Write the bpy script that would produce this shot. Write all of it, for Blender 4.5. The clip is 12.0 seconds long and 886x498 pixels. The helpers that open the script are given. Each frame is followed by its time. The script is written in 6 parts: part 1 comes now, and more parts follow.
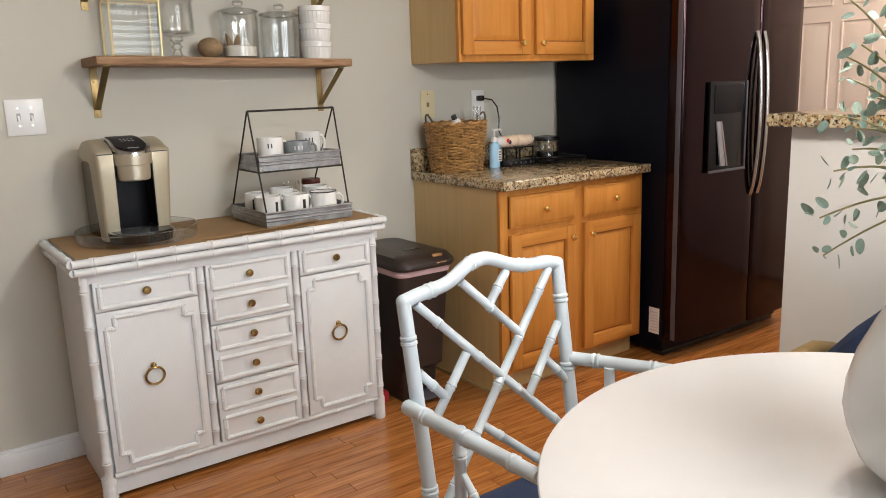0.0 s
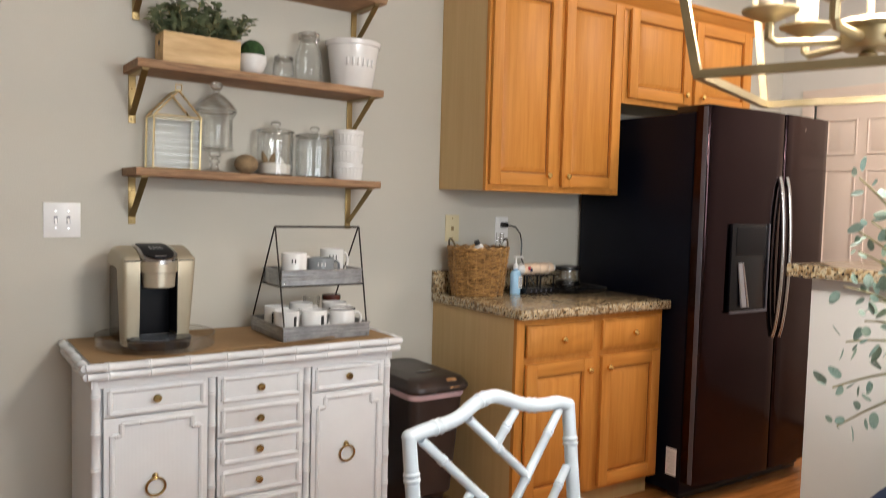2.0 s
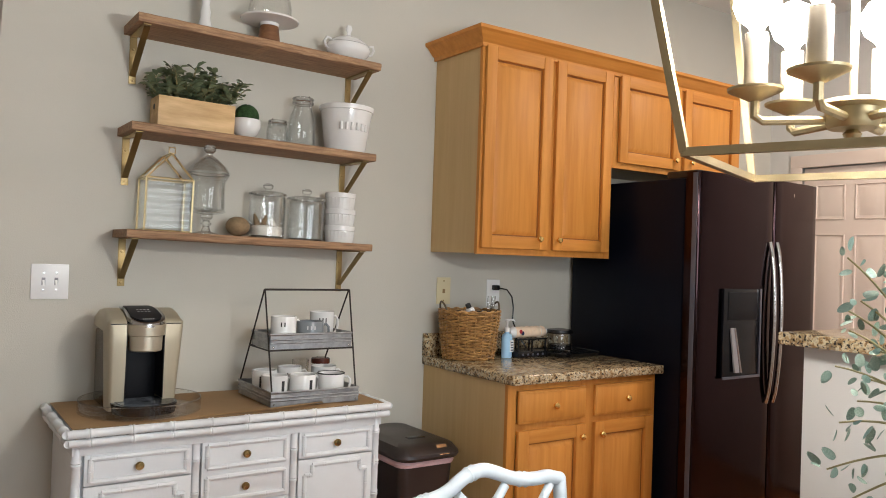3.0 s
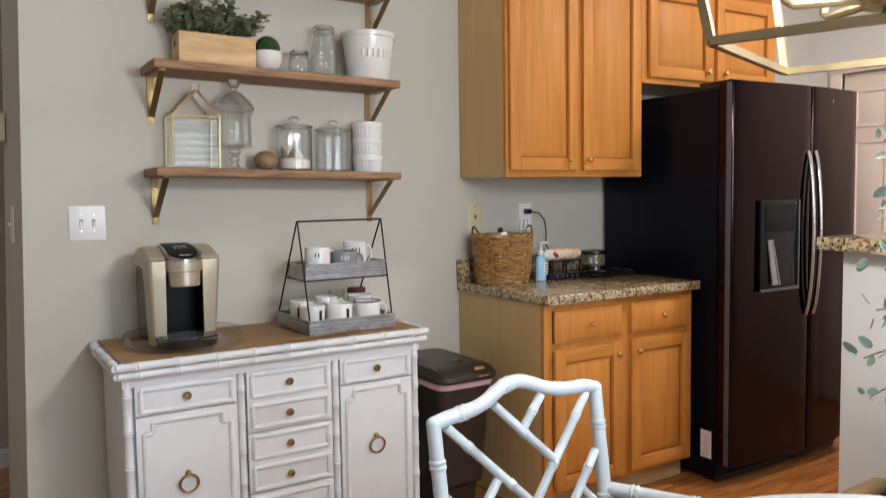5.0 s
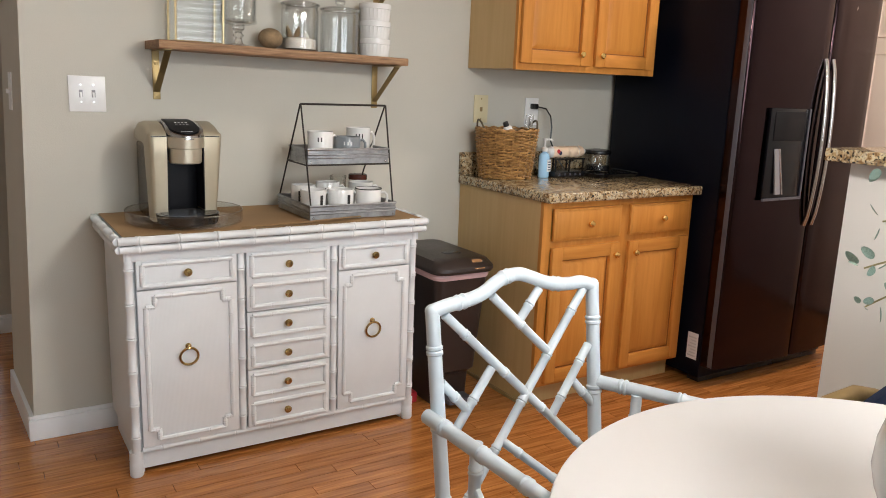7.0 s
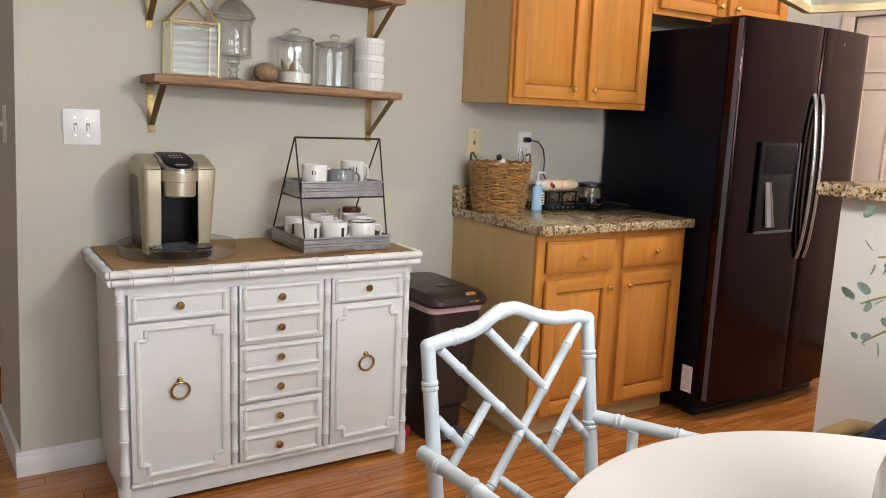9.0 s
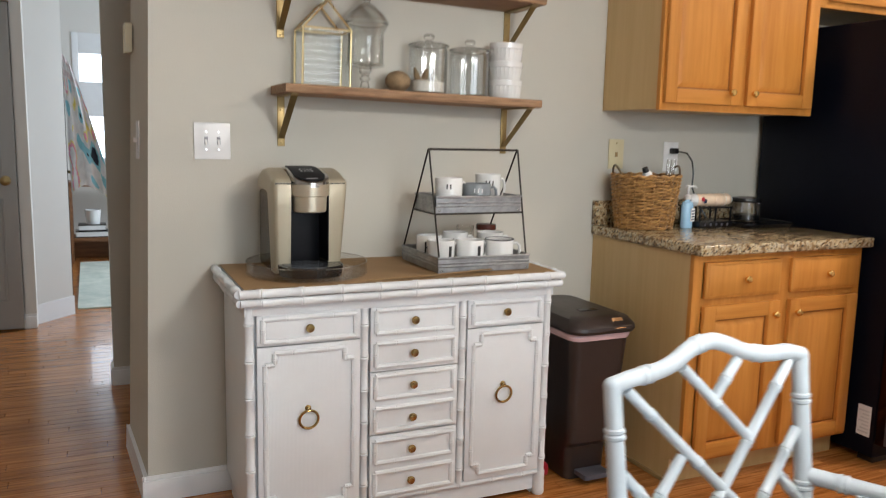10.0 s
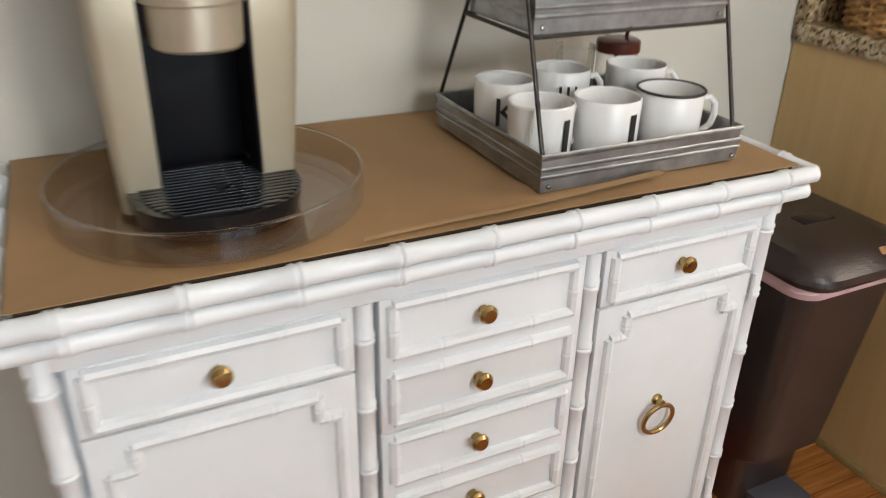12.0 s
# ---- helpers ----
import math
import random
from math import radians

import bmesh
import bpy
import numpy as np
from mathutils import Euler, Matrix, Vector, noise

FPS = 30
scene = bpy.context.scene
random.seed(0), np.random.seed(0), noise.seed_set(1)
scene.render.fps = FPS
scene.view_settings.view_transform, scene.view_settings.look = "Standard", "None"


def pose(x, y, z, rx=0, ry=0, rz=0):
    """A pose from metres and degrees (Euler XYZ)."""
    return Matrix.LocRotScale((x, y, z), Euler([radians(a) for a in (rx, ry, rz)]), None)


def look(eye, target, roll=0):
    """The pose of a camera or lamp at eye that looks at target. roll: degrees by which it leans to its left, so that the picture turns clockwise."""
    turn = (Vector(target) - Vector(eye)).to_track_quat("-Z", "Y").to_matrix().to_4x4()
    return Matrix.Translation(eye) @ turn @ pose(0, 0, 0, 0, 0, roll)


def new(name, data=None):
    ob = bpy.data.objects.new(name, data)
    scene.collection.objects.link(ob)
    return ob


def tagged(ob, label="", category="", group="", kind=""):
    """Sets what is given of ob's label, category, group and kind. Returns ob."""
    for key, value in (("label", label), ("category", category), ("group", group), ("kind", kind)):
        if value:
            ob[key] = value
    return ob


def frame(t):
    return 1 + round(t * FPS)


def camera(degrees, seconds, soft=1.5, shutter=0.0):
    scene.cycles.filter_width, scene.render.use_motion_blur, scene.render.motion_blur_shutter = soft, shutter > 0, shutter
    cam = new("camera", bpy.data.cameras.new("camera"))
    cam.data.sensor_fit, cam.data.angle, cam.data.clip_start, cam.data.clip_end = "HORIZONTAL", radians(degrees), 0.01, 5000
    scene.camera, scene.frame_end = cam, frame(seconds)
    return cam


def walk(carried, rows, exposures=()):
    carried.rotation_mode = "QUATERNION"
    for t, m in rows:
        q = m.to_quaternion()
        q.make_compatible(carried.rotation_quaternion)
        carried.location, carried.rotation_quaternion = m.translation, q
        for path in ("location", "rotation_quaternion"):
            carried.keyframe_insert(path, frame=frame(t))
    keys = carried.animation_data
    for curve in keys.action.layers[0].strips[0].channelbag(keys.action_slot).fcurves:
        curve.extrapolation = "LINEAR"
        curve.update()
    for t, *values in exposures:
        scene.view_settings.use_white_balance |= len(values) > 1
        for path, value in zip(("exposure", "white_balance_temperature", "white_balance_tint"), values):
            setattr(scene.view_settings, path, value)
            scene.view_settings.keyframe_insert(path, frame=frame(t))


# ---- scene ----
cam = camera(59.4, 12.0, soft=0.95, shutter=0.4)
PATH = [
    (0, (0.175, 0.098, 1.324), (1.314, 1.69, 0.913), -2.0),
    (0.5, (0.173, 0.105, 1.322), (1.309, 1.708, 0.946), -1.6),
    (1, (0.169, 0.102, 1.323), (1.3, 1.72, 0.996), -0.8),
    (1.5, (0.172, 0.092, 1.33), (1.29, 1.726, 1.049), 0.3),
    (2, (0.186, 0.083, 1.371), (1.3, 1.739, 1.247), 1.5),
    (2.5, (0.194, 0.089, 1.398), (1.326, 1.737, 1.416), 2.1),
    (4.5, (0.2, 0.078, 1.372), (1.279, 1.762, 1.367), -0.4),
    (5, (0.212, 0.084, 1.356), (1.264, 1.778, 1.212), -0.9),
    (5.5, (0.212, 0.091, 1.352), (1.246, 1.781, 1.079), -0.4),
    (6, (0.211, 0.097, 1.34), (1.236, 1.777, 0.981), 0.2),
    (6.5, (0.207, 0.097, 1.344), (1.233, 1.764, 0.936), 1.2),
    (7, (0.201, 0.094, 1.348), (1.241, 1.751, 0.933), 2.2),
    (9, (0.197, 0.101, 1.353), (1.26, 1.762, 1.018), 2.3),
    (9.3, (0.185, 0.13, 1.345), (1.248, 1.80, 1.059), 1.1),
    (9.5, (0.203, 0.137, 1.334), (1.17, 1.874, 1.11), 0.8),
    (9.8, (0.226, 0.235, 1.33), (1.037, 2.044, 1.072), 1.1),
    (10, (0.214, 0.366, 1.302), (1.036, 2.167, 1.014), 1.3),
    (10.2, (0.188, 0.538, 1.288), (1.084, 2.29, 0.943), 1.2),
    (10.5, (0.185, 0.76, 1.3), (1.18, 2.425, 0.813), 0.1),
    (10.7, (0.209, 0.9, 1.299), (1.237, 2.531, 0.765), 0.4),
    (11, (0.332, 1.139, 1.277), (1.323, 2.787, 0.728), 1.0),
    (11.3, (0.417, 1.366, 1.29), (1.296, 3.049, 0.661), 2.0),
    (11.5, (0.474, 1.542, 1.272), (1.319, 3.218, 0.582), 1.8),
    (11.7, (0.548, 1.693, 1.267), (1.393, 3.339, 0.508), 1.4),
    (12, (0.725, 1.884, 1.253), (1.501, 3.489, 0.347), 1.1),
]
EXPOSURES = [(0.0, -0.14, 6320, 10), (1.5, -0.16, 6380, 11), (2.5, -0.24, 6220, 10), (4.5, -0.40, 6030, 9), (5.0, -0.24, 5930, 10), (5.5, -0.14, 5800, 10), (6.5, -0.14, 6220, 10), (9.0, -0.14, 6220, 10), (10.0, -0.17, 6130, 9), (10.5, -0.06, 6110, 9), (11.0, 0.07, 6080, 8), (11.5, 0.12, 6080, 7), (12.0, 0.02, 6090, 8)]
walk(cam, [(t, look(eye, target, roll)) for t, eye, target, roll in PATH], EXPOSURES)

# ---- light ----
world = bpy.data.worlds.new("world")
scene.world = world
world.use_nodes = True
wn = world.node_tree
sky = wn.nodes.new("ShaderNodeTexSky")
sky.sky_type, sky.sun_disc, sky.sun_elevation, sky.sun_rotation = "NISHITA", False, radians(38), radians(200)
wn.nodes["Background"].inputs["Strength"].default_value = 0.1
wn.links.new(sky.outputs["Color"], wn.nodes["Background"].inputs["Color"])


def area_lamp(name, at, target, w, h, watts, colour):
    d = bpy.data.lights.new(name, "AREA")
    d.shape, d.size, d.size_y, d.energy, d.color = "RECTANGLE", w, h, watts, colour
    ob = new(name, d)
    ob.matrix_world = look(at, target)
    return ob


# daylight in the window opening behind the table; the other three lamps are added fill
area_lamp("window_daylight", (1.45, -2.72, 1.5), (1.45, 3, 1.2), 2.6, 1.4, 150, (0.86, 0.94, 1.0))
# added fill from an unseen side opening, brightens the far room
area_lamp("far_side_fill", (2.97, 7.5, 1.55), (0, 7.1, 1.0), 1.5, 1.2, 115, (0.82, 0.91, 1.0))
# added warm fill for the closet doors and cabinets, no known source
area_lamp("kitchen_fill", (3.95, 1.4, 2.935), (3.95, 1.4, 0), 0.36, 0.36, 52, (1.0, 0.82, 0.66))
# weak added fill that lifts the hall walls, its source is made up
area_lamp("hall_fill", (-0.75, 4.6, 2.935), (-0.75, 4.6, 0), 0.34, 0.34, 2.5, (1.0, 0.93, 0.86))
BULB = 275.0


# ---- materials ----
def mat(name, col, rough=0.5, metal=0.0, var=0.10, scale=5.0, bump=0.15, bscale=90.0, stretch=(1, 1, 1), col2=None, coat=0.0, spec=0.5, rvar=0.08):
    m = bpy.data.materials.new(name)
    m.use_nodes = True
    nt = m.node_tree
    b = nt.nodes["Principled BSDF"]
    tc = nt.nodes.new("ShaderNodeTexCoord")
    info = nt.nodes.new("ShaderNodeObjectInfo")
    add = nt.nodes.new("ShaderNodeVectorMath")
    mp = nt.nodes.new("ShaderNodeMapping")
    mp.inputs["Scale"].default_value = stretch
    off = nt.nodes.new("ShaderNodeMath")
    off.operation, off.inputs[1].default_value = "MULTIPLY", 37.0
    nt.links.new(info.outputs["Random"], off.inputs[0])
    nt.links.new(tc.outputs["Object"], add.inputs[0])
    nt.links.new(off.outputs[0], add.inputs[1])
    nt.links.new(add.outputs[0], mp.inputs["Vector"])
    n1 = nt.nodes.new("ShaderNodeTexNoise")
    n1.inputs["Scale"].default_value, n1.inputs["Detail"].default_value, n1.inputs["Roughness"].default_value = scale, 6, 0.6
    n2 = nt.nodes.new("ShaderNodeTexNoise")
    n2.inputs["Scale"].default_value, n2.inputs["Detail"].default_value = bscale, 3
    nt.links.new(mp.outputs[0], n1.inputs["Vector"])
    nt.links.new(mp.outputs[0], n2.inputs["Vector"])
    ramp = nt.nodes.new("ShaderNodeMapRange")
    ramp.inputs["From Min"].default_value, ramp.inputs["From Max"].default_value = 0.3, 0.7
    nt.links.new(n1.outputs["Fac"], ramp.inputs["Value"])
    mix = nt.nodes.new("ShaderNodeMix")
    mix.data_type = "RGBA"
    c2 = col2 if col2 else tuple(min(1, c * (1 + var)) for c in col)
    c1 = col if col2 else tuple(c * (1 - var) for c in col)
    mix.inputs["A"].default_value, mix.inputs["B"].default_value = (*c1, 1), (*c2, 1)
    nt.links.new(ramp.outputs[0], mix.inputs["Factor"])
    nt.links.new(mix.outputs["Result"], b.inputs["Base Color"])
    rr = nt.nodes.new("ShaderNodeMapRange")
    rr.inputs["To Min"].default_value, rr.inputs["To Max"].default_value = max(0.02, rough - rvar), min(1, rough + rvar)
    nt.links.new(n1.outputs["Fac"], rr.inputs["Value"])
    nt.links.new(rr.outputs[0], b.inputs["Roughness"])
    if bump:
        bp = nt.nodes.new("ShaderNodeBump")
        bp.inputs["Strength"].default_value, bp.inputs["Distance"].default_value = bump, 0.002
        nt.links.new(n2.outputs["Fac"], bp.inputs["Height"])
        nt.links.new(bp.outputs[0], b.inputs["Normal"])
    b.inputs["Metallic"].default_value = metal
    b.inputs["Coat Weight"].default_value = coat
    b.inputs["Specular IOR Level"].default_value = spec
    return m


def wood(name, c1, c2, stretch, rough=0.4, scale=6.0, coat=0.0, rand=0.0):
    """Grain drawn out along one axis; rand: how far single boards differ."""
    m = mat(name, c1, rough, 0, 0.1, scale, 0.12, 40, stretch, c2, coat)
    if rand:
        nt = m.node_tree
        b = nt.nodes["Principled BSDF"]
        info, geo = nt.nodes.new("ShaderNodeObjectInfo"), nt.nodes.new("ShaderNodeNewGeometry")
        s = nt.nodes.new("ShaderNodeMath")
        s.operation = "ADD"
        fr = nt.nodes.new("ShaderNodeMath")
        fr.operation = "FRACT"
        rg = nt.nodes.new("ShaderNodeMapRange")
        rg.inputs["To Min"].default_value, rg.inputs["To Max"].default_value = 1 - rand, 1 + rand
        hsv = nt.nodes.new("ShaderNodeHueSaturation")
        nt.links.new(info.outputs["Random"], s.inputs[0])
        nt.links.new(geo.outputs["Random Per Island"], s.inputs[1])
        nt.links.new(s.outputs[0], fr.inputs[0])
        nt.links.new(fr.outputs[0], rg.inputs["Value"])
        nt.links.new(rg.outputs[0], hsv.inputs["Value"])
        old = b.inputs["Base Color"].links[0].from_socket
        nt.links.new(old, hsv.inputs["Color"])
        nt.links.new(hsv.outputs["Color"], b.inputs["Base Color"])
    return m


def granite():
    """Cream and tan stone with brown drifts, grey quartz and black flecks."""
    m = bpy.data.materials.new("granite")
    m.use_nodes = True
    nt = m.node_tree
    b = nt.nodes["Principled BSDF"]
    tc = nt.nodes.new("ShaderNodeTexCoord")

    def noise_tex(scale, detail, distortion):
        n = nt.nodes.new("ShaderNodeTexNoise")
        n.inputs["Scale"].default_value, n.inputs["Detail"].default_value, n.inputs["Distortion"].default_value = scale, detail, distortion
        nt.links.new(tc.outputs["Object"], n.inputs["Vector"])
        return n

    def ramp(src, stops):
        r = nt.nodes.new("ShaderNodeValToRGB")
        e = r.color_ramp.elements
        e[0].position, e[0].color = stops[0][0], (*stops[0][1], 1)
        e[1].position, e[1].color = stops[-1][0], (*stops[-1][1], 1)
        for q, c in stops[1:-1]:
            r.color_ramp.elements.new(q).color = (*c, 1)
        nt.links.new(src, r.inputs["Fac"])
        return r

    def over(low, high, fac):
        x = nt.nodes.new("ShaderNodeMix")
        x.data_type = "RGBA"
        nt.links.new(fac, x.inputs["Factor"])
        nt.links.new(low, x.inputs["A"])
        nt.links.new(high, x.inputs["B"])
        return x.outputs["Result"]

    base = ramp(noise_tex(70, 4, 0.6).outputs["Fac"], [(0.33, (0.20, 0.115, 0.045)), (0.45, (0.42, 0.30, 0.16)), (0.56, (0.58, 0.49, 0.32)), (0.68, (0.36, 0.31, 0.23))])
    drift = ramp(noise_tex(22, 3, 1.2).outputs["Fac"], [(0.50, (0, 0, 0)), (0.62, (0.75, 0.75, 0.75))])
    brown = nt.nodes.new("ShaderNodeRGB")
    brown.outputs[0].default_value = (0.15, 0.085, 0.036, 1)
    black = nt.nodes.new("ShaderNodeRGB")
    black.outputs[0].default_value = (0.012, 0.010, 0.009, 1)
    fleck = ramp(noise_tex(120, 2, 0.4).outputs["Fac"], [(0.565, (0, 0, 0)), (0.61, (1, 1, 1))])
    c = over(base.outputs["Color"], brown.outputs[0], drift.outputs["Color"])
    c = over(c, black.outputs[0], fleck.outputs["Color"])
    nt.links.new(c, b.inputs["Base Color"])
    b.inputs["Roughness"].default_value = 0.12
    return m


def glass(name, col=(0.988, 0.992, 0.99), rough=0.02, edge=0.72, low=0.05):
    """Thin clear walls: see-through, with a gloss that grows at grazing angles."""
    m = bpy.data.materials.new(name)
    m.use_nodes = True
    nt = m.node_tree
    nt.nodes.remove(nt.nodes["Principled BSDF"])
    tr, gl, mx, fr, pw, sc = (nt.nodes.new(k) for k in ("ShaderNodeBsdfTransparent", "ShaderNodeBsdfGlossy", "ShaderNodeMixShader", "ShaderNodeLayerWeight", "ShaderNodeMath", "ShaderNodeMapRange"))
    tr.inputs["Color"].default_value = (*col, 1)
    gl.inputs["Roughness"].default_value = rough
    pw.operation, pw.inputs[1].default_value = "POWER", 2.2
    sc.inputs["To Min"].default_value, sc.inputs["To Max"].default_value = low, edge
    nt.links.new(fr.outputs["Facing"], pw.inputs[0])
    nt.links.new(pw.outputs[0], sc.inputs["Value"])
    nt.links.new(sc.outputs[0], mx.inputs[0])
    nt.links.new(tr.outputs[0], mx.inputs[1])
    nt.links.new(gl.outputs[0], mx.inputs[2])
    nt.links.new(mx.outputs[0], nt.nodes["Material Output"].inputs["Surface"])
    return m


def glow(name, col, strength):
    m = bpy.data.materials.new(name)
    m.use_nodes = True
    b = m.node_tree.nodes["Principled BSDF"]
    b.inputs["Base Color"].default_value = (*col, 1)
    b.inputs["Emission Color"].default_value = (*col, 1)
    b.inputs["Emission Strength"].default_value = strength
    return m


M_WALL = mat("greige_wall_paint", (0.548, 0.531, 0.466), 0.75, 0, 0.025, 1.6, 0.25, 260)
M_CEIL = mat("ceiling_paint", (0.74, 0.73, 0.70), 0.85, 0, 0.02, 2, 0.2, 160)
M_WHITEWALL = mat("white_wall_paint", (0.66, 0.645, 0.61), 0.7, 0, 0.02, 2, 0.15, 200)
M_TRIM = mat("white_trim_paint", (0.80, 0.815, 0.83), 0.35, 0, 0.03, 6, 0.08, 60)
M_DOORPINK = mat("door_paint", (0.78, 0.665, 0.585), 0.45, 0, 0.02, 3, 0.08, 80)
M_FLOOR = wood("oak_floor", (0.255, 0.086, 0.0195), (0.555, 0.230, 0.063), (1.1, 19, 19), 0.20, 4.5, 0.3, 0.13)
M_FLOORGAP = mat("floor_joint", (0.17, 0.062, 0.018), 0.5)
# dark brown that paints shade into the sideboard gap and the basket weave
M_GAPSHADE = mat("gap_shade_brown", (0.045, 0.026, 0.014), 0.7)
M_MAPLE = wood("honey_maple", (0.475, 0.184, 0.029), (0.600, 0.262, 0.052), (9, 9, 0.6), 0.50, 4, 0.0, 0.05)
M_MAPLEX = wood("honey_maple_rails", (0.475, 0.184, 0.029), (0.600, 0.262, 0.052), (0.6, 9, 9), 0.50, 4, 0.0, 0.05)
for m in (M_MAPLE, M_MAPLEX):
    m.node_tree.nodes["Principled BSDF"].inputs["Specular IOR Level"].default_value = 0.34
M_MAPLEGROOVE = wood("dark_maple_groove", (0.20, 0.070, 0.012), (0.30, 0.110, 0.020), (9, 9, 0.6), 0.5, 4)
M_MAPLESIDE = wood("maple_veneer", (0.50, 0.340, 0.145), (0.56, 0.395, 0.185), (8, 8, 0.5), 0.42, 4)
M_SHELF = wood("stained_shelf_board", (0.17, 0.090, 0.044), (0.42, 0.255, 0.138), (1.1, 16, 16), 0.7, 8, 0.0, 0.10)
M_BRASS = mat("antique_brass", (0.34, 0.25, 0.115), 0.45, 1, 0.10, 25, 0.1, 120)
M_POLISHED = mat("polished_brass", (0.88, 0.60, 0.22), 0.22, 1, 0.06, 30, 0.02, 120)
M_PALEGOLD = mat("pale_gold_solder", (0.82, 0.68, 0.38), 0.30, 1, 0.10, 40, 0.1, 200)
M_KNOB = mat("brushed_knob_brass", (0.38, 0.265, 0.105), 0.24, 1, 0.12, 30, 0.05, 120)
M_GOLD = mat("champagne_gold_metal", (0.47, 0.39, 0.235), 0.42, 1, 0.06, 20, 0.05, 200)
M_WHITE = mat("white_furniture_paint", (0.735, 0.765, 0.785), 0.38, 0, 0.03, 7, 0.12, 70)
M_WEAVE = mat("painted_reed_panel", (0.735, 0.765, 0.785), 0.42, 0, 0.03, 7, 0.0, 70)
nt = M_WEAVE.node_tree
tcw, wav, bpw = (nt.nodes.new(k) for k in ("ShaderNodeTexCoord", "ShaderNodeTexWave", "ShaderNodeBump"))
wav.bands_direction = "X"
wav.inputs["Scale"].default_value, wav.inputs["Distortion"].default_value, wav.inputs["Detail"].default_value = 75.0, 0.6, 1.0
bpw.inputs["Strength"].default_value, bpw.inputs["Distance"].default_value = 0.07, 0.001
nt.links.new(tcw.outputs["Object"], wav.inputs["Vector"])
nt.links.new(wav.outputs["Fac"], bpw.inputs["Height"])
nt.links.new(bpw.outputs[0], nt.nodes["Principled BSDF"].inputs["Normal"])
M_CHAIR = mat("white_lacquer", (0.62, 0.70, 0.755), 0.32, 0, 0.03, 9, 0.10, 60)
M_TABLE = mat("table_laminate", (0.69, 0.69, 0.69), 0.33, 0, 0.015, 2, 0.04, 120)
M_KRAFT = mat("kraft_paper", (0.315, 0.195, 0.090), 0.75, 0, 0.14, 4, 0.35, 30)
M_GRANITE = granite()
M_CHAMP = mat("satin_champagne_plastic", (0.43, 0.385, 0.285), 0.46, 0.45, 0.03, 20, 0.05, 300)
M_HEAD = mat("brushed_champagne_metal", (0.56, 0.515, 0.405), 0.38, 0.7, 0.03, 20, 0.04, 300)
M_FRIDGESIDE = mat("fridge_side_black", (0.0028, 0.0036, 0.0080), 0.34, 0, 0.2, 4, 0.15, 350, spec=0.14)
M_FRIDGE = mat("black_stainless", (0.033, 0.019, 0.0205), 0.13, 1.0, 0.08, 3, 0.02, 100, rvar=0.04)
M_LEVER = mat("grey_lever_plastic", (0.26, 0.26, 0.28), 0.35, 0, 0.05, 12, 0.0)
M_EDGE = mat("grey_sheen_and_trim", (0.085, 0.085, 0.105), 0.30, 0, 0.05, 12, 0.0)
M_CHROME = mat("dark_polished_steel", (0.50, 0.48, 0.47), 0.2, 1, 0.05, 12, 0.0)
M_BLACK = mat("black_plastic", (0.010, 0.010, 0.011), 0.25, 0, 0.2, 12, 0.05, 160)
M_GLOSSBLACK = mat("gloss_black", (0.008, 0.008, 0.010), 0.09, 0, 0.1, 8, 0.0)
M_BIN = mat("brown_bin_plastic", (0.030, 0.021, 0.019), 0.36, 0, 0.12, 8, 0.25, 300)
M_BAG = mat("bin_bag", (0.60, 0.42, 0.44), 0.4, 0, 0.1, 20, 0.6, 40)
M_GALV = mat("galvanised_steel", (0.33, 0.335, 0.34), 0.40, 0.9, 0.30, 22, 0.1, 60)
M_WIRE = mat("dark_iron_wire", (0.045, 0.040, 0.036), 0.45, 0.8, 0.2, 40, 0.1, 200)
M_CERAMIC = mat("white_glazed_ceramic", (0.73, 0.73, 0.715), 0.16, 0, 0.02, 8, 0.03, 60)
M_GREYMUG = mat("grey_glaze", (0.19, 0.21, 0.225), 0.3, 0, 0.08, 12, 0.03, 60)
M_PRINT = mat("black_print", (0.02, 0.02, 0.02), 0.5)
M_LIGHTPRINT = mat("pale_print", (0.6, 0.6, 0.6), 0.5)
M_GLASS = glass("clear_glass", edge=0.85)
M_THINPANE = glass("thin_pane_glass", (0.97, 0.98, 0.98), 0.008, 0.20, 0.014)
M_CRYSTAL = bpy.data.materials.new("pressed_glass")
M_CRYSTAL.use_nodes = True
for key, v in (("Base Color", (0.97, 0.985, 0.98, 1)), ("Roughness", 0.03), ("IOR", 1.46), ("Transmission Weight", 1.0)):
    M_CRYSTAL.node_tree.nodes["Principled BSDF"].inputs[key].default_value = v
nt = M_CRYSTAL.node_tree
mx, tr = nt.nodes.new("ShaderNodeMixShader"), nt.nodes.new("ShaderNodeBsdfTransparent")
mx.inputs[0].default_value = 0.55
nt.links.new(tr.outputs[0], mx.inputs[1])
nt.links.new(nt.nodes["Principled BSDF"].outputs[0], mx.inputs[2])
nt.links.new(mx.outputs[0], nt.nodes["Material Output"].inputs["Surface"])
M_DISP = mat("dispenser_black", (0.004, 0.004, 0.006), 0.10, 0, 0.1, 8, 0.0, spec=0.30)
M_PANEL = mat("smooth_black_panel", (0.007, 0.007, 0.009), 0.45, 0, 0.1, 8, 0.0, spec=0.18)
M_PAPER = mat("pale_blue_paper", (0.56, 0.60, 0.66), 0.8, 0, 0.10, 30, 0.2, 90)
M_PAPEREDGE = mat("grey_blue_paper", (0.34, 0.38, 0.45), 0.8, 0, 0.10, 30, 0.2, 90)
M_STEEL = mat("pale_satin_steel", (0.62, 0.62, 0.63), 0.35, 1, 0.05, 12, 0.0)
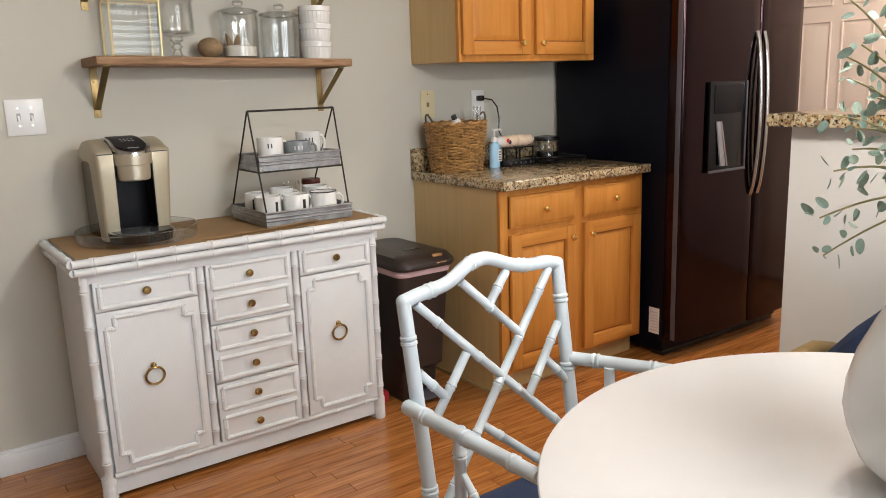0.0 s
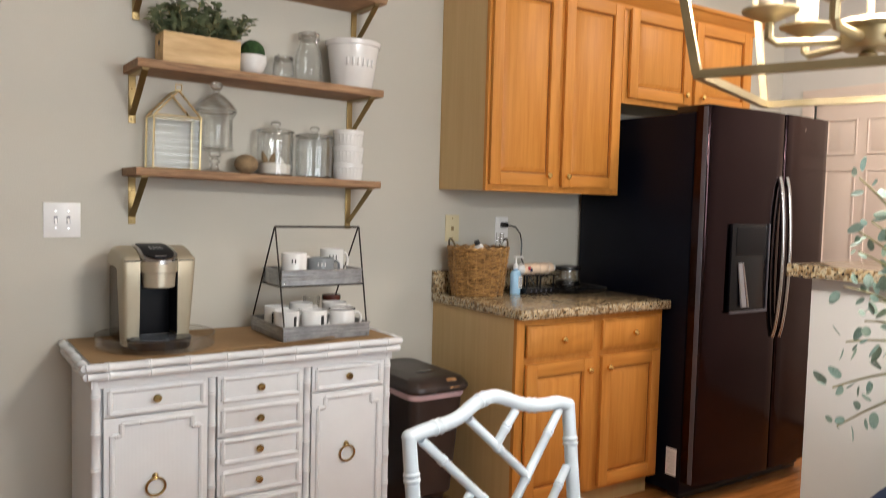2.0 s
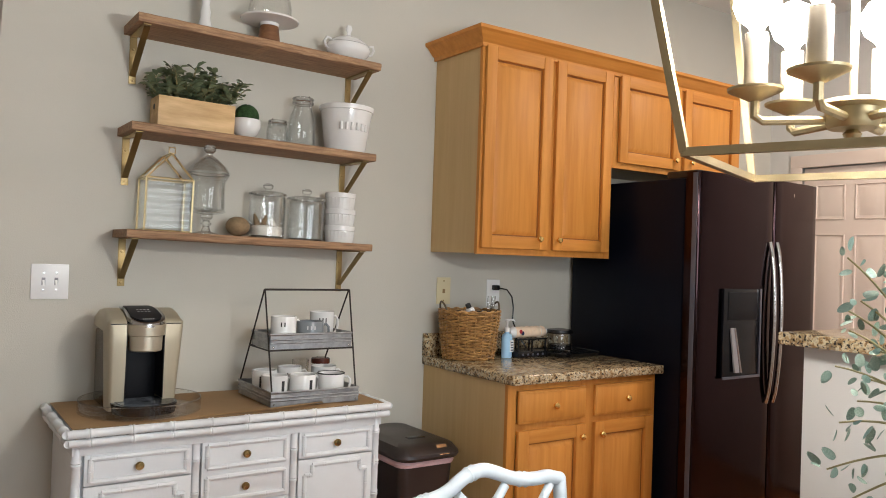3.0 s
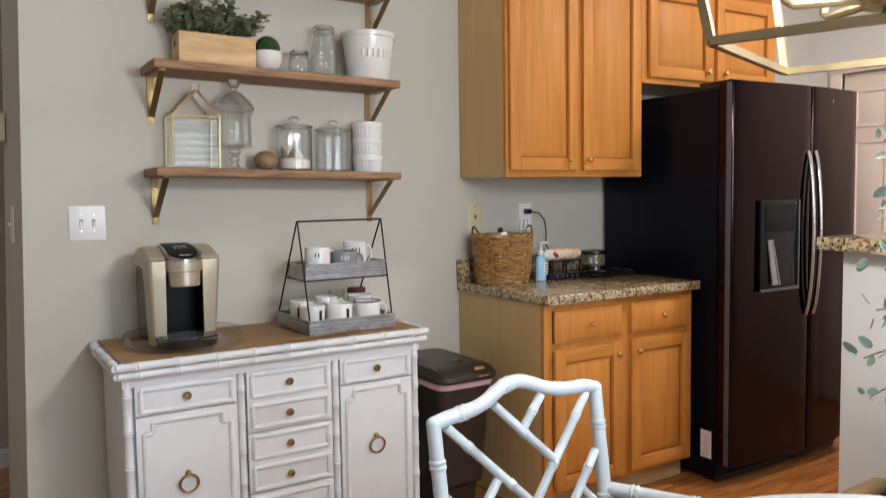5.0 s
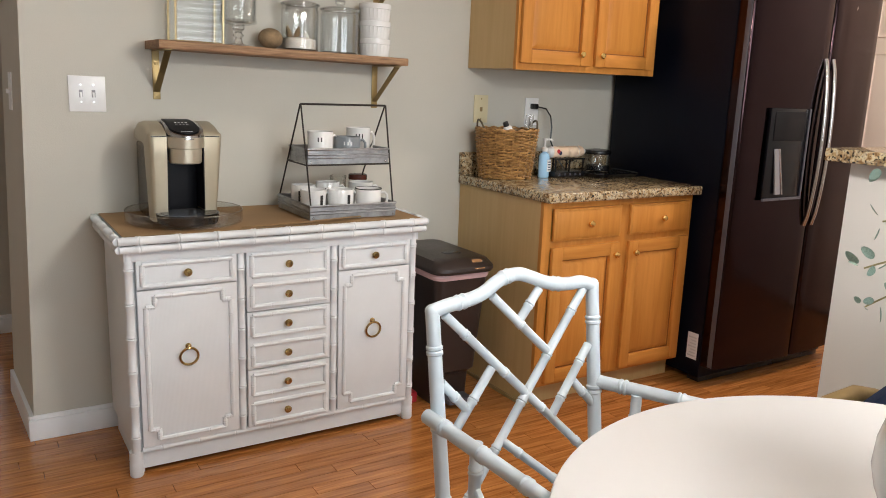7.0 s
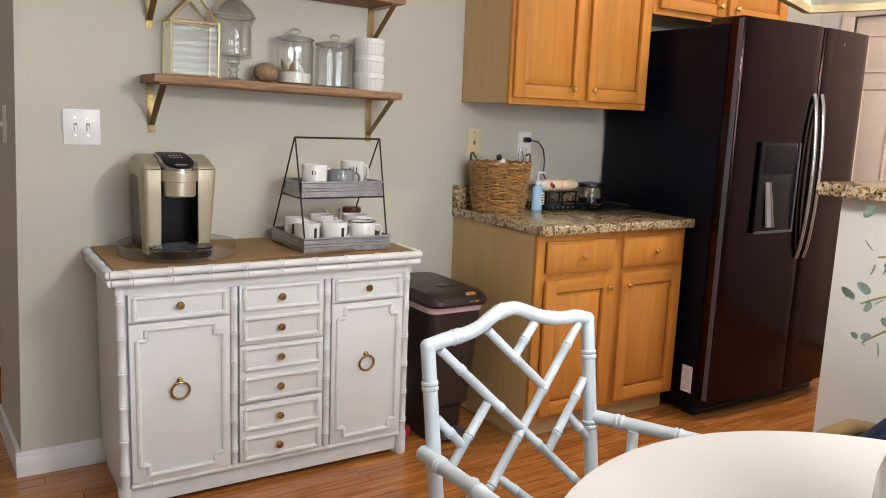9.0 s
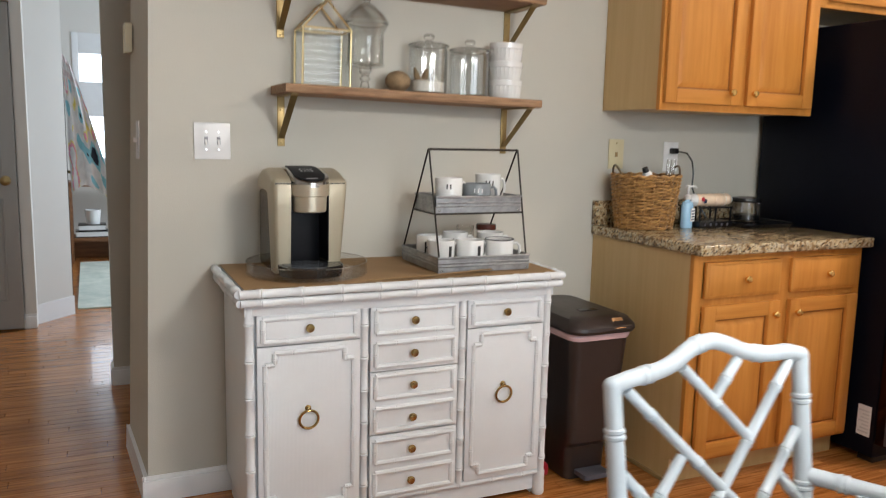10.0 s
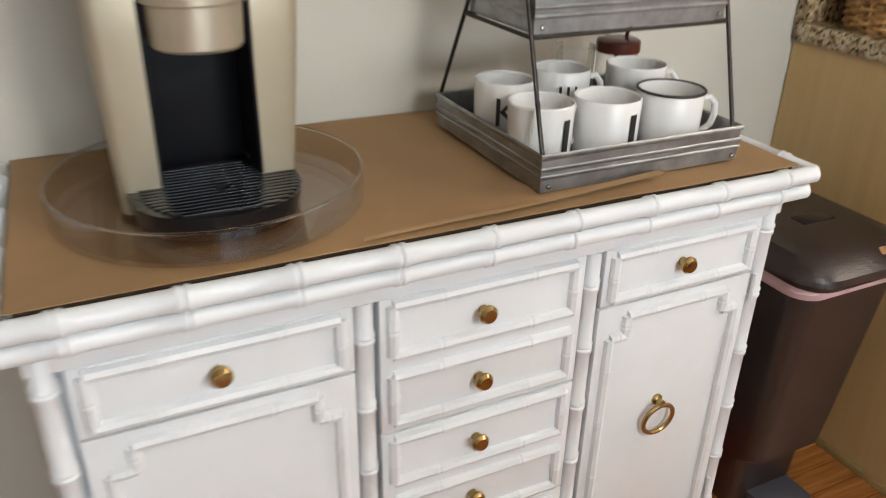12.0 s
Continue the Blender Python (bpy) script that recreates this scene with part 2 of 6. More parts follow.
M_ACRYLIC = glass("clear_acrylic", (0.955, 0.945, 0.93), 0.05, 0.40)
M_TANK = glass("smoky_tank_plastic", (0.72, 0.68, 0.61), 0.10, 0.5)
M_PINE = wood("pale_pine", (0.50, 0.31, 0.13), (0.74, 0.53, 0.27), (1.0, 7, 7), 0.55, 5)
M_TWINE = mat("jute_twine", (0.24, 0.165, 0.09), 0.9, 0, 0.3, 30, 0.8, 160)
M_SAND = mat("white_sand", (0.80, 0.77, 0.70), 0.95, 0, 0.1, 60, 0.8, 300)
M_SLEEVE = mat("beige_candle_sleeve", (0.24, 0.20, 0.145), 0.5, 0, 0.06, 20, 0.05)
M_COPPERTAPE = mat("shiny_tan_label", (0.62, 0.36, 0.17), 0.25, 0.6, 0.1, 30, 0.05)
M_LEAF = mat("boxwood_leaf", (0.09, 0.13, 0.07), 0.5, 0, 0.35, 18, 0.1, 60, col2=(0.27, 0.32, 0.18))
M_MOSS = mat("moss", (0.022, 0.060, 0.014), 0.9, 0, 0.5, 60, 1.0, 200)
M_EUCA = mat("eucalyptus_leaf", (0.15, 0.25, 0.20), 0.55, 0, 0.3, 14, 0.1, 60, col2=(0.36, 0.46, 0.38))
M_STEM = mat("eucalyptus_stem", (0.30, 0.27, 0.13), 0.6, 0, 0.2, 30, 0.1)
M_WICKER = mat("wicker", (0.10, 0.040, 0.010), 0.42, 0, 0.4, 30, 0.5, 150, col2=(0.60, 0.34, 0.115))
M_CANE = mat("dark_cane", (0.12, 0.085, 0.045), 0.5, 0, 0.3, 30, 0.3, 120)
M_IVORY = mat("ivory_plastic", (0.66, 0.58, 0.36), 0.35, 0, 0.03, 10, 0.03)
M_PLATE = mat("white_plastic", (0.78, 0.78, 0.77), 0.32, 0, 0.02, 10, 0.03)
M_NAVY = mat("navy_fabric", (0.018, 0.035, 0.085), 0.9, 0, 0.2, 30, 0.6, 500)
M_TAN = mat("tan_wood", (0.30, 0.20, 0.08), 0.5, 0, 0.2, 12, 0.1)
M_BLUESOAP = mat("blue_soap", (0.36, 0.60, 0.82), 0.18, 0, 0.05, 10, 0.0)
M_PEACH = mat("peach_wrapper", (0.90, 0.70, 0.52), 0.35, 0, 0.12, 18, 0.4, 50)
M_REDLID = mat("red_brown_lid", (0.085, 0.022, 0.014), 0.25, 0, 0.15, 20, 0.05)
M_RED = mat("red_plastic", (0.45, 0.02, 0.03), 0.4)
M_BULB = glow("lit_bulb", (1.0, 0.925, 0.84), BULB)
M_FARWOOD = wood("dark_console_wood", (0.14, 0.055, 0.020), (0.24, 0.11, 0.045), (1, 10, 10), 0.45, 5)
M_GREYDOOR = mat("grey_door_paint", (0.30, 0.29, 0.275), 0.45, 0, 0.03, 5, 0.08, 80)
M_RUG = mat("pale_green_rug", (0.42, 0.48, 0.42), 0.95, 0, 0.35, 7, 0.8, 200, col2=(0.66, 0.68, 0.60))
M_SKYPANE = glow("window_daylight_backdrop", (0.86, 0.93, 1.0), 3.0)


# ---- mesh helpers ----
def box(bm, x0, y0, z0, x1, y1, z1, bev=0.0, seg=2):
    r = bmesh.ops.create_cube(bm, size=1)
    for v in r["verts"]:
        v.co = Vector((x0 + (v.co.x + 0.5) * (x1 - x0), y0 + (v.co.y + 0.5) * (y1 - y0), z0 + (v.co.z + 0.5) * (z1 - z0)))
    if bev:
        es = list({e for v in r["verts"] for e in v.link_edges})
        bmesh.ops.bevel(bm, geom=es, offset=bev, segments=seg, affect="EDGES", profile=0.6)
    return bm


def frustum(bm, rect0, rect1):
    """Two rectangles given by four corners each, joined as a block."""
    a = [bm.verts.new(p) for p in rect0]
    b = [bm.verts.new(p) for p in rect1]
    bm.faces.new(a[::-1])
    bm.faces.new(b)
    for i in range(4):
        j = (i + 1) % 4
        bm.faces.new((a[i], a[j], b[j], b[i]))
    return bm


def sweep(bm, pts, radii, seg=10, closed=False, flat=1.0):
    pts = [Vector(p) for p in pts]
    n = len(pts)
    rad = radii if isinstance(radii, (list, tuple)) else [radii] * n
    up = None
    rings = []
    for i, p in enumerate(pts):
        if closed:
            d = pts[(i + 1) % n] - pts[i - 1]
        else:
            d = pts[min(i + 1, n - 1)] - pts[max(i - 1, 0)]
        d.normalize()
        if up is None:
            up = d.orthogonal().normalized()
        up = (up - d * up.dot(d)).normalized()
        side = d.cross(up)
        rings.append([bm.verts.new(p + (up * math.cos(a) + side * flat * math.sin(a)) * rad[i]) for a in (2 * math.pi * k / seg for k in range(seg))])
    for i in range(n if closed else n - 1):
        a, b = rings[i], rings[(i + 1) % n]
        for k in range(seg):
            bm.faces.new((a[k], a[(k + 1) % seg], b[(k + 1) % seg], b[k]))
    if not closed:
        bm.faces.new(rings[0][::-1])
        bm.faces.new(rings[-1])
    return bm


def lathe(bm, prof, at=(0, 0, 0), seg=32, sx=1.0, sy=1.0):
    """Turns (radius, height) pairs round the upright axis."""
    rings = []
    for r, z in prof:
        if r < 1e-5:
            rings.append([bm.verts.new((at[0], at[1], at[2] + z))])
        else:
            rings.append([bm.verts.new((at[0] + sx * r * math.cos(2 * math.pi * k / seg), at[1] + sy * r * math.sin(2 * math.pi * k / seg), at[2] + z)) for k in range(seg)])
    for a, b in zip(rings, rings[1:]):
        for k in range(seg):
            j = (k + 1) % seg
            if len(a) == 1 and len(b) == 1:
                continue
            if len(a) == 1:
                bm.faces.new((a[0], b[k], b[j]))
            elif len(b) == 1:
                bm.faces.new((a[k], a[j], b[0]))
            else:
                bm.faces.new((a[k], a[j], b[j], b[k]))
    return bm


def turned(bm, prof, at, axis, seg=18):
    """A lathe profile turned so that its height runs along axis."""
    tmp = bmesh.new()
    lathe(tmp, prof, (0, 0, 0), seg)
    q = Vector((0, 0, 1)).rotation_difference(Vector(axis)).to_matrix().to_4x4()
    tmp.transform(Matrix.Translation(at) @ q)
    me = bpy.data.meshes.new("tmp")
    tmp.to_mesh(me)
    tmp.free()
    bm.from_mesh(me)
    bpy.data.meshes.remove(me)
    return bm


def bamboo(bm, p0, p1, r, nodes=3, seg=10, r1=None, bump=1.16):
    """A turned bamboo pole with ringed joints along its length."""
    a, b = Vector(p0), Vector(p1)
    ln = (b - a).length
    st = [(0.0, 1.0)]
    for i in range(nodes):
        s = (i + 0.5) / nodes * ln
        w = min(r * 0.5, 0.0065)
        for ds, k in ((-1.6, 1.0), (-1.15, bump), (-0.45, bump), (0.0, 0.97), (0.45, bump), (1.15, bump), (1.6, 1.0)):
            if 0 < s + ds * w < ln:
                st.append((s + ds * w, k))
    st.append((ln, 1.0))
    d = (b - a) / ln
    end = r if r1 is None else r1
    return sweep(bm, [a + d * s for s, k in st], [(r + (end - r) * s / ln) * k for s, k in st], seg)


ORIGIN = {}


def thing(name, label, category, at, group="", kind=""):
    ob = new(name)
    ob.empty_display_size = 0.05
    ob.location = at
    ORIGIN[ob.name] = Vector(at)
    return tagged(ob, label, category, group, kind)


def finish(bm, name, material, smooth):
    bmesh.ops.recalc_face_normals(bm, faces=bm.faces)
    me = bpy.data.meshes.new(name)
    bm.to_mesh(me)
    bm.free()
    for m in material if isinstance(material, list) else [material]:
        me.materials.append(m)
    if smooth:
        me.shade_smooth()
        try:
            me.set_sharp_from_angle(angle=radians(smooth if smooth > 1 else 38))
        except AttributeError:
            pass
    return me


def part(name, bm, material, parent, label="", smooth=38):
    """Links a bmesh, given in world places, as one mesh under a thing or under a part."""
    root = parent.parent if parent.parent else parent
    bmesh.ops.translate(bm, verts=bm.verts, vec=-ORIGIN[root.name])
    ob = new(name, finish(bm, name, material, smooth))
    ob.parent = parent
    return tagged(ob, label) if label else ob


def solo(name, bm, material, label, category, at, group="", kind="", smooth=38):
    bmesh.ops.translate(bm, verts=bm.verts, vec=-Vector(at))
    ob = new(name, finish(bm, name, material, smooth))
    ob.location = at
    ORIGIN[ob.name] = Vector(at)
    return tagged(ob, label, category, group, kind)


B = bmesh.new


# ---- structure ----
WY = 3.14
CEIL = 3.0


def structure(name, bm, material, label, category):
    return solo(name, bm, material, label, category, (0, 0, 0), "", "structure")


w = B()
frustum(w, [(0.357, WY, 0), (5.04, WY, 0), (5.04, WY + 0.14, 0), (0.348, WY + 0.14, 0)], [(0.447, WY, CEIL), (5.04, WY, CEIL), (5.04, WY + 0.14, CEIL), (0.440, WY + 0.14, CEIL)])
structure("wall_north", w, M_WALL, "greige painted wall behind the shelves and cabinets", "wall")
w = B()
frustum(w, [(0.348, WY + 0.1402, 0), (0.49, WY + 0.1402, 0), (0.49, 3.68, 0), (0.323, 3.68, 0)], [(0.440, WY + 0.1402, CEIL), (0.56, WY + 0.1402, CEIL), (0.56, 3.68, CEIL), (0.425, 3.68, CEIL)])
structure("wall_return", w, M_WALL, "greige wall end beside the hall", "wall")
w = B()
box(w, 0.29, 4.55, 0, 2.6, 4.69, CEIL)
structure("wall_hall", w, M_WALL, "greige hall wall", "wall")
w = B()
box(w, 2.6, WY + 0.14, 0, 2.74, 4.69, CEIL)
structure("wall_hall_end", w, M_WALL, "plain greige wall at the hall's end", "wall")
w = B()
box(w, 4.90, -2.8, 0, 5.04, 1.62, CEIL)
box(w, 4.90, 2.98, 0, 5.04, WY, CEIL)
box(w, 4.90, 1.62, 2.07, 5.04, 2.98, CEIL)
# unseen board behind the doors, added to keep sky light out of their gap
box(w, 5.041, 1.55, 0, 5.10, 3.05, 2.15)
structure("wall_east", w, M_WHITEWALL, "pale wall round the closet doors", "wall")
w = B()
box(w, -2.6, -2.94, 0, 0.15, -2.8, CEIL)
box(w, 2.75, -2.94, 0, 5.04, -2.8, CEIL)
box(w, 0.15, -2.94, 0, 2.75, -2.8, 0.8)
box(w, 0.15, -2.94, 2.2, 2.75, -2.8, CEIL)
structure("wall_south", w, M_WALL, "greige wall with a wide window", "wall")
w = B()
box(w, -2.6, -2.8, 0, -2.46, 5.9, CEIL)
structure("wall_west", w, M_WALL, "plain greige wall", "wall")
w = B()
box(w, -2.6, 5.9, 0, -1.0, 6.04, CEIL)
box(w, -0.20, 5.97, 0, -0.133, 6.11, CEIL)
box(w, -1.0, 5.9, 2.06, -0.2, 6.04, CEIL)
frustum(w, [(-0.133, 6.074, 0), (0.075, 6.317, 0), (0.03, 6.42, 0), (-0.2, 6.2, 0)], [(-0.133, 6.074, CEIL), (0.075, 6.317, CEIL), (0.03, 6.42, CEIL), (-0.2, 6.2, CEIL)])
box(w, -2.6, 6.30, 0, -0.1, 6.42, CEIL)
structure("wall_hall_far", w, M_WHITEWALL, "pale angled wall at the end of the hall", "wall")
w = B()
box(w, -1.6, 9.2, 0, 0.1, 9.34, CEIL)
box(w, 1.7, 9.2, 0, 3.0, 9.34, CEIL)
box(w, 0.1, 9.2, 0, 1.7, 9.34, 0.95)
box(w, 0.1, 9.2, 2.25, 1.7, 9.34, CEIL)
box(w, -1.74, 6.42, 0, -1.6, 9.34, CEIL)
# this side wall's opening is unseen, made only for the far room's fill lamp
box(w, 3.0, 4.69, 0, 3.14, 6.74, CEIL)
box(w, 3.0, 8.26, 0, 3.14, 9.34, CEIL)
box(w, 3.0, 6.74, 0, 3.14, 8.26, 0.94)
box(w, 3.0, 6.74, 2.16, 3.14, 8.26, CEIL)
structure("wall_far_room", w, M_WHITEWALL, "white walls of the bright far room", "wall")
w = B()
box(w, -2.6, -2.94, CEIL, 5.04, 9.34, CEIL + 0.1)
structure("ceiling", w, M_CEIL, "plain white ceiling", "ceiling")
w = B()
box(w, 0.0, 9.5, 0.85, 1.8, 9.52, 2.35)
structure("backdrop", w, M_SKYPANE, "bright overcast daylight outside the window", "backdrop")

# slatted blind in the window opening behind the table
bl = thing("window_blind", "white horizontal slatted blind over the window, slats open", "blind", (1.45, -2.69, 2.2), kind="structure")
slat = B()
box(slat, -1.29, -0.024, -0.0014, 1.29, 0.024, 0.0014)
slat_mesh = finish(slat, "slat", M_TRIM, 0)
for i in range(18):
    o = new("slat", slat_mesh)
    o.parent = bl
    o.matrix_local = Matrix.Translation((0, 0, -0.05 - 0.075 * i)) @ Matrix.Rotation(radians(38), 4, "X")
w = B()
box(w, 0.155, -2.71, 2.175, 2.745, -2.67, 2.215, 0.003)
part("head_rail", w, M_TRIM, bl)

# bar-height half wall with its granite top
w = B()
box(w, 2.47, -1.4, 0, 2.60, 1.43, 1.165)
structure("wall_bar", w, M_WHITEWALL, "pale half wall under the granite bar", "half wall")
w = B()
box(w, 2.40, -1.45, 1.167, 2.86, 1.475, 1.206, 0.006)
solo("bar_top", w, M_GRANITE, "speckled tan and black granite bar top on the half wall", "bar top", (2.6, 0, 1.167))


# baseboards
def baseboard(pts):
    for (xa, ya), (xb, yb), (nx, ny) in pts:
        w = B()
        t = 0.014
        box(w, min(xa, xb, xa + nx * t, xb + nx * t), min(ya, yb, ya + ny * t, yb + ny * t), 0, max(xa, xb, xa + nx * t, xb + nx * t), max(ya, yb, ya + ny * t, yb + ny * t), 0.080, 0.004)
        t = 0.008
        box(w, min(xa, xb, xa + nx * t, xb + nx * t), min(ya, yb, ya + ny * t, yb + ny * t), 0.078, max(xa, xb, xa + nx * t, xb + nx * t), max(ya, yb, ya + ny * t, yb + ny * t), 0.096, 0.003)
        structure("baseboard", w, M_TRIM, "white painted baseboard", "baseboard")


baseboard([((0.340, WY), (2.185, WY), (0, -1)), ((0.28, 4.55), (2.6, 4.55), (0, -1)), ((0.29, 4.55), (0.29, 4.69), (-1, 0)), ((-0.21, 5.97), (-0.133, 5.97), (0, -1))])
w = B()
frustum(w, [(0.342, WY - 0.014, 0), (0.357, WY - 0.001, 0), (0.324, 3.69, 0), (0.309, 3.69, 0)], [(0.346, WY - 0.014, 0.094), (0.361, WY - 0.001, 0.094), (0.328, 3.69, 0.094), (0.313, 3.69, 0.094)])
structure("baseboard", w, M_TRIM, "white painted baseboard", "baseboard")
w = B()
frustum(w, [(-0.140, 6.060, 0), (0.085, 6.322, 0), (0.075, 6.330, 0), (-0.15, 6.074, 0)], [(-0.140, 6.060, 0.13), (0.085, 6.322, 0.13), (0.075, 6.330, 0.13), (-0.15, 6.074, 0.13)])
structure("baseboard", w, M_TRIM, "white painted baseboard", "baseboard")


# ---- kitchen ----
def knob(parent, x, y, z, r=0.014, material=M_KNOB, ny=-1):
    k = B()
    turned(k, [(0.0, 0), (r * 0.55, 0), (r * 0.5, r * 0.7), (r, r * 0.95), (r * 1.02, r * 1.3), (r * 0.75, r * 1.65), (0, r * 1.75)], (x, y, z), (0, ny, 0))
    return part("knob", k, material, parent, "round brass knob")


def panel_door(parent, x0, x1, z0, z1, y, t, stile):
    """A frame of stiles and rails round a raised panel; the panel carries the frame's pieces and the knob."""
    a, b, c, e = x0 + stile, x1 - stile, z0 + stile, z1 - stile
    d = B()
    g, s = 0.006, 0.024
    frustum(d, [(a + g, y + 0.0167, c + g), (b - g, y + 0.0167, c + g), (b - g, y + 0.0167, e - g), (a + g, y + 0.0167, e - g)],
            [(a + g + s, y + 0.003, c + g + s), (b - g - s, y + 0.003, c + g + s), (b - g - s, y + 0.003, e - g - s), (a + g + s, y + 0.003, e - g - s)])
    door = part("door", d, M_MAPLE, parent)
    d = B()
    box(d, a - 0.003, y + 0.0165, c - 0.003, b + 0.003, y + t, e + 0.003)
    part("panel_groove", d, M_MAPLEGROOVE, door, "darker groove round the panel")
    for nm, args, m in (("stile", (x0, y, z0, a, y + t, z1, 0.004), M_MAPLE), ("stile", (b, y, z0, x1, y + t, z1, 0.004), M_MAPLE),
                        ("rail", (a + 0.0004, y + 0.0008, z0, b - 0.0004, y + t, c, 0.004), M_MAPLEX), ("rail", (a + 0.0004, y + 0.0008, e, b - 0.0004, y + t, z1, 0.004), M_MAPLEX)):
        d = B()
        box(d, *args)
        part(nm, d, m, door)
    return door


def raised_door(parent, x0, x1, z0, z1, y, t=0.02, stile=0.055, name="door", panel=True):
    """A raised-panel cabinet front that faces -y, its face at y."""
    d = B()
    if panel:
        return panel_door(parent, x0, x1, z0, z1, y, t, stile)
    box(d, x0, y + 0.006, z0, x1, y + t, z1, 0.002)
    for a, s, q, e in ((0.0005, 0.006, 0.0062, 0.0035), (0.008, 0.016, 0.0037, -0.002)):
        frustum(d, [(x0 + a, y + q, z0 + a), (x1 - a, y + q, z0 + a), (x1 - a, y + q, z1 - a), (x0 + a, y + q, z1 - a)],
                [(x0 + s, y + e, z0 + s), (x1 - s, y + e, z0 + s), (x1 - s, y + e, z1 - s), (x0 + s, y + e, z1 - s)])
    return part(name, d, M_MAPLE, parent)


# base cabinet
CT = 0.937
cab = thing("base_cabinet", "honey maple base cabinet with two drawers and two raised-panel doors", "cabinet", (2.63, 2.82, 0))
b = B()
box(b, 2.1925, 2.5315, 0.10, 2.212, WY - 0.003, CT - 0.041)
box(b, 2.1925, 2.5905, 0.0, 2.212, WY - 0.003, 0.1015)
part("side_panel", b, M_MAPLESIDE, cab, "pale veneered side panel")
b = B()
box(b, 2.2125, 2.532, 0.10, 3.075, WY - 0.003, CT - 0.041)
part("body", b, M_MAPLESIDE, cab)
b = B()
for x0, x1 in ((2.192, 2.235), (2.598, 2.688), (3.030, 3.068)):
    box(b, x0, 2.510, 0.10, x1, 2.531, CT - 0.041, 0.001)
for z0, z1 in ((0.10, 0.135), (0.690, 0.735), (0.868, CT - 0.041)):
    box(b, 2.20, 2.5108, z0, 3.064, 2.5305, z1, 0.001)
part("face_frame", b, M_MAPLE, cab)
b = B()
box(b, 2.192, 2.575, 0.0, 3.075, 2.59, 0.10)
part("toe_kick", b, M_MAPLESIDE, cab)
for x0, x1, kx in ((2.240, 2.614, 2.427), (2.670, 3.040, 2.859)):
    d = raised_door(cab, x0, x1, 0.733, 0.868, 2.490, name="drawer_front", panel=False)
    knob(d, kx, 2.490, 0.800, material=M_POLISHED)
for x0, x1, kx in ((2.238, 2.614, 2.584), (2.670, 3.046, 2.703)):
    d = raised_door(cab, x0, x1, 0.118, 0.706, 2.490)
    knob(d, kx, 2.490, 0.654, material=M_POLISHED)
b = B()
box(b, 2.180, 2.592, 0.0, 2.1915, WY - 0.018, 0.016, 0.004)
part("shoe_strip", b, M_TAN, cab, "narrow brown wooden strip along the floor")
b = B()
box(b, 2.180, 2.466, CT - 0.040, 3.080, WY - 0.002, CT, 0.009, 3)
solo("countertop", b, M_GRANITE, "speckled tan and black granite worktop on the base cabinet", "countertop", (2.63, 2.8, CT - 0.04))
b = B()
box(b, 2.180, WY - 0.024, CT + 0.0005, 3.09, WY - 0.0025, CT + 0.105, 0.003)
solo("backsplash", b, M_GRANITE, "granite upstand along the wall behind the worktop", "backsplash", (2.63, WY - 0.01, CT))


def wall_cabinet(name, label, x0, x1, z0, z1, doors, knobs, side):
    c = thing(name, label, "cabinet", ((x0 + x1) / 2, 2.95, z0))
    b = B()
    box(b, x0 + 0.004, 2.79, z0 + 0.004, x1 - 0.001, WY - 0.003, z1)
    part("body", b, M_MAPLESIDE, c, "pale veneered cabinet box")
    b = B()
    xs = [x0, x0 + 0.035] + [v for a, e in zip(doors, doors[1:]) for v in (a[1] - 0.01, e[0] + 0.01)] + [x1 - 0.035, x1]
    for a, e in zip(xs[::2], xs[1::2]):
        box(b, a, 2.770, z0, e, 2.7905, z1, 0.001)
    for a, e in ((z0, z0 + 0.04), (z1 - 0.05, z1)):
        box(b, x0 + 0.002, 2.7708, a, x1 - 0.002, 2.790, e, 0.001)
    part("face_frame", b, M_MAPLE, c)
    for (a, e), kx in zip(doors, knobs):
        d = raised_door(c, a, e, z0 + 0.028, 2.325, 2.750)
        knob(d, kx, 2.750, z0 + 0.077, material=M_POLISHED)
    return c


wall_cabinet("wall_cabinet", "tall honey maple wall cabinet with two raised-panel doors", 2.205, 3.012, 1.420, 2.36, [(2.216, 2.598), (2.628, 2.992)], (2.538, 2.655), True)
wall_cabinet("fridge_cabinet", "short honey maple cabinet above the refrigerator", 3.014, 4.03, 1.868, 2.36, [(3.050, 3.500), (3.535, 3.990)], (3.455, 3.585), False)
# crown moulding along both cabinets, mitred at the open end
prof = [(0.0, 2.318), (0.010, 2.318), (0.012, 2.334), (0.022, 2.342), (0.048, 2.372), (0.062, 2.380), (0.064, 2.394), (0.0, 2.394)]
b = B()
rows = []
for o, z in prof:
    rows.append([b.verts.new(p) for p in ((2.204 - o, WY - 0.003, z), (2.204 - o, 2.769 - o, z), (4.031 + o, 2.769 - o, z), (4.031 + o, WY - 0.003, z))])
for i in range(len(rows)):
    r0, r1 = rows[i], rows[(i + 1) % len(rows)]
    for k in range(3):
        b.faces.new((r0[k], r0[k + 1], r1[k + 1], r1[k]))
b.faces.new([r[0] for r in rows])
b.faces.new([r[3] for r in rows][::-1])
solo("crown_moulding", b, M_MAPLEX, "honey maple crown moulding along the cabinet tops", "moulding", (3.1, 2.8, 2.318), kind="structure", smooth=0)

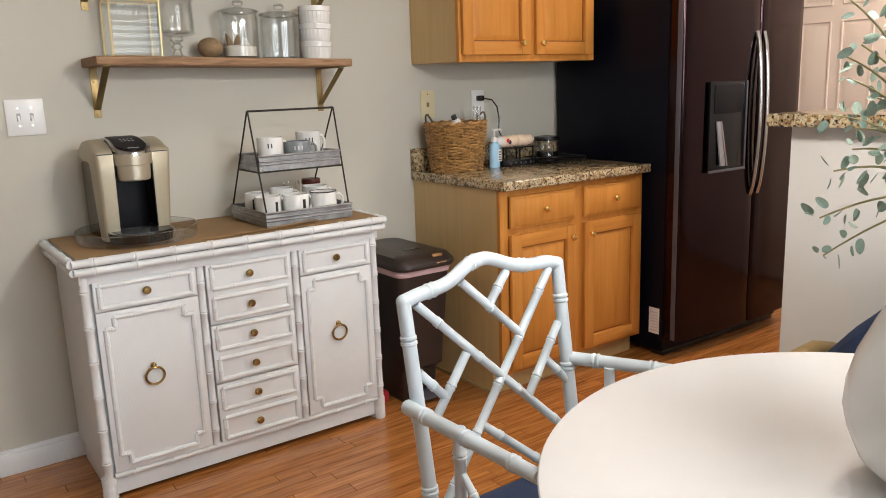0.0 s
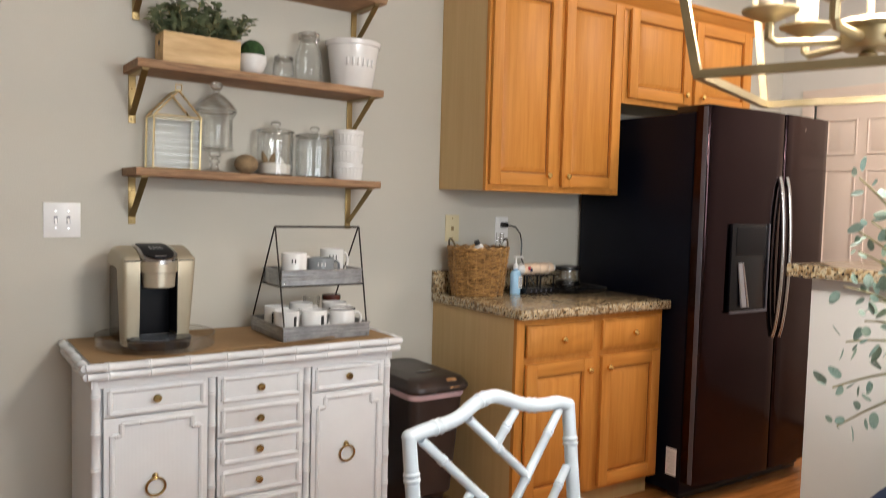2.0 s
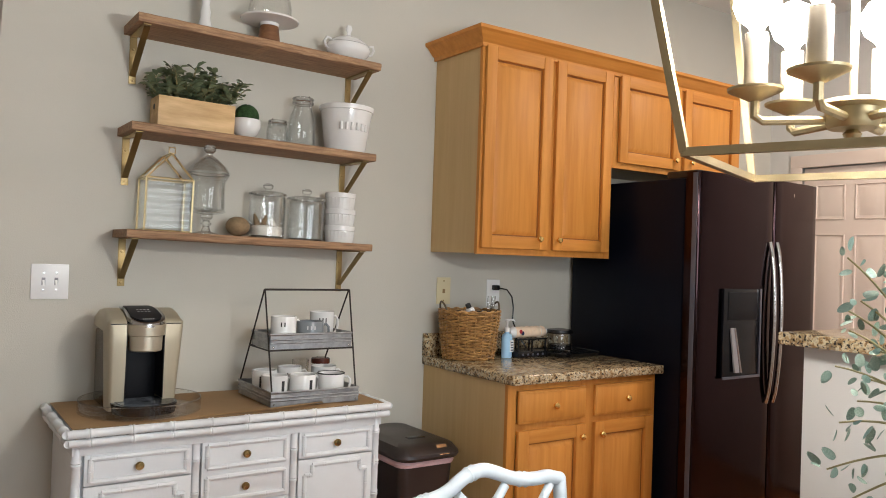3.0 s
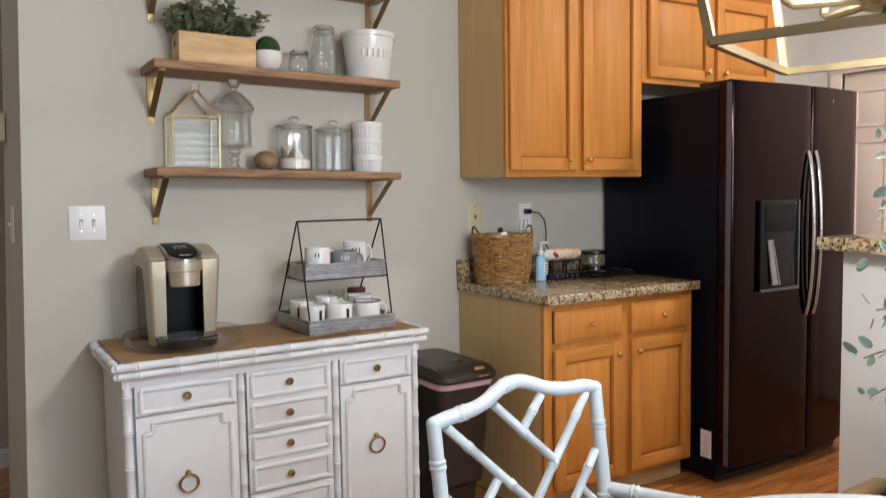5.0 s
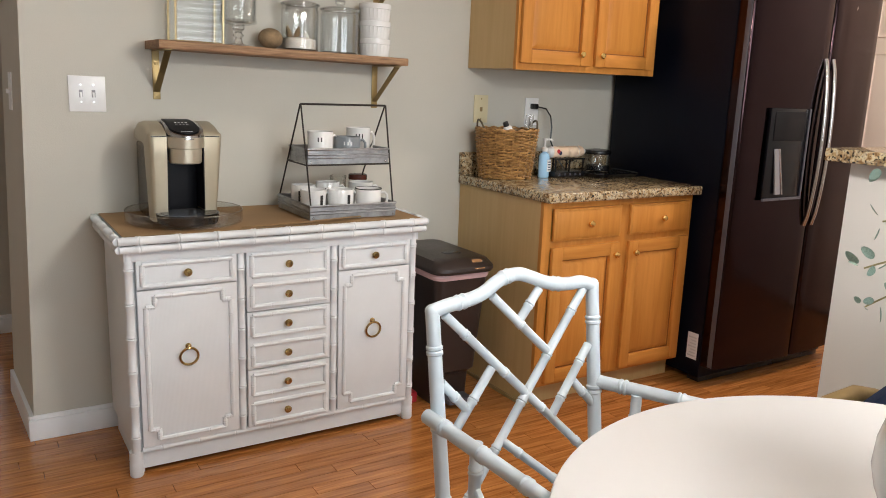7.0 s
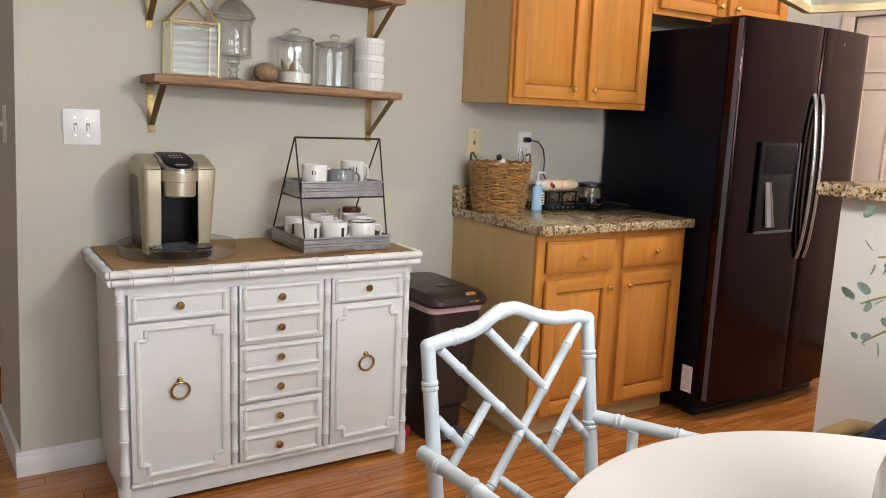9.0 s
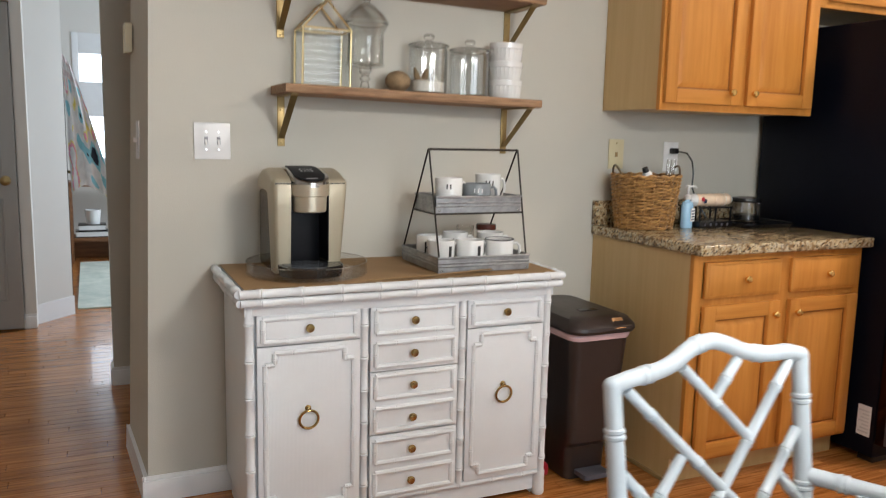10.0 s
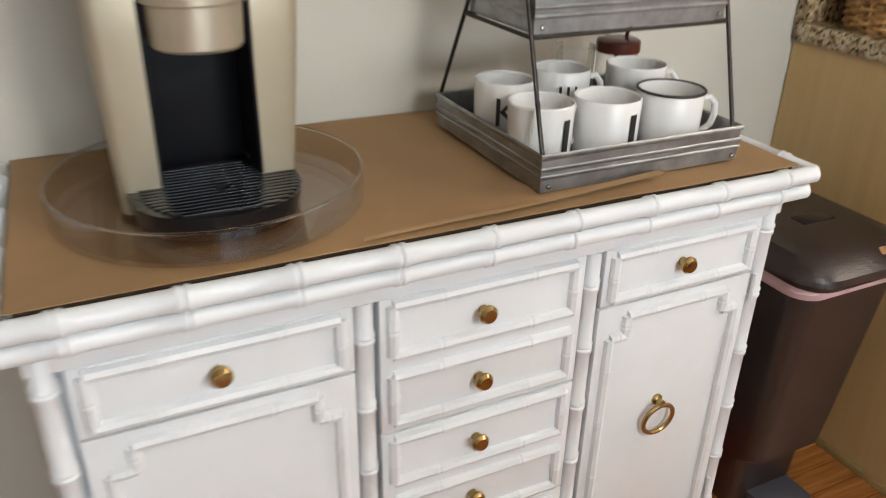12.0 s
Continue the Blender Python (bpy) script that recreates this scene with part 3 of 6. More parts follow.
# refrigerator
fr = thing("refrigerator", "black side-by-side refrigerator with a water dispenser and bowed handles", "refrigerator", (3.58, 2.7, 0))
b = B()
box(b, 3.098, 2.395, 0.03, 4.055, WY - 0.03, 1.800, 0.006)
part("body", b, M_FRIDGESIDE, fr, "matt black textured steel case")
b = B()
box(b, 3.11, 2.40, 0.004, 4.045, 2.47, 0.085, 0.004)
part("kick_grille", b, M_BLACK, fr)
for x0, x1 in ((3.12, 3.24), (3.90, 4.03)):
    b = B()
    box(b, x0, 2.34, 1.800, x1, 2.52, 1.838, 0.010)
    part("hinge_cover", b, M_BLACK, fr)


def bowed_front(bm, x0, x1, z0, z1, yb, yf, xa, xb, bow):
    """A door slab whose face bows out along the whole width xa..xb."""
    rad, w = 0.016, x1 - x0
    offs = [0.0, 0.0012, 0.004, 0.008, 0.016]
    offs = offs + [0.016 + (w - 0.032) * i / 10 for i in range(1, 10)] + [w - o for o in offs[::-1]]
    n = len(offs) - 1
    f, k = [], []
    for o in offs:
        x = x0 + o
        u = (x - xa) / (xb - xa) * 2 - 1
        e = rad - min(rad, o, w - o)
        drop = rad - math.sqrt(rad * rad - e * e)
        y = yf - bow * (1 - u * u) + drop
        f.append((bm.verts.new((x, y, z0)), bm.verts.new((x, y, z1))))
        k.append((bm.verts.new((x, yb, z0)), bm.verts.new((x, yb, z1))))
    for i in range(n):
        bm.faces.new((f[i][0], f[i + 1][0], f[i + 1][1], f[i][1]))
        bm.faces.new((k[i + 1][0], k[i][0], k[i][1], k[i + 1][1]))
        bm.faces.new((f[i][1], f[i + 1][1], k[i + 1][1], k[i][1]))
        bm.faces.new((f[i + 1][0], f[i][0], k[i][0], k[i + 1][0]))
    bm.faces.new((f[0][0], f[0][1], k[0][1], k[0][0]))
    bm.faces.new((f[-1][1], f[-1][0], k[-1][0], k[-1][1]))
    return bm


doors = []
for x0, x1 in ((3.098, 3.632), (3.640, 4.055)):
    b = B()
    bowed_front(b, x0, x1, 0.095, 1.828, 2.388, 2.318, 3.098, 4.055, 0.030)
    doors.append(part("door", b, M_FRIDGE, fr, "glossy dark brown-black door"))
for d, x in ((doors[0], 3.600), (doors[1], 3.656)):
    b = B()
    pts = [(x, 2.286 - 0.034 * math.sin(math.pi * i / 16) ** 0.6, 0.755 + 0.77 * i / 16) for i in range(17)]
    sweep(b, pts, 0.0105, 10)
    part("handle", b, M_CHROME, d, "bowed polished steel handle")
# reflection on the rounded door corner, put in as a grey strip
b = B()
box(b, 3.0965, 2.326, 0.10, 3.1015, 2.350, 1.822, 0.0015)
part("edge_strip", b, M_EDGE, doors[0], "narrow grey strip painting the sheen on the door edge")
b = B()
box(b, 3.255, 2.283, 0.895, 3.535, 2.300, 1.300, 0.006)
dp = part("dispenser", b, M_DISP, doors[0], "gloss black water and ice dispenser")
b = B()
box(b, 3.255, 2.276, 0.885, 3.535, 2.285, 0.897, 0.002)
box(b, 3.527, 2.278, 0.897, 3.537, 2.285, 1.30, 0.002)
part("dispenser_trim", b, M_EDGE, doors[0])
b = B()
frustum(b, [(3.300, 2.276, 1.120), (3.328, 2.276, 1.120), (3.328, 2.282, 1.120), (3.300, 2.282, 1.120)], [(3.326, 2.266, 0.915), (3.362, 2.266, 0.915), (3.362, 2.274, 0.915), (3.326, 2.274, 0.915)])
part("dispenser_lever", b, M_LEVER, doors[0], "grey slanting dispenser paddle")
b = B()
sweep(b, [(3.330, 2.274, 1.120), (3.370, 2.264, 0.915)], 0.0035, 8)
part("paddle_edge", b, M_STEEL, doors[0], "bright paddle edge")
b = B()
box(b, 3.285, 2.2795, 1.155, 3.505, 2.2835, 1.285, 0.003)
part("dispenser_display", b, M_PANEL, doors[0])
b = B()
turned(b, [(0, 0), (0.017, 0), (0.017, 0.002), (0.012, 0.003), (0, 0.003)], (3.80, 2.298, 1.765), (0, -1, 0), 20)
part("badge", b, M_CHROME, doors[1], "small round steel badge")
b = B()
box(b, 3.0955, 2.415, 0.112, 3.0978, 2.475, 0.240)
part("sticker", b, M_PLATE, fr, "white paper sticker with small print")
b = B()
for i in range(7):
    box(b, 3.0945, 2.422, 0.125 + i * 0.015, 3.0957, 2.468 - 0.008 * (i % 3), 0.131 + i * 0.015)
part("sticker_print", b, M_LIGHTPRINT, fr)

# closet doors on the far wall
for i, (y0, y1) in enumerate(((2.303, 2.905), (1.695, 2.297))):
    d = thing("closet_door", "off-white six-panel closet door, closed", "door", (4.92, (y0 + y1) / 2, 0), "closet doors")
    b = B()
    box(b, 4.915, y0, 0.01, 4.95, y1, 2.045, 0.003)
    part("leaf", b, M_DOORPINK, d)
    for ya, yb in ((y0 + 0.085, (y0 + y1) / 2 - 0.035), ((y0 + y1) / 2 + 0.035, y1 - 0.085)):
        for za, zb in ((0.18, 0.80), (0.95, 1.62), (1.72, 1.93)):
            b = B()
            sweep(b, [(4.914, ya, za), (4.914, yb, za), (4.914, yb, zb), (4.914, ya, zb)], 0.007, 6, True)
            frustum(b, [(4.9145, ya + 0.02, za + 0.02), (4.9145, yb - 0.02, za + 0.02), (4.9145, yb - 0.02, zb - 0.02), (4.9145, ya + 0.02, zb - 0.02)],
                    [(4.908, ya + 0.04, za + 0.04), (4.908, yb - 0.04, za + 0.04), (4.908, yb - 0.04, zb - 0.04), (4.908, ya + 0.04, zb - 0.04)])
            part("panel", b, M_DOORPINK, d)
b = B()
box(b, 4.885, 2.908, 0, 4.9, 2.985, 2.13, 0.003)
box(b, 4.885, 1.615, 0, 4.9, 1.692, 2.13, 0.003)
box(b, 4.884, 1.615, 2.05, 4.9, 2.985, 2.13, 0.003)
structure("trim", b, M_DOORPINK, "off-white door casing round the closet", "trim")


# ---- wall plates ----
def plate(name, label, cat, x0, x1, z0, z1, material):
    p = thing(name, label, cat, ((x0 + x1) / 2, WY, (z0 + z1) / 2))
    b = B()
    box(b, x0, WY - 0.006, z0, x1, WY - 0.0005, z1, 0.0025)
    part("plate", b, material, p)
    return p


sw = plate("light_switch", "white double light switch plate on the wall", "light switch", 0.541, 0.662, 1.205, 1.329, M_PLATE)
for x in (0.581, 0.622):
    b = B()
    box(b, x - 0.006, WY - 0.0072, 1.255, x + 0.006, WY - 0.0055, 1.281)
    part("slot", b, M_LEVER, sw)
    b = B()
    frustum(b, [(x - 0.0038, WY - 0.007, 1.260), (x + 0.0038, WY - 0.007, 1.260), (x + 0.0038, WY - 0.007, 1.273), (x - 0.0038, WY - 0.007, 1.273)],
            [(x - 0.0032, WY - 0.017, 1.252), (x + 0.0032, WY - 0.017, 1.252), (x + 0.0032, WY - 0.016, 1.259), (x - 0.0032, WY - 0.016, 1.259)])
    part("toggle", b, M_PLATE, sw)
    for z in (1.238, 1.298):
        b = B()
        turned(b, [(0, 0), (0.0035, 0), (0.003, 0.0015), (0, 0.0018)], (x, WY - 0.0058, z), (0, -1, 0), 10)
        part("screw", b, M_CHROME, sw)
jk = plate("wall_jack", "ivory wall jack plate above the worktop", "wall plate", 2.250, 2.328, 1.178, 1.305, M_IVORY)
b = B()
box(b, 2.282, WY - 0.009, 1.230, 2.296, WY - 0.005, 1.250, 0.002)
part("jack", b, M_TAN, jk)
for z in (1.195, 1.288):
    b = B()
    turned(b, [(0, 0), (0.004, 0), (0.003, 0.0015), (0, 0.0018)], (2.289, WY - 0.0058, z), (0, -1, 0), 10)
    part("screw", b, M_BRASS, jk)
ol = plate("wall_outlet", "white wall outlet with a black plug in it", "outlet", 2.548, 2.628, 1.168, 1.298, M_PLATE)
for z in (1.205, 1.260):
    b = B()
    box(b, 2.570, WY - 0.0085, z - 0.017, 2.606, WY - 0.0055, z + 0.017, 0.002)
    part("socket", b, M_PLATE, ol)
pl = thing("power_cord", "black plug and cord hanging from the outlet", "cord", (2.6, WY - 0.03, CT))
b = B()
box(b, 2.574, WY - 0.040, 1.246, 2.604, WY - 0.0087, 1.272, 0.006)
part("plug", b, M_BLACK, pl)
b = B()
sweep(b, [(2.60, WY - 0.035, 1.258), (2.640, WY - 0.05, 1.250), (2.668, WY - 0.055, 1.215), (2.680, WY - 0.055, 1.16), (2.672, WY - 0.06, 1.10), (2.70, WY - 0.07, 1.03), (2.74, WY - 0.09, 0.965), (2.76, WY - 0.12, CT + 0.005)], 0.0035, 8)
part("cord", b, M_BLACK, pl)
b = B()
frustum(b, [(0.353, 3.55, 1.585), (0.377, 3.55, 1.585), (0.373, 3.645, 1.585), (0.349, 3.645, 1.585)], [(0.356, 3.55, 1.690), (0.380, 3.55, 1.690), (0.376, 3.645, 1.690), (0.352, 3.645, 1.690)])
solo("thermostat", b, M_IVORY, "ivory plastic box on the wall end by the hall", "thermostat", (0.37, 3.6, 1.585))
s2 = thing("light_switch", "white single light switch plate beside the hall", "light switch", (0.385, 3.40, 1.26))
b = B()
frustum(b, [(0.3755, 3.365, 1.196), (0.3825, 3.365, 1.196), (0.378, 3.438, 1.196), (0.371, 3.438, 1.196)], [(0.3795, 3.365, 1.331), (0.3865, 3.365, 1.331), (0.382, 3.438, 1.331), (0.375, 3.438, 1.331)])
part("plate", b, M_PLATE, s2)
b = B()
box(b, 0.363, 3.397, 1.255, 0.376, 3.406, 1.272, 0.002)
part("toggle", b, M_PLATE, s2)

# ---- shelves ----
SHELF = [(1.414, 1.443), (1.788, 1.818), (2.167, 2.198)]
SF = 2.905
for z0, z1 in SHELF:
    b = B()
    rough = 0.0045 if z0 > 2.0 else 0.0014
    rings = []
    for i in range(61):
        x = 0.803 + 0.965 * i / 60
        d = [rough * noise.noise(Vector((x * 38, q * 3.7, z0 * 9))) + 0.4 * rough * noise.noise(Vector((x * 110, q * 5.1, z0))) for q in range(4)]
        end = 0.002 if i in (0, 60) else 0.0
        rings.append([b.verts.new(q) for q in ((x, WY - 0.001, z0), (x, SF + 0.004 + end, z0), (x, SF + 0.001 + end + d[0], z0 + 0.004), (x, SF + end + d[1], (z0 + z1) / 2), (x, SF + 0.001 + end + d[2], z1 - 0.004), (x, SF + 0.005 + end + abs(d[3]), z1), (x, WY - 0.001, z1))])
    for r0, r1 in zip(rings, rings[1:]):
        for k in range(7):
            b.faces.new((r0[k], r0[(k + 1) % 7], r1[(k + 1) % 7], r1[k]))
    b.faces.new(rings[0][::-1])
    b.faces.new(rings[-1])
    solo("wall_shelf", b, M_SHELF, "rough brown-stained wooden wall shelf on brass brackets", "shelf", (1.285, 3.02, z0), "wall shelves")
    for x in (0.838, 1.733):
        k = thing("shelf_bracket", "triangular brass shelf bracket screwed to the wall", "bracket", (x, WY, z0 - 0.1), "shelf brackets")
        b = B()
        box(b, x - 0.013, WY - 0.005, z0 - 0.178, x + 0.013, WY - 0.001, z0 - 0.0005, 0.001)
        part("wall_strap", b, M_BRASS, k)
        b = B()
        box(b, x - 0.013, SF + 0.02, z0 - 0.0045, x + 0.013, WY - 0.0052, z0 - 0.0006, 0.001)
        part("shelf_strap", b, M_BRASS, k)
        b = B()
        a, c = Vector((x, WY - 0.010, z0 - 0.145)), Vector((x, SF + 0.028, z0 - 0.008))
        frustum(b, [a + Vector((-0.011, 0.004, -0.006)), a + Vector((0.011, 0.004, -0.006)), a + Vector((0.011, -0.002, 0.0)), a + Vector((-0.011, -0.002, 0.0))],
                [c + Vector((-0.011, 0.001, 0)), c + Vector((0.011, 0.001, 0)), c + Vector((0.011, 0.006, 0.003)), c + Vector((-0.011, 0.006, 0.003))])
        part("brace", b, M_BRASS, k)
        for z in (z0 - 0.165, z0 - 0.05):
            b = B()
            turned(b, [(0, 0), (0.0048, 0), (0.004, 0.0018), (0, 0.0022)], (x, WY - 0.0052, z), (0, -1, 0), 10)
            part("screw", b, M_BRASS, k)

# ---- sideboard ----
sb = thing("sideboard", "white painted faux-bamboo sideboard with brass knobs and ring pulls", "sideboard", (1.16, 2.9, 0))
DF = 2.672
TOP = 0.838
b = B()
box(b, 0.628, DF + 0.024, 0.085, 1.690, WY - 0.02, 0.765, 0.002)
part("body", b, M_WHITE, sb)
b = B()
box(b, 0.652, DF + 0.022, 0.02, 1.668, DF + 0.044, 0.088, 0.002)
box(b, 0.640, DF + 0.035, 0.0, 0.662, WY - 0.04, 0.088, 0.002)
box(b, 1.658, DF + 0.035, 0.0, 1.680, WY - 0.04, 0.088, 0.002)
part("plinth", b, M_WHITE, sb)
for x in (0.633, 1.683):
    b = B()
    lathe(b, [(0, 0), (0.020, 0), (0.023, 0.006), (0.023, 0.05), (0.021, 0.056), (0.023, 0.062), (0.023, 0.09), (0, 0.09)], (x, DF + 0.020, 0), 16)
    part("foot", b, M_WHITE, sb)
    b = B()
    bamboo(b, (x, DF + 0.010, 0.088), (x, DF + 0.010, 0.785), 0.0145, 6, 12)
    part("corner_post", b, M_WHITE, sb)
b = B()
box(b, 0.618, DF - 0.001, 0.752, 1.702, WY - 0.012, TOP - 0.004, 0.003)
part("top", b, M_WHITE, sb)
for z, o, r in ((0.7975, 0.0, 0.0125), (0.8260, 0.005, 0.0135)):
    for p0, p1, n in (((0.604 - o, DF - 0.022 - o, z), (1.716 + o, DF - 0.022 - o, z), 9), ((0.604 - o, DF - 0.022 - o, z), (0.604 - o, WY - 0.012, z), 4), ((1.716 + o, DF - 0.022 - o, z), (1.716 + o, WY - 0.012, z), 4)):
        b = B()
        bamboo(b, p0, p1, r, n, 14)
        part("bamboo_rail", b, M_WHITE, sb)
for x in (1.0, 1.35):
    b = B()
    bamboo(b, (x, DF + 0.010, 0.10), (x, DF + 0.010, 0.752), 0.013, 6, 10)
    part("bamboo_post", b, M_WHITE, sb)
b = B()
bamboo(b, (0.652, DF + 0.012, 0.092), (1.668, DF + 0.012, 0.092), 0.011, 8, 10)
part("bottom_rail", b, M_WHITE, sb)


def framed(parent, x0, x1, z0, z1, r=0.0088):
    """Thin bamboo beading round one flat panel."""
    y = DF - 0.001
    b = B()
    nx = max(2, round((x1 - x0) / 0.14))
    nz = max(1, round((z1 - z0) / 0.10))
    for p0, p1, n in (((x0, y, z0), (x1, y, z0), nx), ((x0, y, z1), (x1, y, z1), nx), ((x0, y, z0), (x0, y, z1), nz), ((x1, y, z0), (x1, y, z1), nz)):
        bamboo(b, p0, p1, r, n, 8, None, 1.09)
    return part("beading", b, M_WHITE, parent, "raised bamboo beading")


def slab(name, x0, x1, z0, z1):
    b = B()
    box(b, x0, DF, z0, x1, DF + 0.0245, z1, 0.002)
    return part(name, b, M_WEAVE if name == "door" else M_WHITE, sb)


KZ = [0.704, 0.594, 0.485, 0.374, 0.263, 0.152]
for i in range(3):
    top = (0.752, 0.534, 0.319)[i]
    low = (0.538, 0.323, 0.100)[i]
    d = slab("drawer", 1.018, 1.332, low, top)
    for kz in KZ[2 * i:2 * i + 2]:
        framed(d, 1.036, 1.314, kz - 0.038, kz + 0.038)
        knob(d, 1.1655 + (kz - 0.5) * 0.012, DF, kz, 0.0135)
for x0, x1, kx in ((0.655, 0.984, 0.816), (1.3665, 1.666, 1.512)):
    d = slab("drawer", x0, x1, 0.656, 0.752)
    framed(d, x0 + 0.018, x1 - 0.018, 0.668, 0.740)
    knob(d, kx, DF, 0.706, 0.0135)
    d = slab("door", x0, x1, 0.104, 0.652)
    a, c, e, f, s = x0 + 0.024, x1 - 0.024, 0.128, 0.632, 0.036
    y = DF - 0.001
    path = [(a, f - s), (a + s * 0.8, f - s), (a + s * 0.8, f), (c - s * 0.8, f), (c - s * 0.8, f - s), (c, f - s), (c, e + s), (c - s * 0.8, e + s), (c - s * 0.8, e), (a + s * 0.8, e), (a + s * 0.8, e + s), (a, e + s)]
    b = B()
    for (xa, za), (xb, zb) in zip(path, path[1:] + path[:1]):
        ln = abs(xa - xb) + abs(za - zb)
        bamboo(b, (xa, y, za), (xb, y, zb), 0.0086, max(1, round(ln / 0.12)), 8, None, 1.09)
    part("beading", b, M_WHITE, d, "raised bamboo beading with stepped corners")
    kz = 0.434
    b = B()
    turned(b, [(0, 0), (0.010, 0), (0.010, 0.004), (0.006, 0.007), (0.006, 0.016), (0, 0.018)], (kx - 0.004, DF, kz + 0.012), (0, -1, 0), 14)
    part("ring_mount", b, M_KNOB, d, "brass ring mount")
    b = B()
    R = 0.030
    sweep(b, [(kx - 0.004 + R * math.sin(2 * math.pi * i / 28), DF - 0.012 - 0.003 * math.cos(2 * math.pi * i / 28), kz + 0.008 - R + R * math.cos(2 * math.pi * i / 28)) for i in range(28)], 0.0042, 8, True)
    part("ring_pull", b, M_KNOB, d, "round brass ring pull")
for z in (0.16, 0.60):
    b = B()
    sweep(b, [(1.6735, DF - 0.003, z), (1.6735, DF - 0.003, z + 0.05)], 0.004, 8)
    part("hinge", b, M_WHITE, sb)

# shadow between paper and top rail, painted as a thin dark strip
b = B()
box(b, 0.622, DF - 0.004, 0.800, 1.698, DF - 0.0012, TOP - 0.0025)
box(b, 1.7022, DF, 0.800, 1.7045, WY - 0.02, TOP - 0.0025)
part("top_edge", b, M_GAPSHADE, sb, "dark strip painting the shadow in the gap behind the top rail")

# kraft paper on the sideboard, with a creased loose edge
b = B()
nx, ny = 48, 18
g = {}
for i in range(nx + 1):
    for j in range(ny + 1):
        x = 0.616 + 1.088 * i / nx
        y0 = DF - 0.0112 + 0.003 * noise.noise(Vector((x * 7, 0, 3)))
        y = y0 + (WY - 0.008 - y0) * j / ny
        lift = 0.0016 + 0.0022 * max(0, noise.noise(Vector((x * 4, y * 6, 1.7))))
        if 1.15 < x < 1.62:
            lift += 0.007 * math.exp(-((j / ny - 0.16) / 0.07) ** 2) * math.sin((x - 1.15) / 0.47 * math.pi) ** 0.6
        g[i, j] = b.verts.new((x, y, TOP - 0.004 + lift + 0.003))
for i in range(nx):
    for j in range(ny):
        b.faces.new((g[i, j], g[i + 1, j], g[i + 1, j + 1], g[i, j + 1]))
r = bmesh.ops.extrude_face_region(b, geom=list(b.faces))
bmesh.ops.translate(b, verts=[v for v in r["geom"] if isinstance(v, bmesh.types.BMVert)], vec=(0, 0, -0.0016))
solo("kraft_paper", b, M_KRAFT, "creased brown kraft paper covering the sideboard top", "paper", (1.16, 2.9, TOP), smooth=60)
PT = TOP + 0.003
b = B()
g = []
for i in range(17):
    t = i / 16
    x, w, h = 1.00 + 0.46 * t, 0.004 + 0.020 * t, 0.003 + 0.009 * t ** 1.5
    y = 2.664 + 0.016 * t + 0.002 * math.sin(9 * t)
    g.append([b.verts.new(q) for q in ((x, y, PT + h), (x, y + w * 0.5, PT + h + 0.002), (x, y + w, PT + 0.0055), (x, y + w * 0.5, PT + h + 0.0008), (x, y + 0.0008, PT + h - 0.0012))])
for c, d in zip(g, g[1:]):
    for k in range(5):
        b.faces.new((c[k], c[(k + 1) % 5], d[(k + 1) % 5], d[k]))
b.faces.new(g[0][::-1])
b.faces.new(g[-1])
solo("paper_fold", b, M_KRAFT, "folded strip of kraft paper lying on the sideboard", "paper", (1.41, 2.71, PT + 0.004))


# ---- coffee maker on its turntable ----
CX, CY = 0.860, 2.864
tt = thing("turntable", "round clear acrylic turntable with a raised rim under the coffee maker", "turntable", (CX, CY, PT))
b = B()
lathe(b, [(0, 0.003), (0.188, 0.003), (0.193, 0.006), (0.195, 0.042), (0.1985, 0.042), (0.1985, 0.003), (0.19, 0.0), (0, 0.0)], (CX, CY, PT + 0.0012), 64)
o = part("tray", b, M_ACRYLIC, tt)
b = B()
sweep(b, [(CX + 0.1967 * math.cos(2 * math.pi * i / 64), CY + 0.1967 * math.sin(2 * math.pi * i / 64), PT + 0.0447) for i in range(64)], 0.0017, 6, True)
part("rim", b, M_CRYSTAL, tt, "polished clear rim")
KB = PT + 0.0047
cm = thing("coffee_maker", "champagne gold and black single-serve coffee maker", "coffee maker", (CX, CY + 0.06, KB))


def shell(bm, inner, low, high, notch):
    """One tall side shell that widens upwards, with softly rounded edges: inner face, outer face below and on top."""
    yf, yb, h = 2.822, 3.085, 0.336
    prof = [(yf + 0.010, 0), (yf + 0.002, 0.10), (yf - 0.004, 0.22), (yf - 0.006, 0.288), (yf - 0.001, 0.299), (yf + 0.018, 0.309), (yf + 0.06, 0.324), (yf + 0.13, h), (yf + 0.20, 0.328), (yb - 0.01, 0.298), (yb, 0.27)]
    prof += [(2.905, 0.262), (2.893, 0.255), (2.882, 0)] if notch else [(yb, 0)]
    cols = []
    for fx, inset in ((0.0, 0.020), (0.05, 0.010), (0.13, 0.003), (0.28, 0.0), (1.0, 0.0)):
        col = []
        for y, z in prof:
            outer = low + (high - low) * min(1, z / 0.30)
            x = outer + (inner - outer) * fx
            yy = y + inset * 0.8 if y < 2.93 else y - inset * 0.8
            zz = z - (inset * 0.9 if z > 0.299 else 0)
            col.append(bm.verts.new((x, yy, KB + 0.004 + zz)))
        cols.append(col)
    n = len(prof)
    for a, c in zip(cols, cols[1:]):
        for i in range(n):
            j = (i + 1) % n
            bm.faces.new((a[i], a[j], c[j], c[i]))
    bm.faces.new(cols[0])
    bm.faces.new(cols[-1][::-1])
    return bm


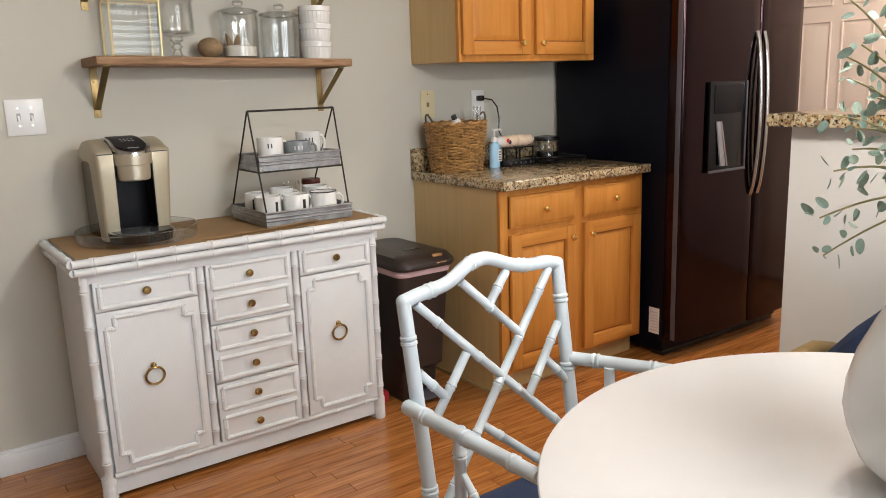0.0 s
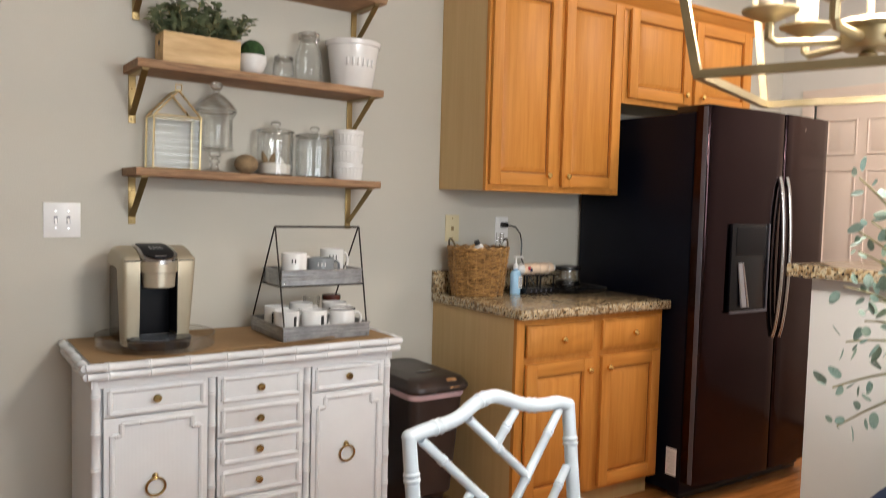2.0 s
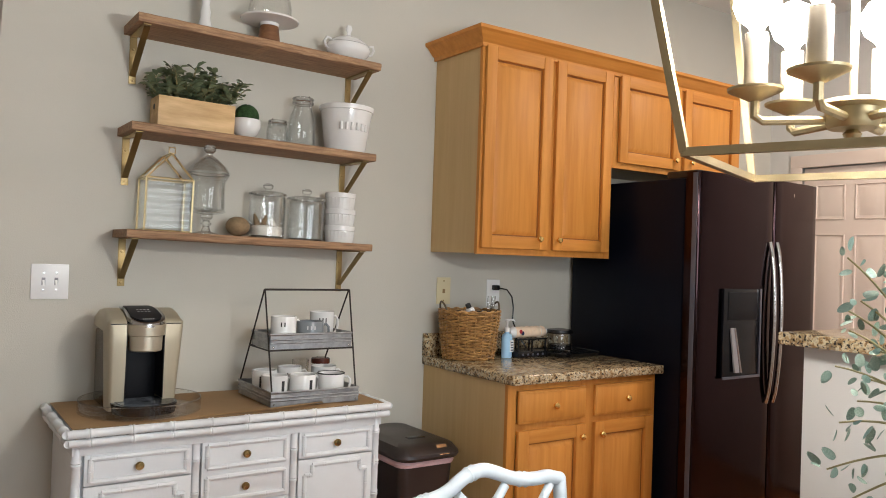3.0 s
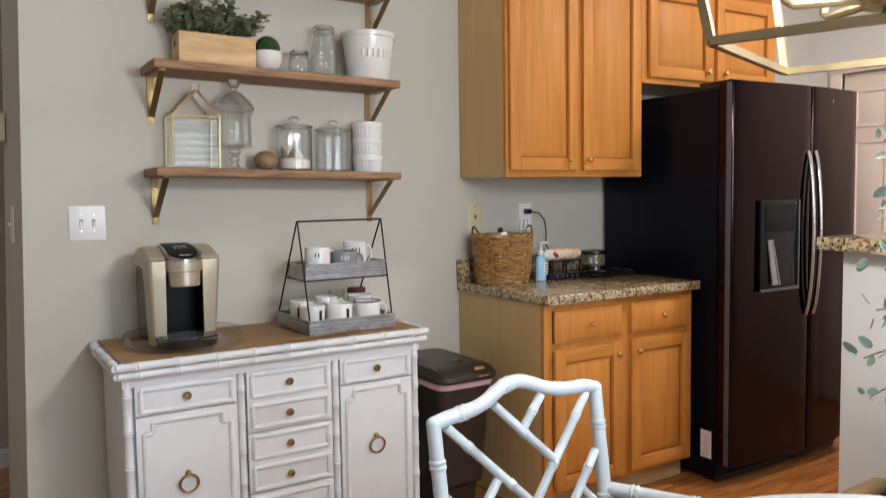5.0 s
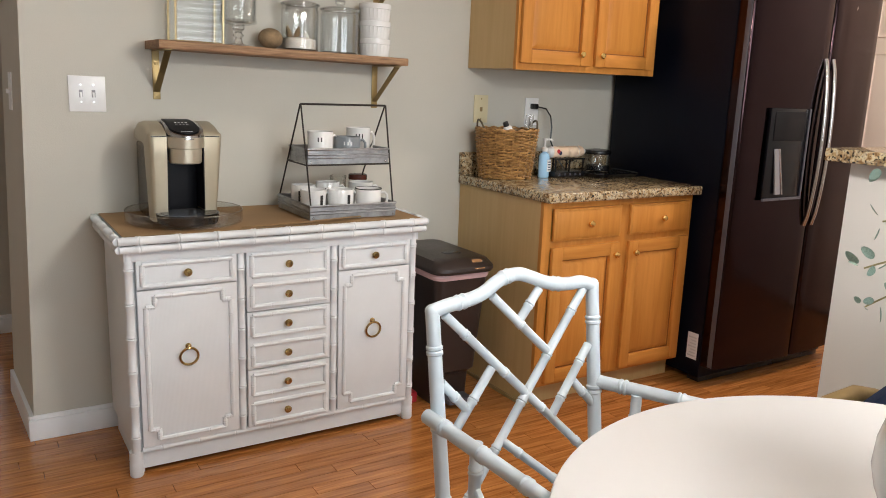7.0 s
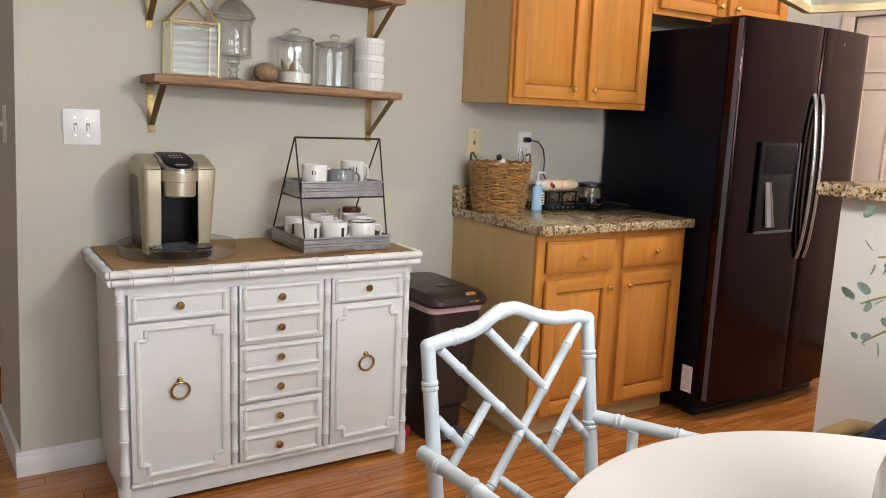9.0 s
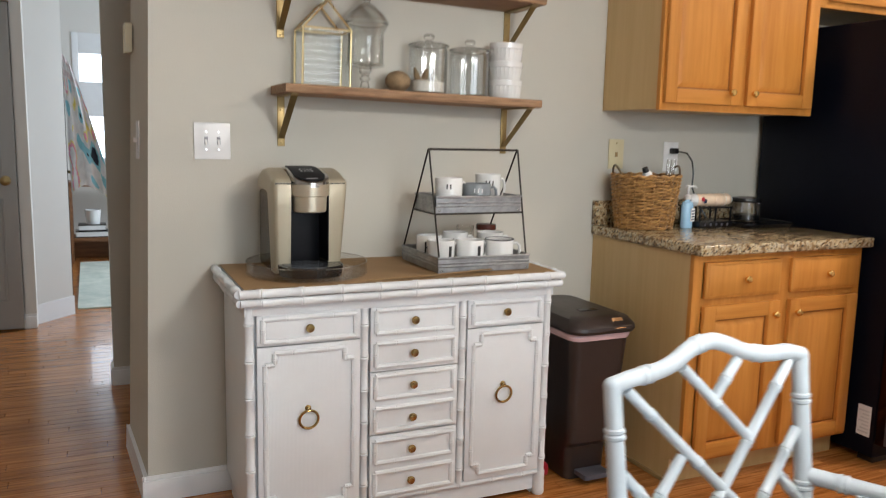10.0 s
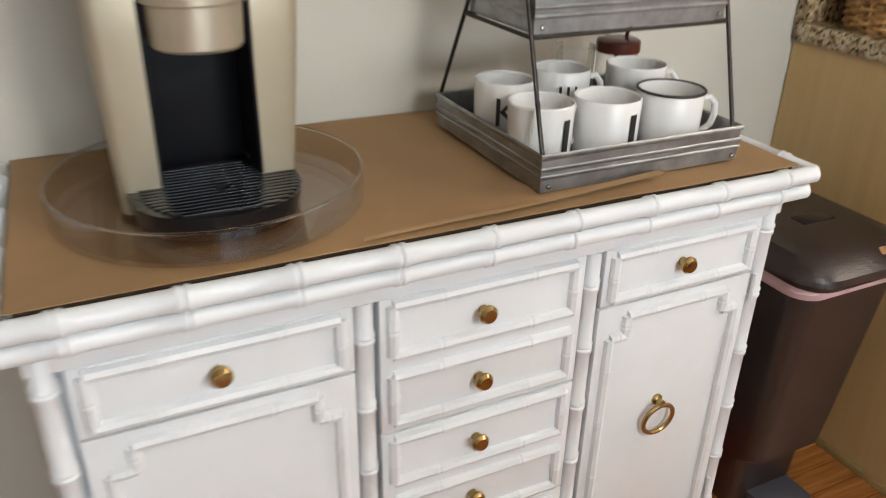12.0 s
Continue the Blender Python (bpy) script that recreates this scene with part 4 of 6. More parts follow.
HXC = 0.860
for inner, low, high in ((0.797, 0.748, 0.739), (0.922, 0.966, 0.986)):
    b = B()
    shell(b, inner, low, high, inner < 0.86)
    part("side_shell", b, M_CHAMP, cm, "satin champagne side shell")
    b = B()
    s = 1 if inner < 0.86 else -1
    box(b, min(inner - s * 0.052, inner - s * 0.002), 2.8120, KB + 0.2945, max(inner - s * 0.052, inner - s * 0.002), 2.8170, KB + 0.2970)
    part("seam", b, M_BLACK, cm)
b = B()
box(b, 0.7975, 2.925, KB + 0.004, 0.9215, 3.075, KB + 0.31, 0.004)
part("back_recess", b, M_PANEL, cm, "black inner back")
b = B()
box(b, 0.7972, 2.822, KB + 0.04, 0.8005, 2.925, KB + 0.300, 0.001)
part("inner_wall", b, M_PANEL, cm)
b = B()
box(b, 0.9185, 2.822, KB + 0.04, 0.9218, 2.925, KB + 0.300, 0.001)
part("inner_wall", b, M_PANEL, cm)
b = B()
lathe(b, [(0, 0.204), (0.050, 0.204), (0.0535, 0.208), (0.0555, 0.2550), (0.0590, 0.2560), (0.0612, 0.2575), (0.0630, 0.294), (0, 0.296)], (HXC, 2.830, KB), 48)
part("brew_head", b, M_HEAD, cm, "champagne brew head")
b = B()
box(b, 0.803, 2.85, KB + 0.212, 0.916, 2.93, KB + 0.302, 0.004)
part("head_block", b, M_BLACK, cm)
# sloping lid with its control panel
n = 24
z_at = lambda y: KB + 0.2990 + 0.043 * math.sin(min(1.0, max(0.0, (y - 2.765) / 0.20)) * math.pi / 2)


def plate_of(w, d, yb, lift, thick):
    """A tongue-shaped plate that follows the slope of the lid."""
    b = B()
    pts = [(HXC - w * math.cos(math.pi * i / n), 2.835 - d * math.sin(math.pi * i / n)) for i in range(n + 1)]
    rows = [pts] + [[(HXC - w * (1 - 0.12 * k / 4) * math.cos(math.pi * i / n), 2.835 + (yb - 2.835) * k / 4 - d * (1 - k / 4) * math.sin(math.pi * i / n)) for i in range(n + 1)] for k in (1, 2, 3, 4)]
    tv = [[b.verts.new((x, y, z_at(y) + lift)) for x, y in r] for r in rows]
    lv = [[b.verts.new((x, y, z_at(y) + lift - thick)) for x, y in r] for r in rows]
    for a, c in zip(tv, tv[1:]):
        for i in range(n):
            b.faces.new((a[i], a[i + 1], c[i + 1], c[i]))
    for a, c in zip(lv, lv[1:]):
        for i in range(n):
            b.faces.new((a[i + 1], a[i], c[i], c[i + 1]))
    edge_t = tv[0] + [r[-1] for r in tv[1:]] + tv[-1][-2:0:-1] + [r[0] for r in tv[:0:-1]]
    edge_l = lv[0] + [r[-1] for r in lv[1:]] + lv[-1][-2:0:-1] + [r[0] for r in lv[:0:-1]]
    for i in range(len(edge_t)):
        j = (i + 1) % len(edge_t)
        b.faces.new((edge_t[i], edge_l[i], edge_l[j], edge_t[j]))
    return b


part("lid", plate_of(0.0620, 0.068, 2.99, 0.0, 0.013), M_CHROME, cm, "silver-rimmed sloping lid")
panel = part("control_panel", plate_of(0.0500, 0.052, 2.982, 0.0035, 0.003), M_PANEL, cm, "smooth black control panel")
for i in range(4):
    for j in range(2):
        b = B()
        x, y = HXC - 0.018 + 0.012 * i, 2.865 + 0.02 * j
        box(b, x - 0.003, y - 0.002, z_at(y) + 0.0038, x + 0.003, y + 0.002, z_at(y) + 0.0050)
        part("button", b, M_LIGHTPRINT, panel)
b = B()
for i in range(6):
    box(b, HXC - 0.019 + 0.0065 * i, 2.7935, z_at(2.795) + 0.0036, HXC - 0.015 + 0.0065 * i, 2.7975, z_at(2.795) + 0.0054)
part("badge_bars", b, M_LIGHTPRINT, panel)
# drip tray
b = B()
tv, lv = [], []
out = [(0.860 - 0.105 * math.cos(math.pi * i / n), 2.842 - 0.124 * math.sin(math.pi * i / n) ** 0.62 if 0 < i < n else 2.842) for i in range(n + 1)] + [(0.965, 2.90), (0.755, 2.90)]
for x, y in out:
    tv.append(b.verts.new((x, y, KB + 0.034)))
    lv.append(b.verts.new((0.864 + (x - 0.864) * 0.95, 2.88 + (y - 2.88) * 0.95, KB + 0.0005)))
b.faces.new(tv)
b.faces.new(lv[::-1])
for i in range(len(tv)):
    j = (i + 1) % len(tv)
    b.faces.new((tv[i], lv[i], lv[j], tv[j]))
tray = part("drip_tray", b, M_BLACK, cm, "black half-round drip tray")
for i in range(16):
    y = 2.737 + 0.0100 * i
    hw = 0.096 * math.sqrt(max(0.05, 1 - min(1, (2.842 - min(y, 2.842)) / 0.122) ** 3))
    b = B()
    box(b, 0.864 - hw, y - 0.0036, KB + 0.0335, 0.864 + hw, y + 0.0036, KB + 0.0360, 0.001)
    part("grille_bar", b, M_GLOSSBLACK, tray)
b = B()
lathe(b, [(0, 0.0355), (0.008, 0.0355), (0.009, 0.0375), (0.006, 0.0385), (0, 0.0385)], (0.864, 2.80, KB), 16)
part("drain", b, M_CHROME, tray)
b = B()
box(b, 0.747, 2.897, KB + 0.004, 0.7965, 3.078, KB + 0.262, 0.008)
part("water_tank", b, M_TANK, cm, "smoky clear water tank")

# ---- two-tier mug rack ----
rk = thing("tiered_rack", "two-tier galvanised metal tray rack with a dark wire frame", "rack", (1.445, 2.87, PT))


def metal_tray(name, x0, x1, y0, y1, z0, h):
    b = B()
    t = 0.003
    box(b, x0 + t, y0 + t, z0 + 0.010, x1 - t, y1 - t, z0 + 0.010 + t)
    tr = part(name, b, M_GALV, rk, "ribbed galvanised steel tray")
    for xa, ya, xb, yb in ((x0, y0, x1, y0 + t), (x0, y1 - t, x1, y1), (x0, y0 + t, x0 + t, y1 - t), (x1 - t, y0 + t, x1, y1 - t)):
        b = B()
        box(b, xa, ya, z0, xb, yb, z0 + h)
        part("tray_side", b, M_GALV, tr)
    for zz, r in ((z0 + h, 0.0045), (z0 + h * 0.64, 0.0032), (z0 + h * 0.42, 0.0032)):
        b = B()
        sweep(b, [(x0, y0, zz), (x1, y0, zz), (x1, y1, zz), (x0, y1, zz)], r, 8, True)
        part("rib", b, M_GALV, tr)
    for x in (x0 + 0.012, x1 - 0.012):
        b = B()
        turned(b, [(0, 0), (0.004, 0), (0.003, 0.003), (0, 0.004)], (x, y0 - 0.001, z0 + 0.008), (0, -1, 0), 8)
        part("rivet", b, M_CHROME, tr)
    return tr


RX0, RX1, RY0, RY1 = 1.266, 1.616, 2.705, 3.035
RZ = PT + 0.004
metal_tray("lower_tray", RX0, RX1, RY0, RY1, RZ, 0.050)
AZ, AY = 1.256, 2.878
UZ = 1.040
BX0, BX1 = 1.297, 1.652
uy = lambda z, s: AY + s * (RY1 - RY0) / 2 * (AZ - z) / (AZ - RZ - 0.045)
rise = lambda z: min(1.0, (z - RZ - 0.045) / (AZ - RZ - 0.045))
lx = lambda z: RX0 + 0.007 + (BX0 - RX0 - 0.007) * rise(z)
rx = lambda z: RX1 - 0.007 + (BX1 - RX1 + 0.007) * rise(z)
metal_tray("upper_tray", lx(UZ) + 0.006, rx(UZ) - 0.006, uy(UZ, -1) + 0.004, uy(UZ, 1) - 0.004, UZ, 0.054)
for f in (lx, rx):
    for s in (-1, 1):
        b = B()
        sweep(b, [(f(AZ), AY + s * 0.003, AZ), (f(UZ), uy(UZ, s), UZ), (f(RZ + 0.045), AY + s * (RY1 - RY0 - 0.004) / 2, RZ + 0.045)], 0.0033, 8)
        part("leg", b, M_WIRE, rk)
    b = B()
    sweep(b, [(f(UZ), uy(UZ, -1), UZ - 0.003), (f(UZ), uy(UZ, 1), UZ - 0.003)], 0.0033, 8)
    part("cross_wire", b, M_WIRE, rk)
b = B()
sweep(b, [(BX0, AY, AZ), (BX1, AY, AZ)], 0.0040, 8)
part("top_bar", b, M_WIRE, rk)
for s in (-1, 1):
    b = B()
    sweep(b, [(lx(UZ), uy(UZ, s), UZ - 0.003), (rx(UZ), uy(UZ, s), UZ - 0.003)], 0.0033, 8)
    part("cross_wire", b, M_WIRE, rk)


def mug(x, y, z, r, h, turn, material, label, flare=0.0, rim=None, prints=0):
    m = thing("mug", label, "mug", (x, y, z), "mugs on the rack")
    b = B()
    lathe(b, [(0, 0.0), (r * 0.86, 0), (r * 0.95, 0.004), (r, 0.012), (r * (1 + flare), h - 0.002), (r * (1 + flare) - 0.0015, h), (r * (1 + flare) - 0.004, h - 0.002), (r * 0.93, 0.010), (0, 0.008)], (x, y, z), 30)
    body = part("body", b, material, m)
    b = B()
    d = Vector((math.cos(turn), math.sin(turn), 0))
    o = Vector((x, y, z))
    pts = [o + d * (r * 0.97 + a * 0.026) + Vector((0, 0, h * e)) for a, e in ((0, 0.82), (0.6, 0.84), (0.95, 0.72), (1.0, 0.52), (0.85, 0.34), (0.45, 0.24), (0, 0.22))]
    sweep(b, pts, 0.0052, 8)
    part("handle", b, material, m)
    if rim:
        b = B()
        sweep(b, [(x + r * (1 + flare) * math.cos(2 * math.pi * i / 30), y + r * (1 + flare) * math.sin(2 * math.pi * i / 30), z + h) for i in range(30)], 0.0022, 6, True)
        part("rim", b, rim, m, "black enamel rim")
    for k in range(prints):
        b = B()
        a0 = math.atan2(1.2 - y, 0.45 - x) + (0.80 if prints == 1 else -0.05 + 0.26 * k)
        w = 0.065 if prints == 1 else 0.022
        z0, z1 = (0.12, 0.80) if prints == 1 else (0.64, 0.80)
        vs = []
        for zz in (z0, z1):
            vs.append([b.verts.new((x + (r * (1 + flare * zz) + 0.0012) * math.cos(a0 + w * (q - 2)), y + (r * (1 + flare * zz) + 0.0012) * math.sin(a0 + w * (q - 2)), z + h * zz)) for q in range(5)])
        for q in range(4):
            b.faces.new((vs[0][q], vs[0][q + 1], vs[1][q + 1], vs[1][q]))
        part("print", b, M_LIGHTPRINT if material is M_GREYMUG else M_PRINT, body)
    return m


WM = "white glazed mug with black print"
z1, z2 = RZ + 0.0134, UZ + 0.0134
mug(1.312, 2.788, z1, 0.0455, 0.089, 0.0, M_CERAMIC, WM, 0.06, None, 1)
mug(1.418, 2.778, z1, 0.0485, 0.088, 0.15, M_CERAMIC, WM, 0.03, None, 1)
mug(1.535, 2.778, z1, 0.0490, 0.086, -0.35, M_CERAMIC, "white enamel mug with a black rim", 0.03, M_PRINT, 0)
km = mug(1.318, 2.905, z1, 0.0455, 0.092, 0.3, M_CERAMIC, "white glazed mug with a black letter K", 0.02, None, 0)
mug(1.420, 2.905, z1, 0.0455, 0.100, -0.2, M_CERAMIC, WM, 0.02, None, 3)
mug(1.558, 2.893, z1, 0.0470, 0.097, -0.3, M_CERAMIC, "plain white glazed mug", 0.05, None, 0)
mug(1.366, 2.852, z2, 0.0470, 0.104, 0.1, M_CERAMIC, WM, 0.03, None, 2)
mug(1.476, 2.852, z2, 0.0510, 0.084, -0.1, M_GREYMUG, "low slate grey mug with pale print", 0.02, None, 3)
mug(1.556, 2.918, z2, 0.0450, 0.114, 0.0, M_CERAMIC, WM, 0.06, None, 3)


def letter_on(parent, char, x, y, z, r, size, towards):
    """One printed letter wrapped round a mug's side."""
    cu = bpy.data.curves.new("letter", "FONT")
    cu.body, cu.size, cu.align_x, cu.resolution_u = char, size, "CENTER", 2
    tmp = new("letter_source", cu)
    bpy.context.view_layer.update()
    me = bpy.data.meshes.new_from_object(tmp)
    bpy.data.objects.remove(tmp)
    b = B()
    b.from_mesh(me)
    bpy.data.meshes.remove(me)
    bmesh.ops.subdivide_edges(b, edges=b.edges, cuts=2)
    for v in b.verts:
        a = towards + v.co.x / r
        v.co = Vector((x + (r + 0.0015) * math.cos(a), y + (r + 0.0015) * math.sin(a), z + v.co.y))
    part("letter", b, M_PRINT, parent, "black printed letter", smooth=0)


letter_on(km, "K", 1.318, 2.905, z1 + 0.030, 0.0465, 0.062, math.atan2(1.2 - 2.905, 0.45 - 1.318) + 0.06)
b = B()
lathe(b, [(0, 0), (0.030, 0), (0.034, 0.112), (0.0315, 0.112), (0.028, 0.004), (0, 0.004)], (1.500, 2.985, z1), 24)
solo("drinking_glass", b, M_CRYSTAL, "clear drinking glass at the back of the rack", "glass", (1.500, 2.985, z1))
jr = thing("jar", "small glass jar with a red-brown lid on the rack", "jar", (1.588, 2.985, z1))
b = B()
lathe(b, [(0, 0), (0.034, 0), (0.036, 0.01), (0.036, 0.090), (0.033, 0.094), (0, 0.094)], (1.588, 2.985, z1), 24)
part("body", b, M_GLASS, jr)
b = B()
lathe(b, [(0, 0.0945), (0.038, 0.0945), (0.039, 0.098), (0.038, 0.113), (0.034, 0.116), (0, 0.116)], (1.588, 2.985, z1), 24)
part("lid", b, M_REDLID, jr, "glossy red-brown lid")

# ---- pedal bin ----
bn = thing("pedal_bin", "slim dark brown plastic pedal bin with a pink bag rim", "bin", (1.92, 2.86, 0))


def loop(bm, x0, x1, y0, y1, z, rad, zf=0.0):
    vs = []
    for cx, cy, a0 in ((x1 - rad, y1 - rad, 0), (x0 + rad, y1 - rad, 90), (x0 + rad, y0 + rad, 180), (x1 - rad, y0 + rad, 270)):
        for k in range(6):
            a = radians(a0 + 18 * k)
            y = cy + rad * math.sin(a)
            vs.append(bm.verts.new((cx + rad * math.cos(a), y, z + zf * (y1 - y) / (y1 - y0))))
    return vs


def stack(bm, loops):
    for a, c in zip(loops, loops[1:]):
        for i in range(len(a)):
            j = (i + 1) % len(a)
            bm.faces.new((a[i], a[j], c[j], c[i]))
    bm.faces.new(loops[0][::-1])
    bm.faces.new(loops[-1])
    return bm


b = B()
stack(b, [loop(b, 1.835, 2.005, 2.735, 3.04, 0.004, 0.03), loop(b, 1.832, 2.008, 2.73, 3.05, 0.02, 0.03), loop(b, 1.828, 2.012, 2.725, 3.06, 0.135, 0.03), loop(b, 1.815, 2.018, 2.690, 3.07, 0.165, 0.03), loop(b, 1.790, 2.045, 2.655, 3.09, 0.575, 0.04)])
part("body", b, M_BIN, bn)
b = B()
stack(b, [loop(b, 1.786, 2.049, 2.650, 3.094, 0.572, 0.045), loop(b, 1.782, 2.052, 2.646, 3.096, 0.585, 0.045), loop(b, 1.786, 2.048, 2.650, 3.094, 0.598, 0.045)])
part("bag_rim", b, M_BAG, bn, "pink plastic bag folded over the rim")
b = B()
stack(b, [loop(b, 1.776, 2.058, 2.628, 3.10, 0.600, 0.055), loop(b, 1.770, 2.064, 2.620, 3.104, 0.612, 0.06), loop(b, 1.772, 2.062, 2.622, 3.104, 0.625, 0.06, 0.0), loop(b, 1.790, 2.044, 2.650, 3.09, 0.650, 0.05), loop(b, 1.82, 2.014, 2.70, 3.06, 0.656, 0.05)])
lid = part("lid", b, M_BIN, bn, "domed dark brown lid")
b = B()
frustum(b, [(1.945, 2.6215, 0.6180), (1.992, 2.6215, 0.6180), (1.992, 2.652, 0.6495), (1.945, 2.652, 0.6495)], [(1.945, 2.6190, 0.6195), (1.992, 2.6190, 0.6195), (1.992, 2.651, 0.6522), (1.945, 2.651, 0.6522)])
part("sticker", b, M_COPPERTAPE, lid, "small shiny copper-tan sticker")
b = B()
box(b, 1.890, 2.765, 0.650, 1.970, 2.800, 0.6580, 0.002)
part("latch", b, M_BLACK, lid)
b = B()
stack(b, [loop(b, 1.868, 1.985, 2.655, 2.74, 0.028, 0.012), loop(b, 1.868, 1.985, 2.655, 2.74, 0.046, 0.012)])
box(b, 1.90, 2.73, 0.02, 1.95, 2.745, 0.10, 0.003)
part("pedal", b, M_EDGE, bn, "dark grey foot pedal")
b = B()
box(b, 1.735, 2.80, 0.001, 1.80, 2.87, 0.05, 0.012)
solo("red_box", b, M_RED, "small red plastic item on the floor beside the bin", "plastic item", (1.76, 2.83, 0))

# ---- on the worktop ----
bk = thing("basket", "round brown woven wicker basket with two looped handles", "basket", (2.342, 2.992, CT))
BXC, BYC = 2.342, 2.992
NS = 22
rb = random.Random(31)


def basket_r(z):
    return 0.120 + 0.028 * (z / 0.225) ** 0.85


def basket_at(a, r, z):
    return (BXC + r * math.cos(a), BYC + 0.86 * r * math.sin(a), CT + z)


for i in range(30):
    z = 0.005 + 0.212 * i / 29
    amp, ph = 0.0056 * (1 if i % 2 else -1), rb.uniform(-0.25, 0.25)
    n = NS * 4
    pts, rad = [], []
    for k in range(n):
        a = 2 * math.pi * k / n
        r = basket_r(z) + amp * math.cos(NS / 2 * a + ph) + 0.0018 * noise.noise(Vector((k * 0.21, i * 2.3, 7.0)))
        pts.append(basket_at(a, r, z + 0.0034 * noise.noise(Vector((k * 0.16, i * 3.1, 0)))))
        rad.append(0.0040 + 0.0012 * noise.noise(Vector((k * 0.30, i * 1.7, 2.0))))
    b = B()
    sweep(b, pts, rad, 5, True)
    part("wicker_strand", b, M_WICKER, bk)
for k in range(NS):
    a = 2 * math.pi * (k + 0.25) / NS
    b = B()
    sweep(b, [basket_at(a, basket_r(z), z) for z in (0.002, 0.08, 0.16, 0.218)], 0.0036, 5)
    part("stake", b, M_WICKER, bk)
b = B()
n = 90
sweep(b, [basket_at(2 * math.pi * k / n, basket_r(0.222) + 0.0035 * math.cos(18 * 2 * math.pi * k / n), 0.221 + 0.0035 * math.sin(18 * 2 * math.pi * k / n)) for k in range(n)], 0.0050, 6, True)
part("braided_rim", b, M_WICKER, bk)
# dark inner sheet, added so the weave's gaps look shaded
b = B()
lathe(b, [(0, 0.004), (0.118, 0.004), (0.118, 0.010), (0, 0.010)], (BXC, BYC, CT), 24, 1, 0.86)
lathe(b, [(0.1100, 0.01), (0.138, 0.212), (0.134, 0.212), (0.106, 0.012)], (BXC, BYC, CT), 24, 1, 0.86)
part("lining", b, M_GAPSHADE, bk)
for a0 in (2.90, -0.24):
    b = B()
    pts = []
    for k in range(15):
        t = k / 14
        a = a0 + 0.86 * (t - 0.5)
        pts.append(basket_at(a, basket_r(0.22) - 0.004, 0.205 + 0.056 * math.sin(math.pi * t) ** 0.55))
    sweep(b, pts, [0.0042 + 0.0006 * (k % 2) for k in range(15)], 8)
    part("handle", b, M_CANE, bk, "dark looped cane handle")
cap = thing("bottle_cap", "white bottle with a dark nozzle leaning in the basket", "bottle", (2.325, 2.945, CT + 0.150))
b = B()
turned(b, [(0, 0), (0.020, 0.0), (0.022, 0.02), (0.021, 0.075), (0.015, 0.085), (0, 0.086)], (2.345, 2.950, CT + 0.160), (-0.45, 0, 0.9), 18)
part("bottle", b, M_PLATE, cap)
b = B()
turned(b, [(0, 0), (0.013, 0.0), (0.012, 0.018), (0, 0.019)], (2.306, 2.950, CT + 0.2378), (-0.45, 0, 0.9), 14)
part("nozzle", b, M_PRINT, cap, "dark nozzle")
for x in (2.415, 2.437):
    b = B()
    sweep(b, [(x, 2.955, CT + 0.14), (x + 0.010, 2.950, CT + 0.29)], [0.008, 0.010], 8)
    solo("plastic_utensil", b, M_CRYSTAL, "clear plastic utensil standing in the basket", "utensil", (x, 2.955, CT + 0.14))
sp = thing("soap_bottle", "clear pump bottle of blue hand soap", "soap bottle", (2.523, 2.935, CT))
SX, SY = 2.523, 2.935
b = B()
lathe(b, [(0, 0.001), (0.026, 0.001), (0.028, 0.006), (0.028, 0.095), (0.024, 0.110), (0.011, 0.118), (0.011, 0.124), (0, 0.124)], (SX, SY, CT), 24, 1.0, 0.75)
part("bottle", b, M_BLUESOAP, sp, "translucent blue bottle")
b = B()
lathe(b, [(0, 0.122), (0.014, 0.122), (0.014, 0.140), (0.005, 0.144), (0.005, 0.172), (0.011, 0.173), (0.011, 0.182), (0, 0.183)], (SX, SY, CT), 16)
sweep(b, [(SX, SY, CT + 0.178), (SX + 0.035, SY - 0.004, CT + 0.177), (SX + 0.042, SY - 0.005, CT + 0.170)], [0.005, 0.004, 0.003], 8)
part("pump", b, M_PLATE, sp, "white pump")
b = B()
box(b, SX + 0.002, SY - 0.0245, CT + 0.030, SX + 0.022, SY - 0.0195, CT + 0.085, 0.001)
part("label_patch", b, M_PLATE, sp)
for k in range(4):
    b = B()
    box(b, SX + 0.005, SY - 0.0252, CT + 0.036 + 0.012 * k, SX + 0.019, SY - 0.0244, CT + 0.041 + 0.012 * k)
    part("label_bar", b, M_NAVY, sp)
wb = thing("slatted_caddy", "low black caddy with an open wire top on the worktop", "caddy", (2.655, 2.95, CT))
b = B()
box(b, 2.560, 2.895, CT + 0.001, 2.745, 3.030, CT + 0.030, 0.004)
part("base", b, M_BLACK, wb)
for k in range(5):
    b = B()
    turned(b, [(0, 0), (0.006, 0), (0.005, 0.002), (0, 0.0025)], (2.590 + 0.031 * k, 2.8945, CT + 0.016), (0, -1, 0), 10)
    part("stud", b, M_EDGE, wb)
for x in (2.566, 2.650, 2.734):
    for y in (2.902, 3.022):
        b = B()
        box(b, x, y, CT + 0.029, x + 0.007, y + 0.006, CT + 0.086, 0.001)
        part("slat", b, M_BLACK, wb)
for y in (2.900, 3.020):
    b = B()
    box(b, 2.560, y, CT + 0.084, 2.745, y + 0.009, CT + 0.092, 0.002)
    part("rail", b, M_BLACK, wb)
rs = random.Random(3)
b = B()
n = 26
pts = [(2.565 + 0.200 * k / n, 2.950 + 0.003 * math.sin(k), CT + 0.1175 + 0.002 * math.sin(k * 1.7)) for k in range(n + 1)]
